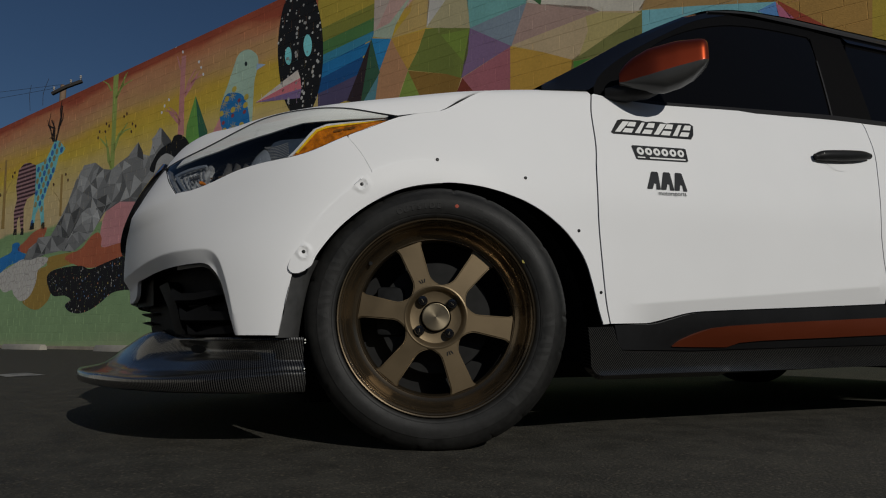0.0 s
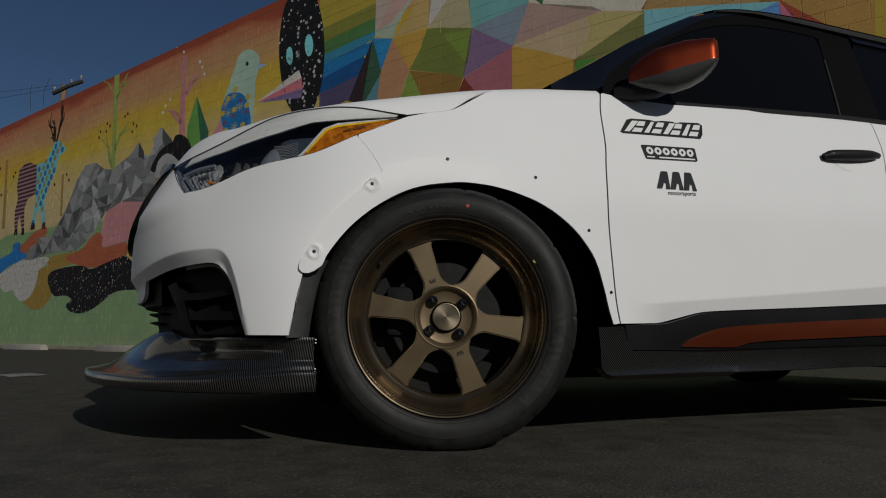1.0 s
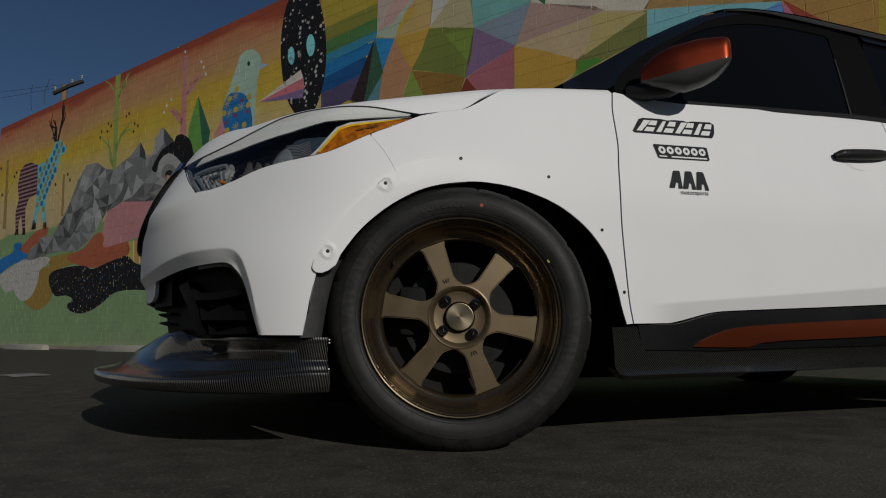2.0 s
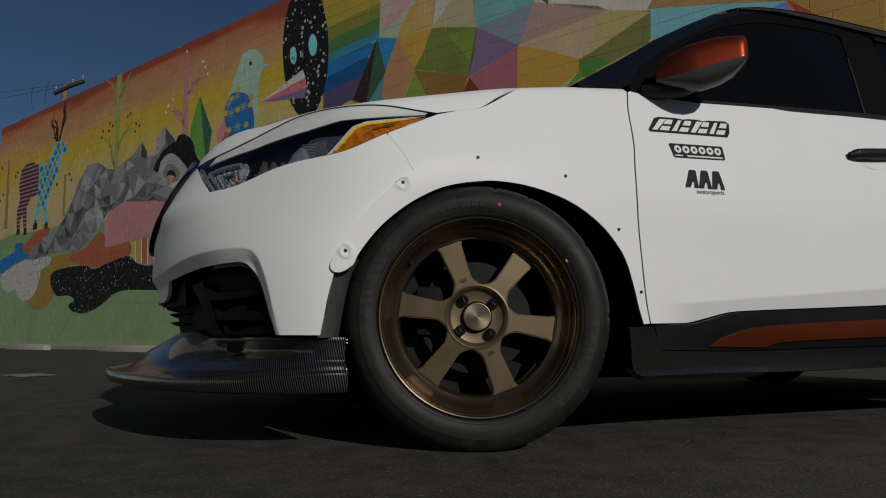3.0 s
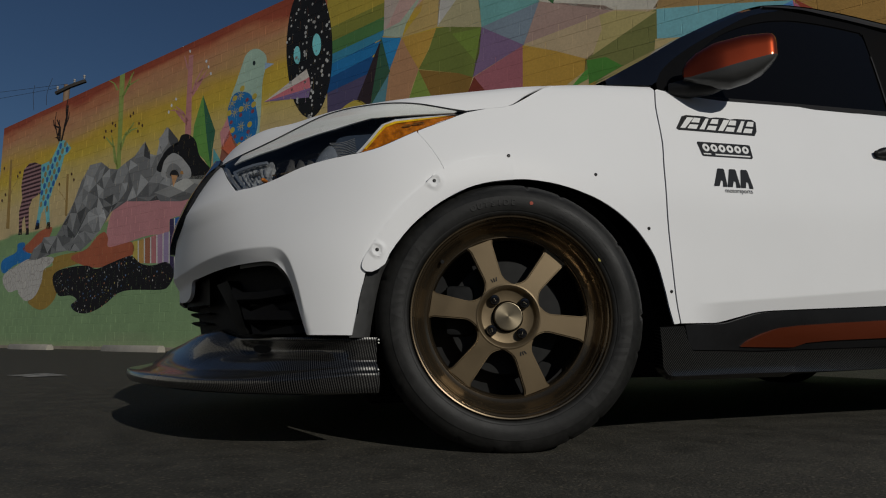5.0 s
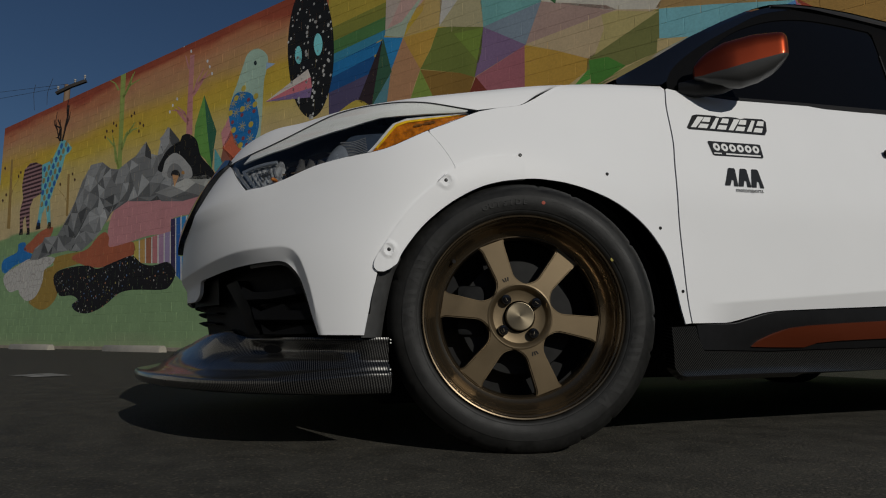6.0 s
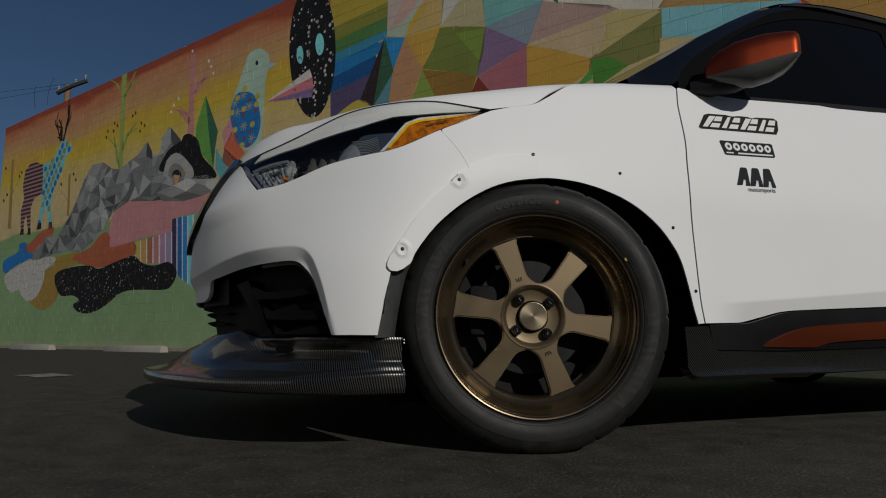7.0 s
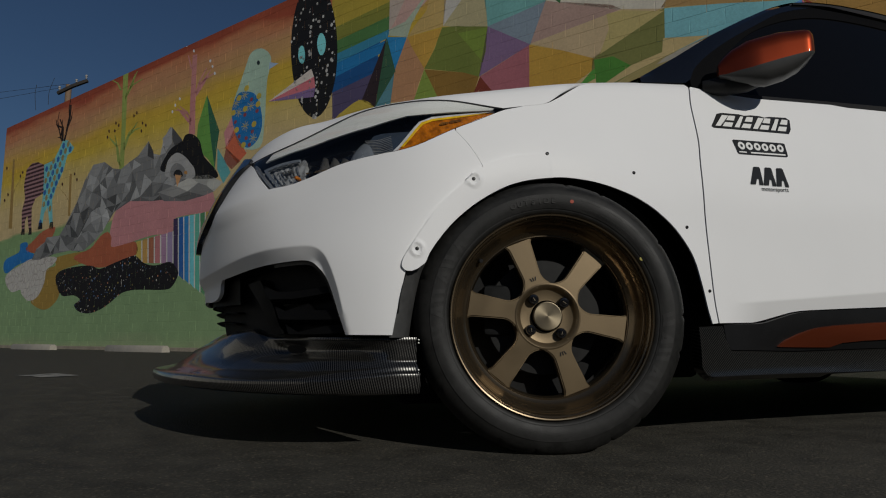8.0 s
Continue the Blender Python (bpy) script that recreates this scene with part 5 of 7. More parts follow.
def on_wall(u, z, out=0.0):
    return WALL_FOOT + WALL_ALONG * u + WALL_OUT * out + Vector((0, 0, z))


def wall_paint(name, colour):
    return material(name, colour, 0.8, vary=0.13, scale=2.2, fine=30, bump=0.5, bump_scale=70, spec=0.3)


def sunset():
    """The wall's ground coat: red brown at the top, through yellow to cream, with green at the foot."""
    m = wall_paint("wall_ground_coat", (1, 1, 1))
    n, l = m.node_tree.nodes, m.node_tree.links
    b = n["Principled BSDF"]
    where, split, ramp, mul, wob, add = (n.new("ShaderNode" + k) for k in ("NewGeometry", "SeparateXYZ", "ValToRGB", "VectorMath", "TexNoise", "Math"))
    l.new(where.outputs["Position"], split.inputs[0])
    wob.inputs["Scale"].default_value = 0.35
    squeeze = n.new("ShaderNodeVectorMath")
    squeeze.operation, squeeze.inputs[1].default_value = "MULTIPLY", (1.0, 1.0, 5.0)
    wob.inputs["Detail"].default_value = 6
    l.new(where.outputs["Position"], squeeze.inputs[0]), l.new(squeeze.outputs[0], wob.inputs["Vector"])
    add.operation, add.inputs[1].default_value = "MULTIPLY_ADD", 0.9
    l.new(wob.outputs[0], add.inputs[0]), l.new(split.outputs["Z"], add.inputs[2])
    span = n.new("ShaderNodeMapRange")
    span.inputs["From Min"].default_value, span.inputs["From Max"].default_value = 0.45, 7.45
    l.new(add.outputs[0], span.inputs["Value"]), l.new(span.outputs[0], ramp.inputs[0])
    stops = [(0.00, (0.30, 0.36, 0.20)), (0.35, (0.275, 0.40, 0.195)), (2.20, (0.277, 0.422, 0.20)), (3.10, (0.252, 0.384, 0.162)), (3.20, (0.66, 0.50, 0.255)), (4.00, (0.69, 0.52, 0.24)), (4.60, (0.70, 0.52, 0.16)), (5.00, (0.70, 0.49, 0.060)), (5.30, (0.69, 0.44, 0.055)), (5.65, (0.62, 0.36, 0.14)), (6.05, (0.60, 0.29, 0.14)), (6.30, (0.58, 0.22, 0.10)), (6.45, (0.40, 0.085, 0.042)), (6.70, (0.34, 0.07, 0.034))]
    while len(ramp.color_ramp.elements) < len(stops):
        ramp.color_ramp.elements.new(0.5)
    for e, (z, c) in zip(ramp.color_ramp.elements, stops):
        e.position, e.color = z / 7.0, (*c, 1)
    mul.operation = "MULTIPLY"
    l.new(b.inputs["Base Color"].links[0].from_socket, mul.inputs[0]), l.new(ramp.outputs[0], mul.inputs[1])
    l.new(mul.outputs[0], b.inputs["Base Color"])
    return m


def stripes():
    m = wall_paint("striped_paint", (1, 1, 1))
    n, l = m.node_tree.nodes, m.node_tree.links
    b = n["Principled BSDF"]
    where, split, mod, mix = (n.new("ShaderNode" + k) for k in ("NewGeometry", "SeparateXYZ", "Math", "Mix"))
    l.new(where.outputs["Position"], split.inputs[0])
    mod.operation, mod.inputs[1].default_value = "PINGPONG", 0.058
    l.new(split.outputs["Z"], mod.inputs[0])
    step = n.new("ShaderNodeMapRange")
    step.inputs["From Min"].default_value, step.inputs["From Max"].default_value = 0.026, 0.032
    l.new(mod.outputs[0], step.inputs["Value"])
    mix.data_type = "RGBA"
    mix.inputs[6].default_value, mix.inputs[7].default_value = (0.40, 0.22, 0.22, 1), (0.06, 0.025, 0.03, 1)
    l.new(step.outputs[0], mix.inputs[0]), l.new(mix.outputs[2], b.inputs["Base Color"])
    return m


def crackle():
    m = wall_paint("crackled_paint", (1, 1, 1))
    n, l = m.node_tree.nodes, m.node_tree.links
    b = n["Principled BSDF"]
    where, cell, mix = (n.new("ShaderNode" + k) for k in ("NewGeometry", "TexVoronoi", "Mix"))
    cell.feature = "DISTANCE_TO_EDGE"
    cell.inputs["Scale"].default_value = 5.0
    l.new(where.outputs["Position"], cell.inputs["Vector"])
    step = n.new("ShaderNodeMapRange")
    step.inputs["From Min"].default_value, step.inputs["From Max"].default_value = 0.02, 0.05
    l.new(cell.outputs["Distance"], step.inputs["Value"])
    mix.data_type = "RGBA"
    mix.inputs[6].default_value, mix.inputs[7].default_value = (0.44, 0.39, 0.35, 1), (0.62, 0.58, 0.52, 1)
    l.new(step.outputs[0], mix.inputs[0]), l.new(mix.outputs[2], b.inputs["Base Color"])
    return m


COATS = {"STRIPES": stripes(), "CRACKLE": crackle()}
GROUND_COAT = sunset()
PAINTED = []                                # triangles of paint: layer, material, three (u, z) points


def paint(figure, colour, layer, outline, curved=False):
    """A painted shape on the wall, in metres along and up it; a higher layer covers a lower one."""
    if colour not in COATS:
        COATS[colour] = wall_paint(figure + "_paint", colour)
    o = smooth_line(outline, len(outline) * 4, True) if curved else np.array(outline)
    n = len(o)
    v, _, f, *_ = delaunay_2d_cdt([Vector(p) for p in o], [(i, (i + 1) % n) for i in range(n)], [], 1, 1e-5)
    for t in f:
        PAINTED.append((layer, COATS[colour], [tuple(v[i]) for i in t]))


# right-hand facets
paint("facet", (0.523, 0.294, 0.08), 1, [(9.61, 4.38), (11.37, 3.76), (11.26, 2.34), (9.51, 2.70)])
paint("facet", (0.562, 0.407, 0.059), 2, [(10.67, 3.88), (11.36, 3.65), (11.26, 2.34), (10.57, 2.48)])
paint("facet", (0.77, 0.701, 0.569), 1, [(6.73, 5.23), (8.46, 4.64), (8.27, 4.27), (7.72, 4.42), (6.64, 4.89)])
paint("facet", (0.492, 0.307, 0.123), 1, [(8.24, 4.29), (8.50, 4.63), (10.04, 4.10), (9.77, 3.91), (8.91, 4.13)])
paint("facet", (0.266, 0.608, 0.653), 2, [(8.28, 4.27), (8.91, 4.13), (9.77, 3.91), (9.91, 3.66), (9.33, 3.66), (8.27, 3.89)])
paint("facet", (0.152, 0.369, 0.739), 3, [(9.77, 3.91), (9.80, 3.70), (9.58, 3.86)])
paint("facet", (0.637, 0.192, 0.303), 3, [(9.77, 3.91), (9.94, 3.67), (9.79, 3.70)])
paint("facet", (0.431, 0.081, 0.044), 3, [(9.78, 3.93), (10.31, 3.42), (9.91, 3.67)])
paint("facet", (0.243, 0.243, 0.075), 2, [(7.32, 3.88), (8.09, 4.23), (8.28, 4.27), (8.27, 3.89), (7.70, 3.86), (7.30, 3.71)])
paint("facet", (0.669, 0.497, 0.289), 2, [(6.40, 4.33), (7.73, 4.43), (8.23, 4.28), (8.09, 4.23), (7.34, 3.87), (6.89, 4.10)])
paint("facet", (0.534, 0.353, 0.289), 1, [(6.65, 4.88), (7.60, 4.53), (7.73, 4.43), (6.40, 4.33)])
paint("facet", (0.654, 0.376, 0.067), 2, [(6.38, 4.32), (6.89, 4.10), (7.34, 3.87), (7.30, 3.71), (6.79, 3.47), (6.37, 3.56)])
paint("facet", (0.125, 0.389, 0.067), 3, [(7.30, 3.71), (7.70, 3.86), (7.37, 3.60), (7.08, 3.52)])
paint("facet", (0.506, 0.173, 0.198), 1, [(6.40, 4.32), (6.39, 3.55), (5.72, 3.70), (5.55, 4.06)])
paint("facet", (0.255, 0.053, 0.032), 2, [(5.55, 4.06), (5.79, 3.75), (5.42, 3.81)])
paint("facet", (0.283, 0.177, 0.306), 1, [(5.69, 4.79), (6.40, 4.32), (5.53, 4.06)])
paint("facet", (0.283, 0.348, 0.407), 1, [(5.69, 4.79), (6.65, 4.88), (6.40, 4.32)])
paint("facet", (0.23, 0.52, 0.481), 1, [(5.58, 5.72), (6.82, 5.28), (6.65, 4.88), (5.69, 4.79)])
paint("facet", (0.065, 0.184, 0.065), 2, [(6.69, 4.96), (6.90, 4.91), (6.87, 4.78)])
paint("facet", (0.574, 0.493, 0.274), 1, [(5.28, 5.82), (5.62, 5.70), (5.69, 4.79), (4.87, 5.03)])
paint("facet", (0.686, 0.64, 0.563), 2, [(4.93, 5.94), (5.29, 5.82), (5.24, 5.37), (4.87, 5.04)])
paint("facet", (0.211, 0.251, 0.053), 1, [(4.84, 5.02), (5.10, 4.97), (5.69, 4.79), (5.65, 4.41), (5.53, 4.06), (5.26, 4.19), (4.50, 4.44), (4.71, 4.72)])
paint("facet", (0.246, 0.338, 0.058), 2, [(5.15, 4.84), (5.69, 4.78), (5.57, 4.31)])
paint("facet", (0.335, 0.186, 0.041), 2, [(4.50, 4.43), (5.26, 4.19), (5.53, 4.06), (5.42, 3.79), (4.77, 3.91)])
paint("facet", (0.654, 0.376, 0.07), 2, [(4.15, 5.06), (4.85, 5.01), (4.68, 4.69), (4.50, 4.44), (4.24, 4.87)])
paint("facet", (0.598, 0.306, 0.151), 1, [(4.15, 5.06), (4.24, 4.87), (4.50, 4.44), (4.39, 4.23), (4.29, 3.97), (3.69, 4.06), (3.85, 4.55), (3.99, 4.85)])
paint("facet", (0.295, 0.396, 0.074), 3, [(4.50, 4.43), (4.77, 3.91), (4.29, 3.97)])
paint("facet", (0.661, 0.452, 0.16), 2, [(4.70, 5.93), (4.98, 5.83), (4.87, 5.03), (4.15, 5.06), (4.30, 5.21), (4.54, 5.39)])
paint("facet", (0.499, 0.572, 0.425), 3, [(4.64, 5.75), (4.23, 5.26), (4.15, 5.06), (3.74, 5.20), (3.76, 5.30), (4.11, 5.34)])
paint("facet", (0.668, 0.424, 0.358), 2, [(4.10, 6.13), (4.70, 5.93), (4.64, 5.61), (4.11, 5.30), (3.76, 5.29), (3.96, 5.54)])
paint("facet", (0.617, 0.5, 0.413), 3, [(3.77, 6.24), (4.16, 6.11), (4.10, 5.74), (3.88, 5.41), (3.75, 5.27)])
paint("facet", (0.243, 0.243, 0.075), 4, [(7.34, 3.87), (8.28, 4.24), (8.23, 3.72), (7.82, 3.65), (7.36, 3.83)])
paint("facet", (0.10, 0.30, 0.05), 5, [(7.34, 3.85), (7.60, 3.83), (7.83, 3.65), (7.48, 3.50), (7.36, 3.53)])
paint("facet", (0.62, 0.50, 0.20), 4, [(7.53, 4.42), (7.74, 4.41), (8.23, 4.25), (8.28, 4.24), (7.42, 3.90), (7.56, 4.22)])
# dark wedge beside the rainbow
paint("wedge", (0.04, 0.024, 0.028), 3, [(3.71, 5.20), (3.15, 4.22), (3.47, 4.03), (3.64, 4.60)])
paint("wedge", (0.05, 0.133, 0.072), 4, [(3.70, 5.19), (3.90, 4.55), (3.46, 4.04)])
paint("wedge", (0.035, 0.29, 0.60), 3, [(3.70, 5.19), (4.14, 5.06), (3.88, 4.56)])
paint("wedge", (0.127, 0.307, 0.35), 3, [(3.88, 4.54), (3.79, 3.97), (3.46, 4.04)])
paint("mound", (0.619, 0.455, 0.075), 3, [(2.56, 4.01), (2.82, 4.17), (3.08, 4.24), (3.26, 4.19), (3.44, 4.04), (3.42, 3.83)], True)
# rainbow bands
paint("rainbow", (0.014, 0.10, 0.29), 1, [(2.40, 5.45), (3.64, 5.54), (3.35, 4.11), (2.45, 4.07)])
paint("rainbow", (0.526, 0.391, 0.057), 2, [(2.37, 6.55), (3.78, 6.57), (3.79, 5.79), (2.40, 5.71)])
paint("rainbow", (0.283, 0.283, 0.051), 2, [(2.40, 5.71), (3.79, 5.79), (3.79, 5.54), (2.40, 5.44)])
paint("rainbow", (0.103, 0.248, 0.076), 2, [(2.40, 5.44), (3.79, 5.54), (3.79, 5.31), (2.41, 5.20)])
paint("rainbow", (0.055, 0.29, 0.44), 2, [(2.41, 5.20), (3.79, 5.31), (3.71, 5.16), (2.42, 5.02)])
paint("rainbow", (0.022, 0.22, 0.50), 2, [(2.42, 5.02), (3.80, 5.15), (3.59, 4.94), (2.43, 4.78)])
paint("rainbow", (0.014, 0.10, 0.29), 2, [(2.43, 4.78), (3.80, 4.92), (3.46, 4.70), (2.43, 4.52)])
paint("rainbow", (0.11, 0.087, 0.169), 2, [(2.43, 4.52), (3.80, 4.68), (3.20, 4.23), (2.45, 4.02)])
# black oval with dots and a cone
paint("oval", (0.013, 0.013, 0.014), 4, [(2.54, 5.28), (2.51, 4.81), (2.39, 4.44), (2.21, 4.21), (1.98, 4.16), (1.74, 4.31), (1.52, 4.63), (1.37, 5.09), (1.29, 5.62), (1.32, 6.12), (1.44, 6.52), (1.64, 6.75), (1.89, 6.77), (2.13, 6.59), (2.34, 6.24), (2.48, 5.78)], True)
paint("oval_window", (0.282, 0.816, 0.816), 5, [(1.69, 5.41), (1.68, 5.31), (1.64, 5.26), (1.58, 5.28), (1.53, 5.35), (1.50, 5.46), (1.52, 5.56), (1.56, 5.61), (1.62, 5.60), (1.67, 5.52)], True)
paint("oval_window", (0.282, 0.816, 0.816), 5, [(2.24, 5.47), (2.22, 5.35), (2.17, 5.29), (2.10, 5.30), (2.04, 5.40), (2.01, 5.53), (2.03, 5.65), (2.08, 5.71), (2.15, 5.69), (2.21, 5.60)], True)
paint("cone", (0.792, 0.694, 0.604), 5, [(0.68, 4.74), (1.87, 5.10), (1.95, 4.93)])
paint("cone", (0.736, 0.21, 0.238), 5, [(0.68, 4.74), (1.95, 4.93), (1.99, 4.72)])
paint("cone", (0.274, 0.179, 0.358), 5, [(0.68, 4.74), (1.99, 4.72), (1.95, 4.55)])
# pale rounded figure with a blue patterned body
paint("rounded_figure", (0.49, 0.658, 0.505), 2, [(0.22, 5.91), (0.46, 5.86), (0.68, 5.68), (0.71, 5.47), (0.62, 5.21), (0.60, 4.87), (0.58, 4.37), (0.47, 3.89), (-0.15, 4.00), (-0.43, 4.57), (-0.42, 4.98), (-0.25, 5.30), (-0.06, 5.66), (0.04, 5.84)], True)
paint("small_cone", (0.422, 0.574, 0.758), 3, [(0.67, 5.53), (0.94, 5.44), (0.66, 5.39)])
paint("oval_body", (0.022, 0.21, 0.52), 3, [(-0.28, 5.11), (0.02, 5.09), (0.27, 4.97), (0.44, 4.68), (0.51, 4.33), (0.38, 4.04), (0.07, 3.94), (-0.25, 4.19), (-0.44, 4.58), (-0.46, 4.87)], True)
# coloured wedges below it
paint("wedge", (0.743, 0.313, 0.313), 2, [(-0.71, 4.39), (-0.45, 4.69), (-0.37, 4.27), (-0.62, 4.06)])
paint("wedge", (0.727, 0.17, 0.083), 2, [(-0.65, 4.06), (-0.38, 4.39), (0.06, 3.83), (-0.22, 3.67)])
paint("wedge", (0.341, 0.124, 0.081), 2, [(-0.69, 3.80), (-0.62, 4.06), (-0.13, 3.71), (-0.40, 3.58)])
paint("wedge", (0.145, 0.467, 0.467), 2, [(-0.91, 4.11), (-0.63, 3.79), (-0.43, 3.53), (-0.66, 3.33), (-0.89, 3.66)])
# green cone tree
paint("cone_tree", (0.17, 0.40, 0.08), 3, [(-1.37, 5.34), (-1.65, 4.73), (-1.68, 4.24), (-1.22, 3.92), (-0.97, 3.67), (-1.18, 4.42)])
paint("cone_tree", (0.045, 0.16, 0.085), 3, [(-1.37, 5.34), (-0.87, 4.46), (-0.94, 4.08), (-0.97, 3.67), (-1.18, 4.42)])
# slender trees
paint("tree", (0.362, 0.445, 0.109), 2, [(-4.98, 6.75), (-4.73, 6.69), (-4.68, 4.93), (-4.65, 4.24), (-4.87, 4.27), (-4.87, 4.97)])
paint("tree", (0.362, 0.445, 0.109), 2, [(-4.38, 6.58), (-4.45, 6.28), (-4.81, 5.97), (-4.82, 6.06), (-4.56, 6.34)])
paint("tree", (0.362, 0.445, 0.109), 2, [(-5.20, 5.24), (-4.86, 4.41), (-4.76, 4.25), (-5.00, 4.50)])
paint("tree", (0.362, 0.445, 0.109), 2, [(-4.15, 5.25), (-4.51, 5.04), (-4.74, 4.78), (-4.73, 4.87), (-4.55, 5.12)])
paint("pink_tree", (0.658, 0.278, 0.258), 2, [(-1.98, 6.37), (-1.81, 6.35), (-1.80, 5.47), (-1.74, 4.55), (-1.98, 4.59), (-1.99, 5.45)])
paint("pink_tree", (0.658, 0.278, 0.258), 2, [(-2.52, 5.31), (-2.22, 5.14), (-1.92, 4.87), (-1.93, 4.78), (-2.28, 5.08)])
paint("pink_tree", (0.658, 0.278, 0.258), 2, [(-1.25, 5.88), (-1.48, 5.61), (-1.77, 5.38), (-1.78, 5.50), (-1.53, 5.72)])
paint("shrub", (0.394, 0.249, 0.077), 2, [(-11.26, 5.56), (-11.13, 5.54), (-10.91, 3.43), (-11.16, 3.46)])
paint("shrub", (0.394, 0.249, 0.077), 2, [(-7.47, 4.55), (-7.34, 4.53), (-7.26, 3.41), (-7.39, 3.42)])
paint("shrub", (0.394, 0.249, 0.077), 2, [(-10.46, 4.93), (-10.88, 4.69), (-11.00, 4.45), (-11.02, 4.57)])
paint("shrub", (0.394, 0.249, 0.077), 2, [(-8.04, 4.26), (-7.61, 4.01), (-7.38, 3.75), (-7.46, 3.88)])
# striped and spotted long-legged figure
paint("striped_figure", 'STRIPES', 2, [(-10.32, 4.61), (-10.22, 5.09), (-9.87, 5.22), (-9.49, 5.19), (-9.07, 5.05), (-8.96, 4.23), (-9.48, 4.14), (-9.66, 3.90), (-9.56, 3.19), (-9.71, 3.20), (-9.92, 3.71), (-10.04, 3.56), (-10.02, 3.23), (-10.21, 3.25), (-10.33, 3.85), (-10.17, 4.23)])
paint("spotted_figure", (0.213, 0.614, 0.632), 2, [(-9.07, 5.05), (-8.48, 5.08), (-8.22, 5.32), (-7.99, 5.58), (-7.68, 5.49), (-7.32, 5.23), (-7.46, 5.13), (-7.68, 5.09), (-7.85, 4.70), (-8.19, 4.31), (-8.40, 3.97), (-8.24, 3.24), (-8.41, 3.23), (-8.65, 3.81), (-8.83, 3.65), (-8.90, 3.28), (-9.12, 3.30), (-9.01, 3.92), (-9.00, 4.27)])
paint("twig", (0.029, 0.018, 0.014), 3, [(-8.05, 5.54), (-8.15, 5.75), (-8.12, 5.95), (-8.33, 6.20), (-8.26, 6.20), (-8.01, 5.91), (-7.98, 5.53)])
paint("twig", (0.029, 0.018, 0.014), 3, [(-7.98, 5.53), (-7.85, 5.94), (-7.76, 6.19), (-7.74, 6.49), (-7.64, 6.46), (-7.65, 6.12), (-7.74, 5.87), (-7.88, 5.51)])
paint("twig", (0.029, 0.018, 0.014), 3, [(-8.14, 5.91), (-8.51, 6.07), (-8.52, 6.11), (-8.12, 5.96)])
paint("bud", (0.102, 0.047, 0.025), 3, [(-5.13, 5.47), (-5.15, 5.43), (-5.19, 5.44), (-5.22, 5.49), (-5.20, 5.52), (-5.16, 5.51)])
paint("bud", (0.102, 0.047, 0.025), 3, [(-5.44, 5.33), (-5.46, 5.29), (-5.51, 5.30), (-5.54, 5.35), (-5.52, 5.38), (-5.47, 5.37)])
paint("bud", (0.102, 0.047, 0.025), 3, [(-5.51, 5.18), (-5.53, 5.15), (-5.57, 5.15), (-5.60, 5.20), (-5.58, 5.24), (-5.54, 5.23)])
paint("bud", (0.102, 0.047, 0.025), 3, [(-4.29, 5.48), (-4.31, 5.45), (-4.35, 5.45), (-4.37, 5.50), (-4.36, 5.53), (-4.32, 5.52)])
paint("bud", (0.102, 0.047, 0.025), 3, [(-4.17, 5.52), (-4.18, 5.49), (-4.23, 5.50), (-4.25, 5.54), (-4.23, 5.58), (-4.19, 5.57)])
paint("bud", (0.102, 0.047, 0.025), 3, [(-3.88, 5.22), (-3.90, 5.19), (-3.94, 5.19), (-3.96, 5.24), (-3.95, 5.27), (-3.91, 5.26)])
paint("bud", (0.102, 0.047, 0.025), 3, [(-3.73, 5.14), (-3.74, 5.10), (-3.78, 5.11), (-3.81, 5.15), (-3.79, 5.19), (-3.75, 5.18)])
paint("bud", (0.102, 0.047, 0.025), 3, [(-3.91, 5.04), (-3.93, 5.00), (-3.97, 5.01), (-3.99, 5.05), (-3.98, 5.09), (-3.94, 5.08)])
paint("bud", (0.102, 0.047, 0.025), 3, [(-5.16, 5.27), (-5.18, 5.24), (-5.22, 5.25), (-5.25, 5.29), (-5.24, 5.33), (-5.19, 5.32)])
paint("bud", (0.102, 0.047, 0.025), 3, [(-4.99, 5.38), (-5.00, 5.35), (-5.05, 5.35), (-5.08, 5.40), (-5.06, 5.44), (-5.01, 5.43)])
paint("bud", (0.102, 0.047, 0.025), 3, [(-11.60, 5.34), (-11.63, 5.30), (-11.69, 5.31), (-11.74, 5.36), (-11.71, 5.41), (-11.65, 5.40)])
paint("bud", (0.102, 0.047, 0.025), 3, [(-10.42, 5.04), (-10.44, 5.00), (-10.51, 5.01), (-10.55, 5.06), (-10.52, 5.10), (-10.46, 5.09)])
paint("bud", (0.102, 0.047, 0.025), 3, [(-10.56, 4.94), (-10.58, 4.90), (-10.64, 4.91), (-10.68, 4.96), (-10.66, 5.01), (-10.60, 5.00)])
paint("bud", (0.102, 0.047, 0.025), 3, [(-11.34, 4.49), (-11.37, 4.45), (-11.44, 4.46), (-11.48, 4.51), (-11.46, 4.56), (-11.39, 4.55)])
paint("bud", (0.102, 0.047, 0.025), 3, [(-7.80, 4.32), (-7.82, 4.28), (-7.88, 4.29), (-7.91, 4.34), (-7.89, 4.38), (-7.84, 4.37)])
paint("bud", (0.102, 0.047, 0.025), 3, [(-7.13, 4.50), (-7.15, 4.46), (-7.20, 4.47), (-7.23, 4.51), (-7.21, 4.55), (-7.16, 4.54)])
paint("bud", (0.102, 0.047, 0.025), 3, [(-6.98, 4.33), (-7.00, 4.29), (-7.05, 4.29), (-7.08, 4.34), (-7.06, 4.38), (-7.01, 4.37)])
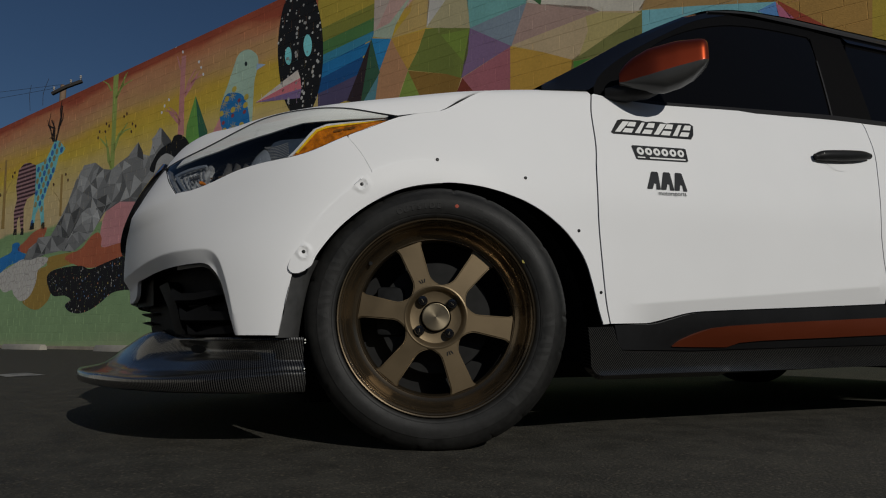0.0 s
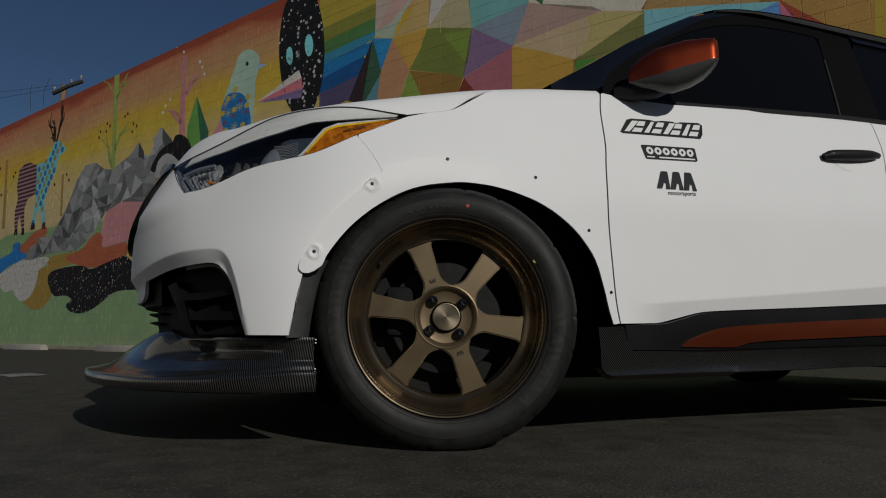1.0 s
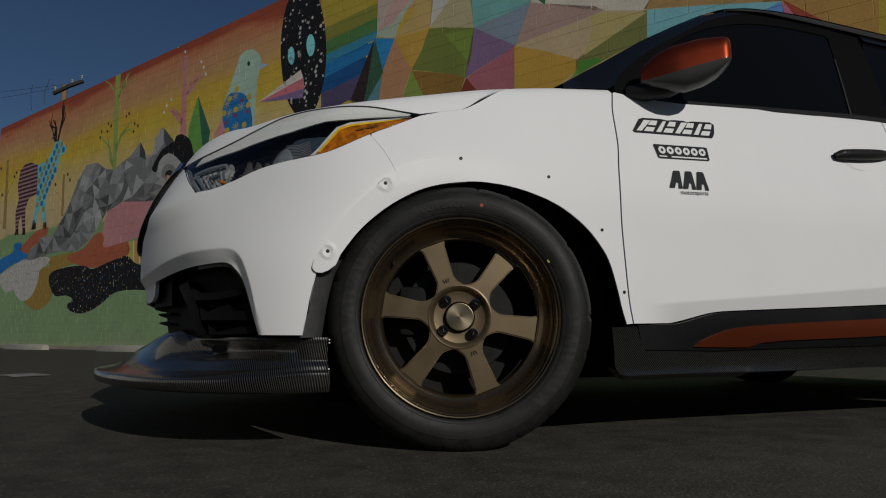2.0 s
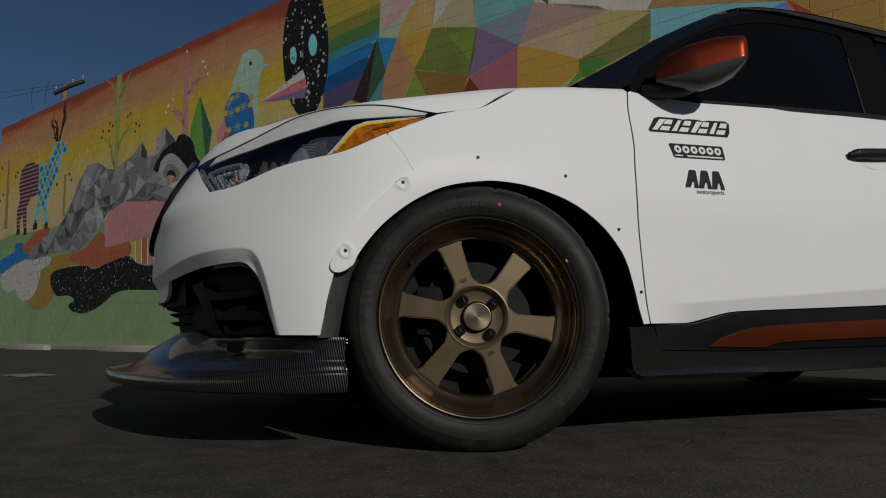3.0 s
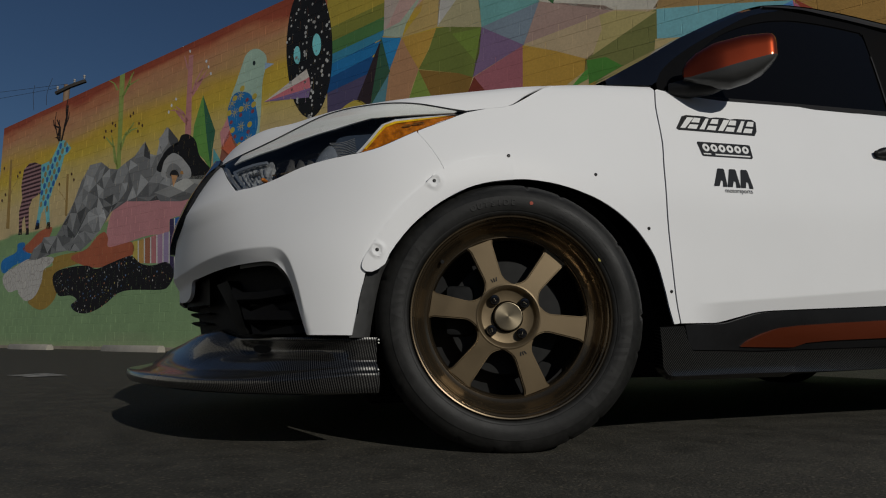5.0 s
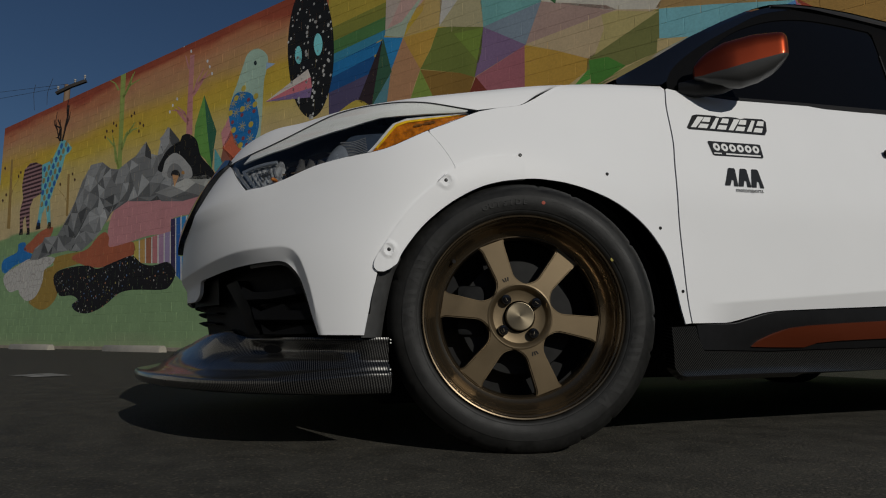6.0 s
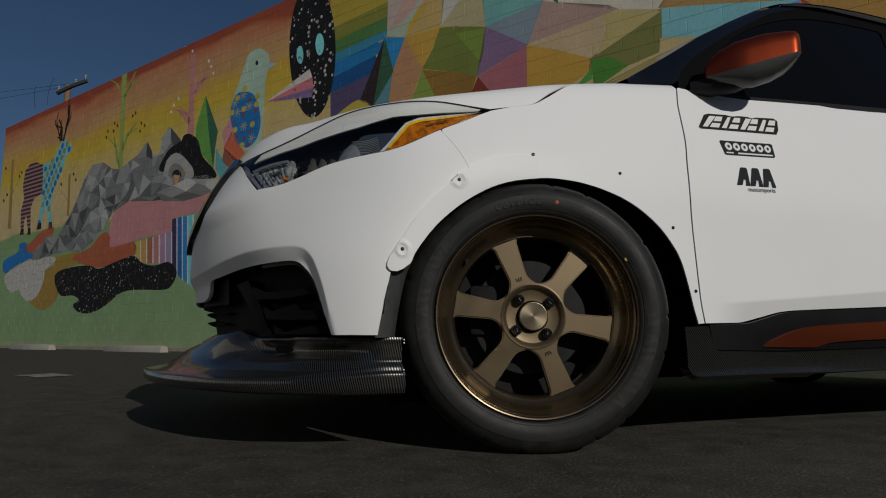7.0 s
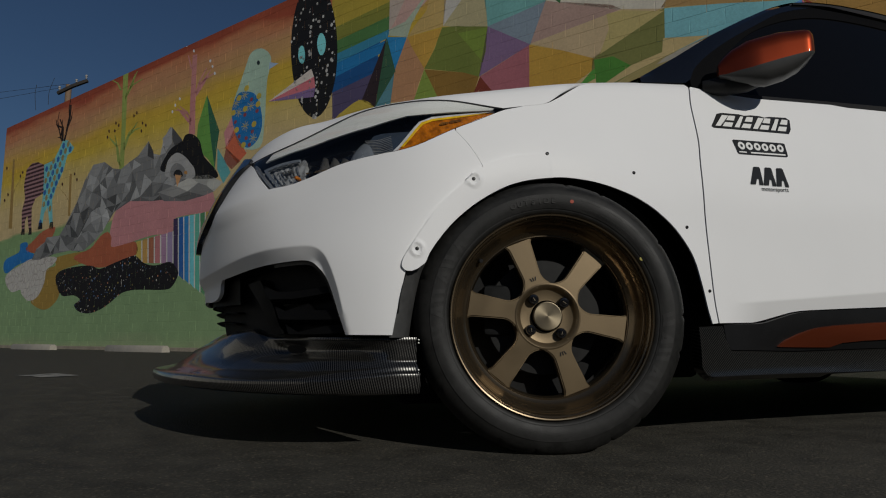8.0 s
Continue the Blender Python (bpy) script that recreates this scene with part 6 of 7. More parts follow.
paint("bud", (0.102, 0.047, 0.025), 3, [(-11.56, 4.35), (-11.59, 4.30), (-11.65, 4.31), (-11.70, 4.37), (-11.67, 4.41), (-11.61, 4.40)])
paint("bud", (0.82, 0.82, 0.82), 3, [(-2.53, 5.36), (-2.55, 5.33), (-2.59, 5.34), (-2.61, 5.38), (-2.59, 5.41), (-2.55, 5.40)])
paint("bud", (0.82, 0.82, 0.82), 3, [(-2.36, 5.47), (-2.38, 5.44), (-2.42, 5.45), (-2.44, 5.49), (-2.43, 5.52), (-2.39, 5.51)])
paint("bud", (0.82, 0.82, 0.82), 3, [(-2.63, 5.23), (-2.65, 5.20), (-2.69, 5.21), (-2.71, 5.25), (-2.69, 5.28), (-2.65, 5.27)])
paint("bud", (0.82, 0.82, 0.82), 3, [(-1.18, 5.91), (-1.20, 5.88), (-1.23, 5.89), (-1.25, 5.93), (-1.24, 5.96), (-1.20, 5.95)])
paint("bud", (0.82, 0.82, 0.82), 3, [(-1.09, 5.74), (-1.10, 5.71), (-1.14, 5.72), (-1.16, 5.76), (-1.15, 5.79), (-1.11, 5.78)])
paint("bud", (0.82, 0.82, 0.82), 3, [(-1.27, 6.06), (-1.29, 6.03), (-1.33, 6.04), (-1.35, 6.08), (-1.33, 6.11), (-1.29, 6.10)])
paint("bud", (0.82, 0.82, 0.82), 3, [(-2.20, 6.66), (-2.22, 6.63), (-2.26, 6.64), (-2.29, 6.69), (-2.27, 6.71), (-2.23, 6.70)])
paint("bud", (0.82, 0.82, 0.82), 3, [(-2.08, 6.73), (-2.10, 6.70), (-2.14, 6.72), (-2.16, 6.76), (-2.14, 6.78), (-2.10, 6.77)])
paint("bud", (0.82, 0.82, 0.82), 3, [(-1.91, 6.45), (-1.92, 6.42), (-1.96, 6.43), (-1.98, 6.47), (-1.97, 6.50), (-1.93, 6.49)])
paint("twig", (0.029, 0.018, 0.014), 3, [(-8.04, 5.54), (-8.24, 5.86), (-8.40, 6.18), (-8.35, 6.42), (-8.38, 6.43), (-8.45, 6.19), (-8.31, 5.87), (-8.13, 5.55)])
paint("twig", (0.029, 0.018, 0.014), 3, [(-8.24, 5.90), (-8.41, 6.06), (-8.52, 6.24), (-8.56, 6.24), (-8.47, 6.06), (-8.32, 5.90)])
paint("twig", (0.029, 0.018, 0.014), 3, [(-8.10, 5.70), (-8.08, 5.92), (-8.13, 6.16), (-8.17, 6.16), (-8.15, 5.94), (-8.19, 5.73)])
paint("twig", (0.029, 0.018, 0.014), 3, [(-8.03, 5.60), (-8.23, 5.70), (-8.35, 5.70), (-8.34, 5.68), (-8.25, 5.67), (-8.09, 5.58)])
paint("twig", (0.029, 0.018, 0.014), 3, [(-7.71, 5.91), (-7.58, 6.07), (-7.56, 6.26), (-7.59, 6.27), (-7.64, 6.09), (-7.79, 5.94)])
paint("twig", (0.029, 0.018, 0.014), 3, [(-7.69, 6.18), (-7.76, 6.40), (-7.71, 6.64), (-7.75, 6.65), (-7.82, 6.41), (-7.77, 6.19)])
paint("tree", (0.362, 0.445, 0.109), 2, [(-4.75, 6.03), (-4.52, 6.27), (-4.29, 6.58), (-4.32, 6.59), (-4.58, 6.29), (-4.83, 6.07)])
paint("tree", (0.362, 0.445, 0.109), 2, [(-4.53, 6.25), (-4.28, 6.29), (-4.04, 6.32), (-4.05, 6.34), (-4.31, 6.32), (-4.58, 6.30)])
paint("tree", (0.362, 0.445, 0.109), 2, [(-4.99, 6.28), (-5.20, 6.51), (-5.54, 6.68), (-5.56, 6.67), (-5.25, 6.50), (-5.07, 6.28)])
paint("tree", (0.362, 0.445, 0.109), 2, [(-4.78, 4.31), (-4.98, 4.82), (-5.18, 5.17), (-5.21, 5.17), (-5.04, 4.83), (-4.86, 4.32)])
paint("tree", (0.362, 0.445, 0.109), 2, [(-4.67, 4.71), (-4.48, 5.03), (-4.14, 5.29), (-4.17, 5.31), (-4.54, 5.05), (-4.75, 4.74)])
paint("tree", (0.362, 0.445, 0.109), 2, [(-4.48, 5.02), (-4.25, 5.11), (-3.96, 5.12), (-3.97, 5.14), (-4.28, 5.15), (-4.54, 5.06)])
paint("tree", (0.362, 0.445, 0.109), 2, [(-5.01, 4.87), (-5.32, 5.09), (-5.46, 5.18), (-5.48, 5.17), (-5.37, 5.07), (-5.08, 4.85)])
paint("pink_tree", (0.658, 0.278, 0.258), 2, [(-1.88, 4.88), (-2.07, 5.12), (-2.38, 5.31), (-2.40, 5.30), (-2.11, 5.11), (-1.95, 4.88)])
paint("pink_tree", (0.658, 0.278, 0.258), 2, [(-2.00, 5.05), (-2.28, 5.20), (-2.60, 5.27), (-2.61, 5.26), (-2.29, 5.17), (-2.03, 5.02)])
paint("pink_tree", (0.658, 0.278, 0.258), 2, [(-1.76, 5.44), (-1.63, 5.71), (-1.41, 5.94), (-1.44, 5.95), (-1.68, 5.74), (-1.83, 5.47)])
paint("pink_tree", (0.658, 0.278, 0.258), 2, [(-1.66, 5.61), (-1.43, 5.69), (-1.16, 5.75), (-1.17, 5.77), (-1.46, 5.72), (-1.71, 5.66)])
paint("pink_tree", (0.658, 0.278, 0.258), 2, [(-1.96, 6.06), (-2.05, 6.24), (-2.14, 6.41), (-2.17, 6.42), (-2.10, 6.24), (-2.03, 6.07)])
paint("eye", (0.025, 0.04, 0.04), 3, [(0.37, 5.60), (0.36, 5.57), (0.32, 5.56), (0.29, 5.59), (0.28, 5.62), (0.29, 5.65), (0.32, 5.66), (0.35, 5.64)], True)
# black rocks, grey rocks
paint("black_rock", (0.013, 0.012, 0.012), 4, [(-3.03, 3.97), (-2.84, 4.26), (-2.60, 4.41), (-2.22, 4.49), (-2.11, 4.60), (-1.86, 4.58), (-1.56, 4.38), (-1.38, 4.02), (-0.93, 3.65), (-0.92, 3.48), (-1.78, 3.60), (-2.45, 3.81)], True)
paint("rounded_rock", (0.47, 0.455, 0.43), 5, [(-2.80, 3.79), (-2.80, 4.01), (-2.70, 4.17), (-2.41, 4.26), (-2.11, 4.14), (-1.84, 3.93), (-1.70, 3.79), (-1.70, 3.61), (-2.19, 3.66)], True)
paint("rounded_rock", (0.27, 0.262, 0.25), 6, [(-2.59, 3.74), (-2.60, 3.95), (-2.39, 4.03), (-2.11, 3.89), (-2.01, 3.66)], True)
paint("rounded_rock", (0.025, 0.024, 0.024), 7, [(-2.47, 3.76), (-2.44, 3.86), (-2.31, 3.87), (-2.17, 3.80), (-2.14, 3.69)], True)
paint("small_cone", (0.70, 0.36, 0.16), 8, [(-2.43, 3.78), (-2.17, 3.72), (-2.32, 3.49)])
paint("small_ring", (0.55, 0.27, 0.08), 7, [(-2.09, 3.77), (-2.05, 3.81), (-1.98, 3.79), (-1.95, 3.73), (-2.00, 3.72), (-2.06, 3.74)])
paint("rock_slab", (0.6, 0.58, 0.52), 4, [(-2.43, 3.54), (-1.85, 3.64), (-1.54, 3.47), (-1.92, 3.34)])
paint("rock_slab", (0.42, 0.41, 0.37), 4, [(-1.85, 3.64), (-1.17, 3.59), (-1.23, 3.37), (-1.54, 3.47)])
paint("rock_slab", (0.55, 0.54, 0.48), 4, [(-1.17, 3.59), (-0.68, 3.36), (-0.97, 3.21), (-1.23, 3.37)])
paint("rock_slab", (0.25, 0.245, 0.23), 4, [(-1.54, 3.47), (-1.23, 3.37), (-0.97, 3.21), (-1.30, 3.17), (-1.92, 3.34)])
paint("rock_slab", (0.15, 0.147, 0.14), 4, [(-1.92, 3.34), (-1.30, 3.17), (-1.99, 3.14), (-2.45, 3.28)])
paint("rock_slab", (0.34, 0.33, 0.31), 4, [(-3.09, 3.47), (-2.43, 3.54), (-1.92, 3.34), (-2.45, 3.28)])
paint("rock_slab", (0.2, 0.196, 0.19), 4, [(-3.09, 3.47), (-2.45, 3.28), (-1.99, 3.14), (-2.82, 3.24)])
paint("rock_peak", (0.3, 0.295, 0.285), 4, [(-4.03, 4.40), (-3.60, 4.72), (-3.62, 4.39)])
paint("rock_peak", (0.075, 0.073, 0.072), 4, [(-3.60, 4.72), (-3.38, 4.48), (-3.33, 4.27), (-3.62, 4.39)])
paint("rock_peak", (0.42, 0.41, 0.4), 4, [(-3.02, 4.69), (-2.64, 4.88), (-2.62, 4.52), (-2.85, 4.36)])
paint("rock_peak", (0.1, 0.098, 0.096), 4, [(-2.64, 4.88), (-2.22, 4.52), (-2.21, 4.39), (-2.51, 4.45), (-2.63, 4.62)])
paint("hoof", (0.02, 0.016, 0.015), 3, [(-9.76, 3.14), (-9.53, 3.13), (-9.56, 3.31), (-9.71, 3.32)])
paint("hoof", (0.02, 0.016, 0.015), 3, [(-10.26, 3.18), (-9.99, 3.17), (-10.02, 3.35), (-10.21, 3.36)])
paint("hoof", (0.02, 0.016, 0.015), 3, [(-8.46, 3.18), (-8.21, 3.17), (-8.24, 3.35), (-8.41, 3.36)])
paint("hoof", (0.02, 0.016, 0.015), 3, [(-9.17, 3.23), (-8.87, 3.22), (-8.90, 3.40), (-9.12, 3.41)])
ROCK = [(-9.32, 2.44), (-8.76, 2.68), (-8.49, 2.90), (-8.03, 2.77), (-7.51, 3.17), (-6.96, 3.70), (-6.59, 4.24), (-6.19, 4.59), (-5.61, 4.57), (-5.17, 4.34), (-4.78, 4.26), (-4.43, 4.37), (-4.01, 4.47), (-3.60, 4.74), (-3.35, 4.40), (-3.08, 4.32), (-2.96, 4.69), (-2.71, 4.91), (-2.46, 4.66), (-2.21, 4.34), (-2.46, 4.21), (-2.57, 3.92), (-1.98, 3.68), (-1.54, 3.40), (-2.20, 3.24), (-3.28, 3.30), (-4.27, 3.42), (-4.98, 3.25), (-5.27, 3.00), (-5.92, 2.66), (-6.62, 2.42), (-7.41, 2.57), (-8.05, 2.47), (-8.70, 2.35)]
# ground shapes
paint("pink_field", (0.66, 0.291, 0.291), 2, [(-5.09, 2.92), (-4.75, 3.36), (-3.76, 3.48), (-2.59, 3.42), (-1.33, 3.36), (-1.01, 3.22), (-0.98, 2.83), (-1.91, 2.83), (-2.39, 2.78), (-2.43, 2.51), (-3.20, 2.52), (-3.96, 2.46), (-4.71, 2.35), (-5.07, 2.49)], True)
paint("red_field", (0.49, 0.136, 0.064), 3, [(-9.85, 2.75), (-9.34, 2.96), (-8.84, 3.15), (-8.10, 3.20), (-8.22, 2.94), (-8.58, 2.66), (-9.27, 2.59)], True)
paint("red_field", (0.49, 0.136, 0.064), 3, [(-6.90, 2.30), (-6.04, 2.46), (-5.62, 2.70), (-5.24, 2.79), (-5.03, 2.63), (-5.00, 2.41), (-4.28, 2.43), (-3.91, 2.43), (-3.83, 2.15), (-4.49, 2.05), (-5.00, 1.97), (-5.54, 1.95), (-6.27, 2.07)], True)
paint("blue_field", (0.025, 0.20, 0.52), 3, [(-10.22, 2.92), (-9.77, 2.92), (-9.65, 2.67), (-9.27, 2.56), (-9.42, 2.42), (-10.34, 2.32), (-11.00, 2.13), (-11.28, 2.28), (-11.17, 2.54), (-10.29, 2.69)], True)
paint("white_field", 'CRACKLE', 4, [(-11.00, 2.10), (-10.14, 2.31), (-9.25, 2.45), (-7.93, 2.38), (-8.00, 2.20), (-8.41, 2.07), (-8.49, 1.74), (-8.84, 1.38), (-9.39, 1.28), (-9.87, 1.48), (-10.01, 1.61), (-10.57, 1.57), (-11.02, 1.84)], True)
paint("gold_field", (0.393, 0.248, 0.054), 2, [(-8.41, 2.07), (-7.89, 2.16), (-7.93, 2.35), (-6.92, 2.41), (-5.85, 2.37), (-5.99, 2.16), (-6.87, 2.08), (-7.61, 1.99), (-7.83, 1.78), (-7.54, 1.55), (-7.65, 1.26), (-8.14, 1.04), (-8.64, 1.04), (-9.24, 1.24), (-8.88, 1.38), (-8.49, 1.74)], True)
paint("dark_field", (0.014, 0.012, 0.013), 4, [(-7.83, 1.77), (-7.64, 1.98), (-6.87, 2.05), (-5.98, 2.03), (-5.51, 1.92), (-4.87, 2.01), (-4.24, 2.10), (-3.87, 2.11), (-3.49, 1.92), (-3.01, 1.84), (-2.46, 1.88), (-2.19, 1.73), (-2.11, 1.59), (-2.30, 1.36), (-2.62, 1.29), (-3.78, 1.34), (-4.40, 1.29), (-4.89, 1.09), (-5.40, 0.93), (-5.95, 0.86), (-6.46, 0.93), (-6.69, 1.09), (-6.41, 1.21), (-6.76, 1.33), (-7.44, 1.36)], True)
# upright stripes
paint("stripe", (0.641, 0.489, 0.109), 3, [(-3.88, 2.44), (-3.67, 2.45), (-3.61, 1.93), (-3.85, 2.12)])
paint("stripe", (0.775, 0.735, 0.66), 3, [(-3.67, 2.45), (-3.62, 2.45), (-3.56, 1.93), (-3.61, 1.93)])
paint("stripe", (0.636, 0.363, 0.103), 3, [(-3.62, 2.45), (-3.41, 2.47), (-3.35, 1.91), (-3.56, 1.93)])
paint("stripe", (0.775, 0.735, 0.66), 3, [(-3.41, 2.47), (-3.36, 2.47), (-3.30, 1.91), (-3.35, 1.91)])
paint("stripe", (0.452, 0.166, 0.087), 3, [(-3.36, 2.47), (-3.15, 2.48), (-3.09, 1.89), (-3.30, 1.91)])
paint("stripe", (0.775, 0.735, 0.66), 3, [(-3.15, 2.48), (-3.10, 2.48), (-3.04, 1.89), (-3.09, 1.89)])
paint("stripe", (0.588, 0.222, 0.222), 3, [(-3.10, 2.49), (-2.90, 2.50), (-2.84, 1.88), (-3.04, 1.89)])
paint("stripe", (0.775, 0.735, 0.66), 3, [(-2.90, 2.50), (-2.85, 2.50), (-2.79, 1.87), (-2.84, 1.88)])
paint("stripe", (0.47, 0.276, 0.398), 3, [(-2.85, 2.50), (-2.65, 2.51), (-2.59, 1.86), (-2.79, 1.87)])
paint("stripe", (0.775, 0.735, 0.66), 3, [(-2.65, 2.51), (-2.61, 2.51), (-2.55, 1.86), (-2.59, 1.86)])
paint("stripe", (0.399, 0.305, 0.471), 3, [(-2.61, 2.52), (-2.41, 2.53), (-2.35, 1.84), (-2.55, 1.86)])
paint("stripe", (0.775, 0.735, 0.66), 3, [(-2.41, 2.53), (-2.37, 2.53), (-2.31, 1.84), (-2.35, 1.84)])
paint("stripe", (0.06, 0.041, 0.104), 3, [(-2.40, 2.80), (-2.23, 2.80), (-2.12, 1.57), (-2.29, 1.67)])
paint("stripe", (0.775, 0.735, 0.66), 3, [(-2.23, 2.80), (-2.19, 2.80), (-2.08, 1.54), (-2.12, 1.57)])
paint("stripe", (0.03, 0.14, 0.44), 3, [(-2.19, 2.80), (-2.03, 2.81), (-1.91, 1.47), (-2.08, 1.57)])
paint("stripe", (0.775, 0.735, 0.66), 3, [(-2.03, 2.81), (-1.99, 2.80), (-1.87, 1.44), (-1.91, 1.47)])
paint("stripe", (0.04, 0.27, 0.60), 3, [(-1.99, 2.80), (-1.83, 2.81), (-1.71, 1.38), (-1.87, 1.48)])
paint("stripe", (0.775, 0.735, 0.66), 3, [(-1.83, 2.81), (-1.79, 2.81), (-1.67, 1.35), (-1.71, 1.38)])
paint("stripe", (0.2, 0.654, 0.701), 3, [(-1.79, 2.81), (-1.64, 2.81), (-1.51, 1.28), (-1.67, 1.39)])
paint("stripe", (0.775, 0.735, 0.66), 3, [(-1.64, 2.81), (-1.60, 2.81), (-1.47, 1.26), (-1.51, 1.28)])
paint("stripe", (0.142, 0.503, 0.359), 3, [(-1.60, 2.81), (-1.44, 2.82), (-1.31, 1.19), (-1.47, 1.29)])
paint("stripe", (0.775, 0.735, 0.66), 3, [(-1.44, 2.82), (-1.41, 2.81), (-1.27, 1.17), (-1.31, 1.19)])
paint("stripe", (0.098, 0.278, 0.129), 3, [(-1.41, 2.81), (-1.25, 2.82), (-1.12, 1.11), (-1.27, 1.20)])
paint("stripe", (0.775, 0.735, 0.66), 3, [(-1.25, 2.82), (-1.22, 2.82), (-1.08, 1.08), (-1.12, 1.11)])
paint("stripe", (0.545, 0.407, 0.09), 3, [(-1.22, 2.82), (-1.07, 2.82), (-0.93, 1.02), (-1.08, 1.11)])
paint("stripe", (0.775, 0.735, 0.66), 3, [(-1.07, 2.82), (-1.03, 2.82), (-0.89, 1.00), (-0.93, 1.02)])
# faceted greys of the painted rocks
rnd = random.Random(4)
GREYS = [wall_paint("grey_paint", (g, g * 0.985, g * 0.95)) for g in (0.085, 0.15, 0.23, 0.33, 0.44, 0.56)]


def facets(outline, count, layer, shade, spread):
    """Painted facets of a rock: triangles in greys, lighter where shade(u, z) is higher."""
    o = np.array(outline)
    lo, hi = o.min(0), o.max(0)
    seeds = []
    while len(seeds) < count:
        p = (rnd.uniform(lo[0], hi[0]), rnd.uniform(lo[1], hi[1]))
        if inside(p, o) and all(math.hypot(p[0] - q[0], 1.3 * (p[1] - q[1])) > spread for q in seeds):
            seeds.append(p)
        elif rnd.random() < 0.01:
            spread *= 0.97
    v, _, f, *_ = delaunay_2d_cdt([Vector(p) for p in list(outline) + seeds], [(i, (i + 1) % len(outline)) for i in range(len(outline))], [], 1, 1e-5)
    for t in f:
        mid = sum((Vector(v[i]) for i in t), Vector((0, 0))) / 3
        PAINTED.append((layer, GREYS[min(5, max(0, int(round(rnd.gauss(shade(mid[0], mid[1]), 0.9)))))], [tuple(v[i]) for i in t]))


facets(ROCK, 82, 3, lambda u, z: 2.3 + (z - 3.9) * 1.5, 0.40)
facets([(-7.08, 2.47), (-6.84, 2.71), (-6.55, 2.95), (-6.14, 3.37), (-5.77, 3.46), (-5.33, 3.35), (-5.18, 3.11), (-5.46, 2.84), (-5.83, 2.64), (-6.39, 2.43)], 9, 4, lambda u, z: 2.6 + (z - 2.9) * 2.6, 0.3)
facets([(-9.40, 2.40), (-9.13, 2.70), (-8.65, 2.84), (-8.56, 2.96), (-7.72, 2.94), (-6.94, 2.81), (-6.72, 2.66), (-7.13, 2.49), (-8.08, 2.47), (-8.88, 2.38)], 10, 5, lambda u, z: 1.6 + (z - 2.55) * 2.0, 0.35)
# dots of the oval, the dark field, the blue body and the trees' buds


def dots(count, centre, half, keep, colours, size, layer):
    made = 0
    while made < count:
        u, z = centre[0] + rnd.uniform(-1, 1) * half[0], centre[1] + rnd.uniform(-1, 1) * half[1]
        if keep(u, z):
            r = rnd.uniform(*size)
            paint("dot", rnd.choice(colours), layer, [(u + r * math.cos(a) * 0.9, z + r * math.sin(a)) for a in np.linspace(0, 2 * math.pi, 7)[:-1]])
            made += 1


def in_paint(layer, mat):
    tris = [p for l, m, p in PAINTED if l == layer and m is mat]

    def test(u, z):
        return any(inside((u, z), np.array(t)) for t in tris)
    box_ = np.array([q for t in tris for q in t])
    return test, (box_.min(0) + box_.max(0)) / 2, (box_.max(0) - box_.min(0)) / 2


BODY_DOTS = (((0.62, 0.47, 0.08), 0.062, [(-0.25, 5.02), (0.36, 4.76), (-0.04, 4.75), (-0.42, 4.75), (0.26, 4.38), (-0.29, 4.37), (-0.05, 4.02), (0.38, 4.92), (-0.02, 5.17)]),
             ((0.30, 0.07, 0.09), 0.042, [(-0.04, 4.63), (0.34, 4.63), (0.22, 4.24), (-0.34, 4.54), (-0.20, 4.22), (0.03, 4.14), (0.15, 4.90), (0.14, 3.99)]))
for colour, r, places in BODY_DOTS:
    for u, z in places:
        paint("dot", colour, 5, [(u + 1.25 * r * math.cos(a), z + r * math.sin(a)) for a in np.linspace(0, 2 * math.pi, 11)[:-1]])
for u, z in [(-0.24, 4.72), (0.14, 4.77), (-0.02, 4.40), (0.25, 4.10), (-0.07, 5.04), (-0.34, 4.93)]:
    for a in np.linspace(0, math.pi, 5)[:-1]:
        ca, sa = math.cos(a), math.sin(a)
        paint("star", (0.50, 0.44, 0.22), 4, [(u + p * 0.12 * ca - q * 0.008 * sa, z + p * 0.10 * sa + q * 0.008 * ca) for p, q in ((-1, -1), (1, -1), (1, 1), (-1, 1))])
# the spotted figure's rows of ovals
test, centre, half = in_paint(2, COATS[(0.213, 0.614, 0.632)])
for i in range(-8, 9):
    for j in range(-12, 13):
        u, z = centre[0] + 0.27 * i + (0.135 if j % 2 else 0), centre[1] + 0.165 * j
        if test(u, z) and test(u - 0.06, z) and test(u + 0.06, z):
            paint("spot", ((0.04, 0.17, 0.46), (0.36, 0.29, 0.12))[(i + j // 2) % 2], 3, [(u + 0.085 * math.cos(a), z + 0.085 * math.sin(a)) for a in np.linspace(0, 2 * math.pi, 11)[:-1]])
for mat, layer, count, colours, size in (
        (COATS[(0.013, 0.013, 0.014)], 4, 105, [(0.6, 0.58, 0.54), (0.45, 0.43, 0.40)], (0.010, 0.040)),
        (COATS[(0.014, 0.012, 0.013)], 4, 190, [(0.55, 0.52, 0.48), (0.50, 0.22, 0.12), (0.5, 0.4, 0.12), (0.15, 0.25, 0.45), (0.3, 0.28, 0.26)], (0.007, 0.026))):
    test, centre, half = in_paint(layer, mat)
    dots(count, centre, half, test, colours, size, layer + 1)


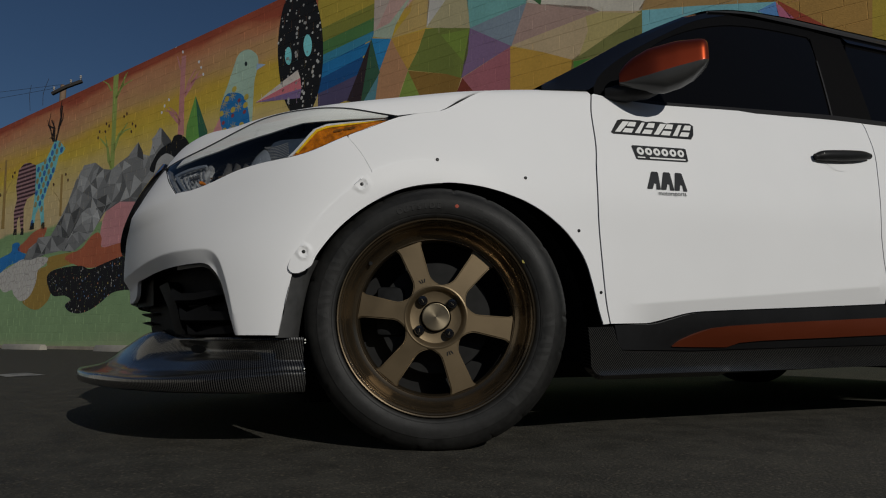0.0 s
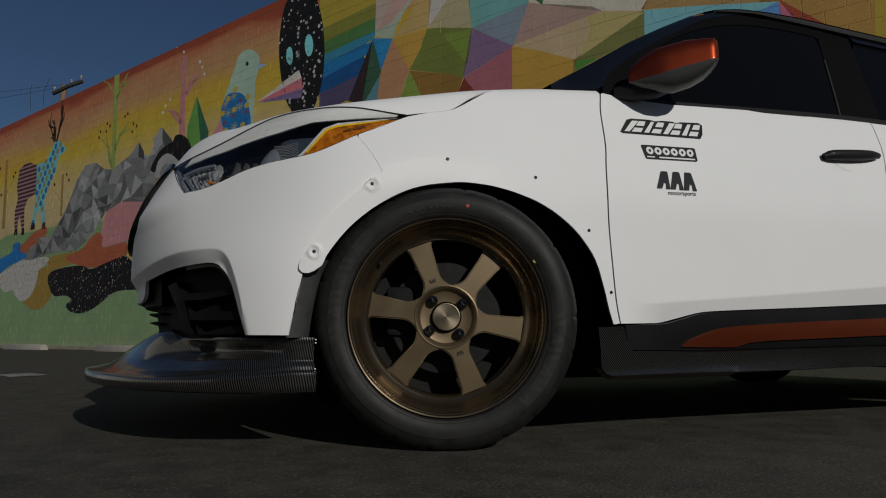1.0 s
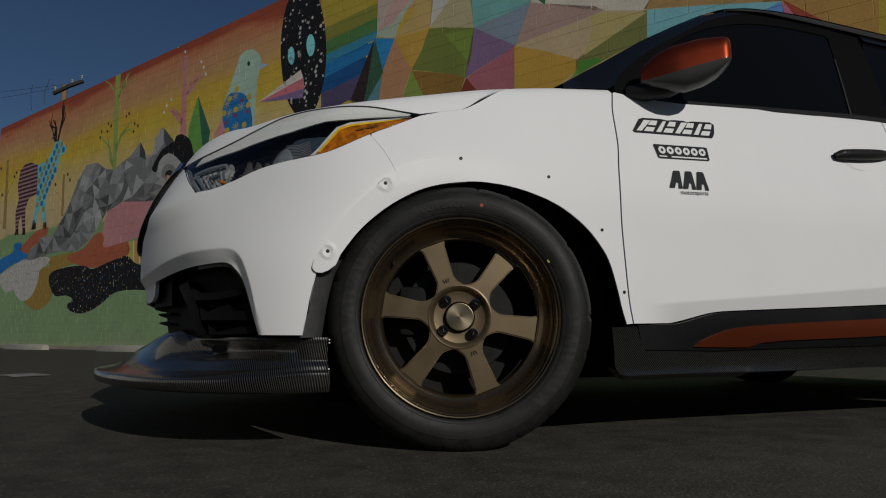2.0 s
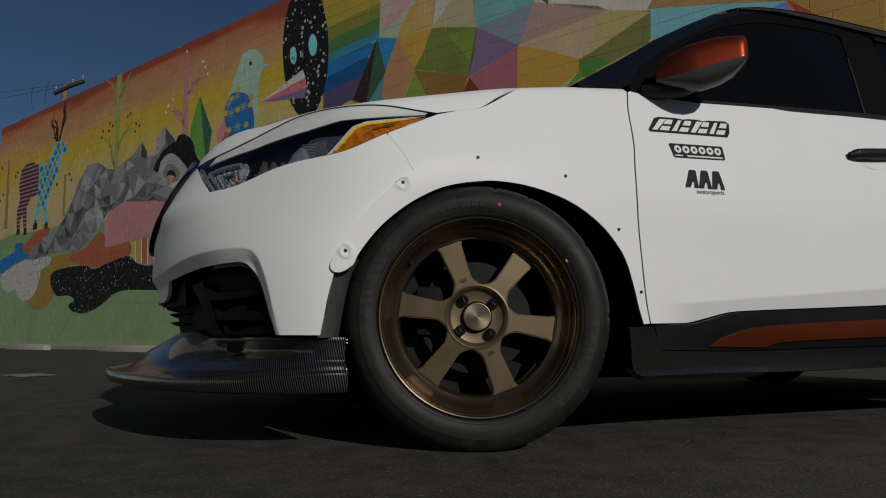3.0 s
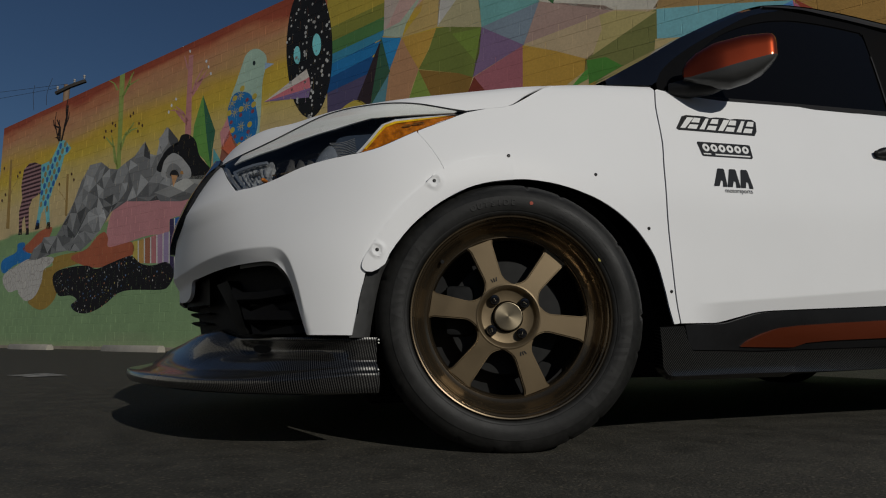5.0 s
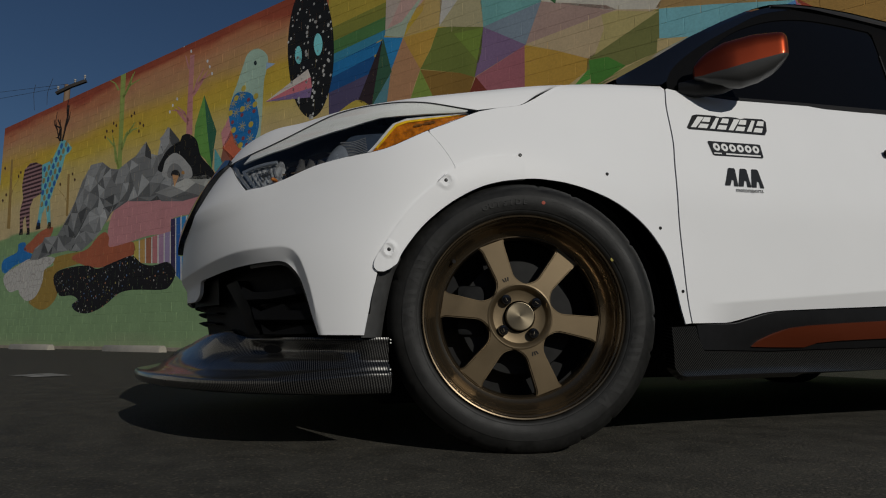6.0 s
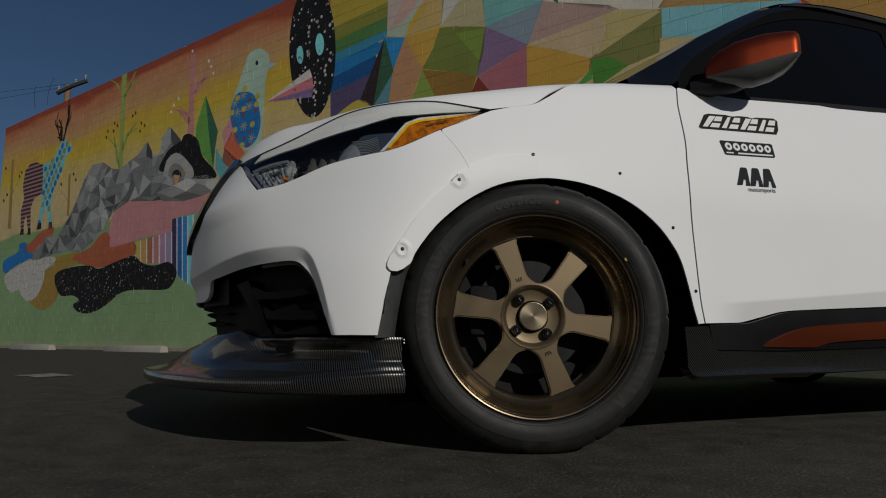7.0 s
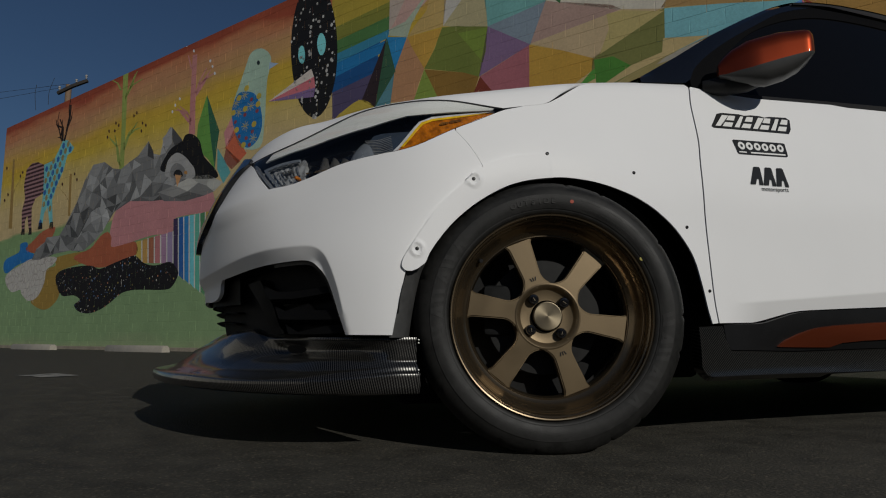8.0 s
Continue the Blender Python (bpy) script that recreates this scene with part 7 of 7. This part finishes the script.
def clip(poly, axis, value, keep_more):
    out = []
    for a, b in zip(poly, poly[1:] + poly[:1]):
        ia, ib = (a[axis] >= value) == keep_more, (b[axis] >= value) == keep_more
        if ia:
            out.append(a)
        if ia != ib:
            t = (value - a[axis]) / (b[axis] - a[axis])
            out.append(tuple(a[k] + t * (b[k] - a[k]) for k in (0, 1)))
    return out


def clipped(tri, u0, u1, z0, z1):
    p = [tuple(q) for q in tri]
    for axis, value, more in ((0, u0, True), (0, u1, False), (1, z0, True), (1, z1, False)):
        p = clip(p, axis, value, more)
        if len(p) < 3:
            return None
    return p


BOXES = [(layer, mat, tri, min(p[0] for p in tri), max(p[0] for p in tri), min(p[1] for p in tri), max(p[1] for p in tri)) for layer, mat, tri in PAINTED]
LAYER = 0.0003


class Sheet:
    """Gathers polygons with materials into one mesh."""
    def __init__(self):
        self.v, self.f, self.m, self.mats = [], [], [], []

    def face(self, points, mat):
        if mat not in self.mats:
            self.mats.append(mat)
        self.f.append(list(range(len(self.v), len(self.v) + len(points))))
        self.v += [tuple(p) for p in points]
        self.m.append(self.mats.index(mat))

    def mesh(self, name):
        me = bpy.data.meshes.new(name)
        me.from_pydata(self.v, [], self.f)
        for m in self.mats:
            me.materials.append(m)
        me.polygons.foreach_set("material_index", self.m)
        me.update()
        return me


def face_out(points):
    """Points (u, z) in the order that faces the car park."""
    a = sum(p[0] * q[1] - q[0] * p[1] for p, q in zip(points, points[1:] + points[:1]))
    return points if a > 0 else points[::-1]


def block(sheet, u0, u1, z0, z1, out):
    """One block: a face with chamfered arrises, and the paint that falls on it."""
    c = 0.0015
    front = [on_wall(u0 + c, z0 + c, out), on_wall(u1 - c, z0 + c, out), on_wall(u1 - c, z1 - c, out), on_wall(u0 + c, z1 - c, out)]
    back = [on_wall(u, z, -0.0016) for u, z in ((u0, z0), (u1, z0), (u1, z1), (u0, z1))]
    sheet.face(front, GROUND_COAT)
    near = [t for t in BOXES if t[3] < u1 and t[4] > u0 and t[5] < z1 and t[6] > z0]
    um, zm = (u0 + u1) / 2, (z0 + z1) / 2
    mids = ((um, z0 + 0.01), (u1 - 0.01, zm), (um, z1 - 0.01), (u0 + 0.01, zm))
    for k in range(4):
        hit = max((t for t in near if inside(mids[k], t[2])), key=lambda t: t[0], default=None)
        sheet.face([back[k], back[(k + 1) % 4], front[(k + 1) % 4], front[k]], hit[1] if hit else GROUND_COAT)
    for layer, mat, tri, a, b, p, q in near:
        poly = clipped(tri, u0 + c, u1 - c, z0 + c, z1 - c)
        if poly:
            sheet.face([on_wall(u, z, out + layer * LAYER) for u, z in face_out(poly)], mat)


core = bmesh.new()
turn = Matrix((WALL_ALONG, -WALL_OUT, Vector((0, 0, 1)))).transposed().to_4x4()
box(core, (WALL_FROM, 0.0020, 0), (WALL_TO, 0.22, WALL_TOP), Matrix.Translation(WALL_FOOT) @ turn)
box(core, (WALL_FROM, 0.2201, 0), (WALL_FROM + 0.2, 9.0, WALL_TOP), Matrix.Translation(WALL_FOOT) @ turn)
wall = tagged(new("wall_mural", mesh_of("wall_mural", core, GROUND_COAT, False)), "block wall painted with a bright geometric mural", "wall", kind="structure")
joints = Sheet()
for layer, mat, tri, a, b, p, q in BOXES:
    poly = clipped(tri, WALL_FROM, WALL_TO, 0, WALL_TOP)
    if poly:
        joints.face([on_wall(u, z, -0.0018 + layer * LAYER * 0.4) for u, z in face_out(poly)], mat)
tagged(part("mortar_paint", joints.mesh("mortar_paint"), None, wall, "painted mortar joints"), kind="stuff")
rest = Sheet()
LONG, HIGH, GAP = 0.4064, 0.2032, 0.007
row = 0
singles = []
while row * HIGH < WALL_TOP - 0.05:
    z0, z1 = row * HIGH + GAP / 2, min((row + 1) * HIGH, WALL_TOP) - GAP / 2
    u = WALL_FROM - (LONG / 2 if row % 2 else 0)
    while u < WALL_TO:
        u0, u1 = max(u + GAP / 2, WALL_FROM), min(u + LONG - GAP / 2, WALL_TO)
        if u1 - u0 > 0.05:
            out = rnd.uniform(-0.0007, 0.0007)
            if 2.2 < u < 10.6 and 3.2 < z0 < 6.0:
                singles.append((u0, u1, z0, z1, out))
            elif u < 12:
                block(rest, u0, u1, z0, z1, out)
        u += LONG
    row += 1
tagged(part("block_courses", rest.mesh("block_courses"), None, wall, "painted concrete blocks"), kind="stuff")
for b in singles:
    one = Sheet()
    block(one, *b)
    part("block", one.mesh("block"), None, wall)

# ---- plain walls added beyond the view, to close the car park and shape its light ----
# The pale wall bounces sun onto the nose; the brown one darkens reflections.
STUCCO = material("plain_stucco", (0.80, 0.77, 0.71), 0.85, vary=0.08, scale=1.2, fine=40, bump=0.4, bump_scale=60)
BROWN_STUCCO = material("brown_stucco", (0.22, 0.20, 0.17), 0.85, vary=0.12, scale=1.2, fine=40, bump=0.4, bump_scale=60)
for name, (x0, y0), (x1, y1), high, coat, label in (("wall_west", (-11.5, -7.5), (-5.0, 6.8), 3.6, STUCCO, "unseen pale stucco wall added to bounce sun onto the nose"), ("wall_south", (-40.0, -25.0), (60.0, -25.0), 6.5, BROWN_STUCCO, "unseen brown stucco wall added to darken reflections")):
    run, bm = Vector((x1 - x0, y1 - y0, 0)), bmesh.new()
    box(bm, (0, -0.15, 0), (run.length, 0.15, high), Matrix.Translation((x0, y0, 0)) @ Matrix.Rotation(math.atan2(run.y, run.x), 4, "Z"))
    tagged(new(name, mesh_of(name, bm, coat, False)), label, "wall", kind="structure")

# ---- wheel stops and kerb at the wall's foot, worn paint on the ground ----
def stop_mesh():
    bm = bmesh.new()
    sec = [(-0.09, 0.0), (-0.075, 0.09), (-0.045, 0.125), (0.045, 0.125), (0.075, 0.09), (0.09, 0.0)]
    ends = []
    for x in (-0.92, -0.90, 0.90, 0.92):
        k = 0.9 if abs(x) > 0.91 else 1.0
        ends.append([bm.verts.new((x, y * k, z * k)) for y, z in sec])
    for a, b in zip(ends, ends[1:]):
        for k in range(6):
            bm.faces.new((a[k], b[k], b[(k + 1) % 6], a[(k + 1) % 6]))
    bm.faces.new(ends[0][::-1]), bm.faces.new(ends[-1])
    bmesh.ops.recalc_face_normals(bm, faces=bm.faces[:])
    return bm


first = tagged(new("wheel_stop", mesh_of("wheel_stop", stop_mesh(), CONCRETE)), "pale concrete wheel stop lying before the painted wall", "wheel stop", "wheel stops along the wall")
angle = math.atan2(WALL_ALONG.y, WALL_ALONG.x)
for n, u in enumerate((-11.35, -6.69, -2.03, 2.63)):
    at = Matrix.Translation(on_wall(u, 0.0, 0.87)) @ Matrix.Rotation(angle, 4, "Z") @ Matrix.Diagonal((1.08, 1, 1, 1))
    if n == 0:
        first.matrix_basis = at
    else:
        copy_thing(first, at)
KERB = material("stained_kerb", (0.34, 0.29, 0.22), 0.9, vary=0.35, scale=3, fine=40, bump=0.4, bump_scale=60)
bm = box(bmesh.new(), (WALL_FROM, -0.14, 0), (WALL_TO, -0.0021, 0.075), Matrix.Translation(WALL_FOOT) @ turn)
tagged(new("kerb", mesh_of("kerb", bm, KERB, False)), "low stained concrete kerb along the wall's foot", "kerb", kind="structure")
LINE = material("worn_line_paint", (0.30, 0.29, 0.27), 0.85, vary=0.4, scale=9, fine=50, second=(0.10, 0.10, 0.095))
bm = bmesh.new()
bm.faces.new([bm.verts.new(p) for p in ((-1.91, 4.06, 0.004), (-1.80, 4.10, 0.004), (-1.77, 4.21, 0.004), (-1.69, 4.28, 0.004), (-1.57, 4.05, 0.004), (-1.49, 3.89, 0.004), (-1.58, 3.79, 0.004), (-1.69, 3.72, 0.004), (-1.78, 3.90, 0.004))])
tagged(new("parking_line", mesh_of("parking_line", bm, LINE, False)), "worn white line painted on the asphalt", "road marking", kind="structure")

# ---- utility pole behind the wall ----
WOOD = material("weathered_wood", (0.20, 0.13, 0.08), 0.85, vary=0.3, scale=6, fine=40, bump=0.6, bump_scale=60)
PORCELAIN = material("insulator", (0.34, 0.32, 0.29), 0.25)
CABLE = material("cable", (0.02, 0.02, 0.022), 0.6)
pole = tagged(new("utility_pole"), "weathered wooden utility pole with a crossarm behind the wall", "utility pole")
pole.matrix_basis = pose(-6.36, 30.64, 0)
part("shaft", tube([(0, 0, 0), (0, 0, 6), (0, 0, 11.15)], lambda t: 0.17 - 0.05 * t, 14), WOOD, pole)
A, B = Vector((-0.13, -1.40, 10.28)), Vector((1.00, -1.89, 10.79))
part("crossarm", tube([A, (A + B) / 2 + Vector((0.0, -0.09, 0)), B], 0.085, 6), material("tarred_wood", (0.035, 0.030, 0.026), 0.8, vary=0.3, scale=6), pole)
for t in (0.05, 0.62, 0.95):
    p = A.lerp(B, t) + Vector((0, -0.04, 0.07))
    bm = lathe([(0.0005, 0.20), (0.04, 0.18), (0.05, 0.13), (0.03, 0.11), (0.045, 0.06), (0.015, 0.04), (0.015, 0.0)], 12)
    part("insulator", bm, PORCELAIN, pole, "pale porcelain insulator", at=Matrix.Translation(p) @ pose(0, 0, 0, -90, 0, 0))
for t, end in ((0.06, (-26, 12, -1.5)), (0.38, (-26, 13, 0.6))):
    p = A.lerp(B, t) + Vector((0, 0, 0.2))
    q = p + Vector(end)
    pts = [p.lerp(q, k / 20) - Vector((0, 0, 0.9 * math.sin(math.pi * k / 20))) for k in range(21)]
    part("cable", tube(pts, 0.007, 6), CABLE, pole, "thin sagging cable")
for wire in (((-0.48, -1.21, 9.80), (-0.48, -1.27, 10.28), (-0.37, -1.37, 10.67), (-0.29, -1.43, 10.90)), ((-0.96, -1.00, 9.59), (-0.99, -1.04, 9.94), (-1.01, -1.08, 10.28), (-0.96, -1.15, 10.63))):
    part("drop_wire", tube(smooth_line(wire, 12), 0.009, 6), CABLE, pole)
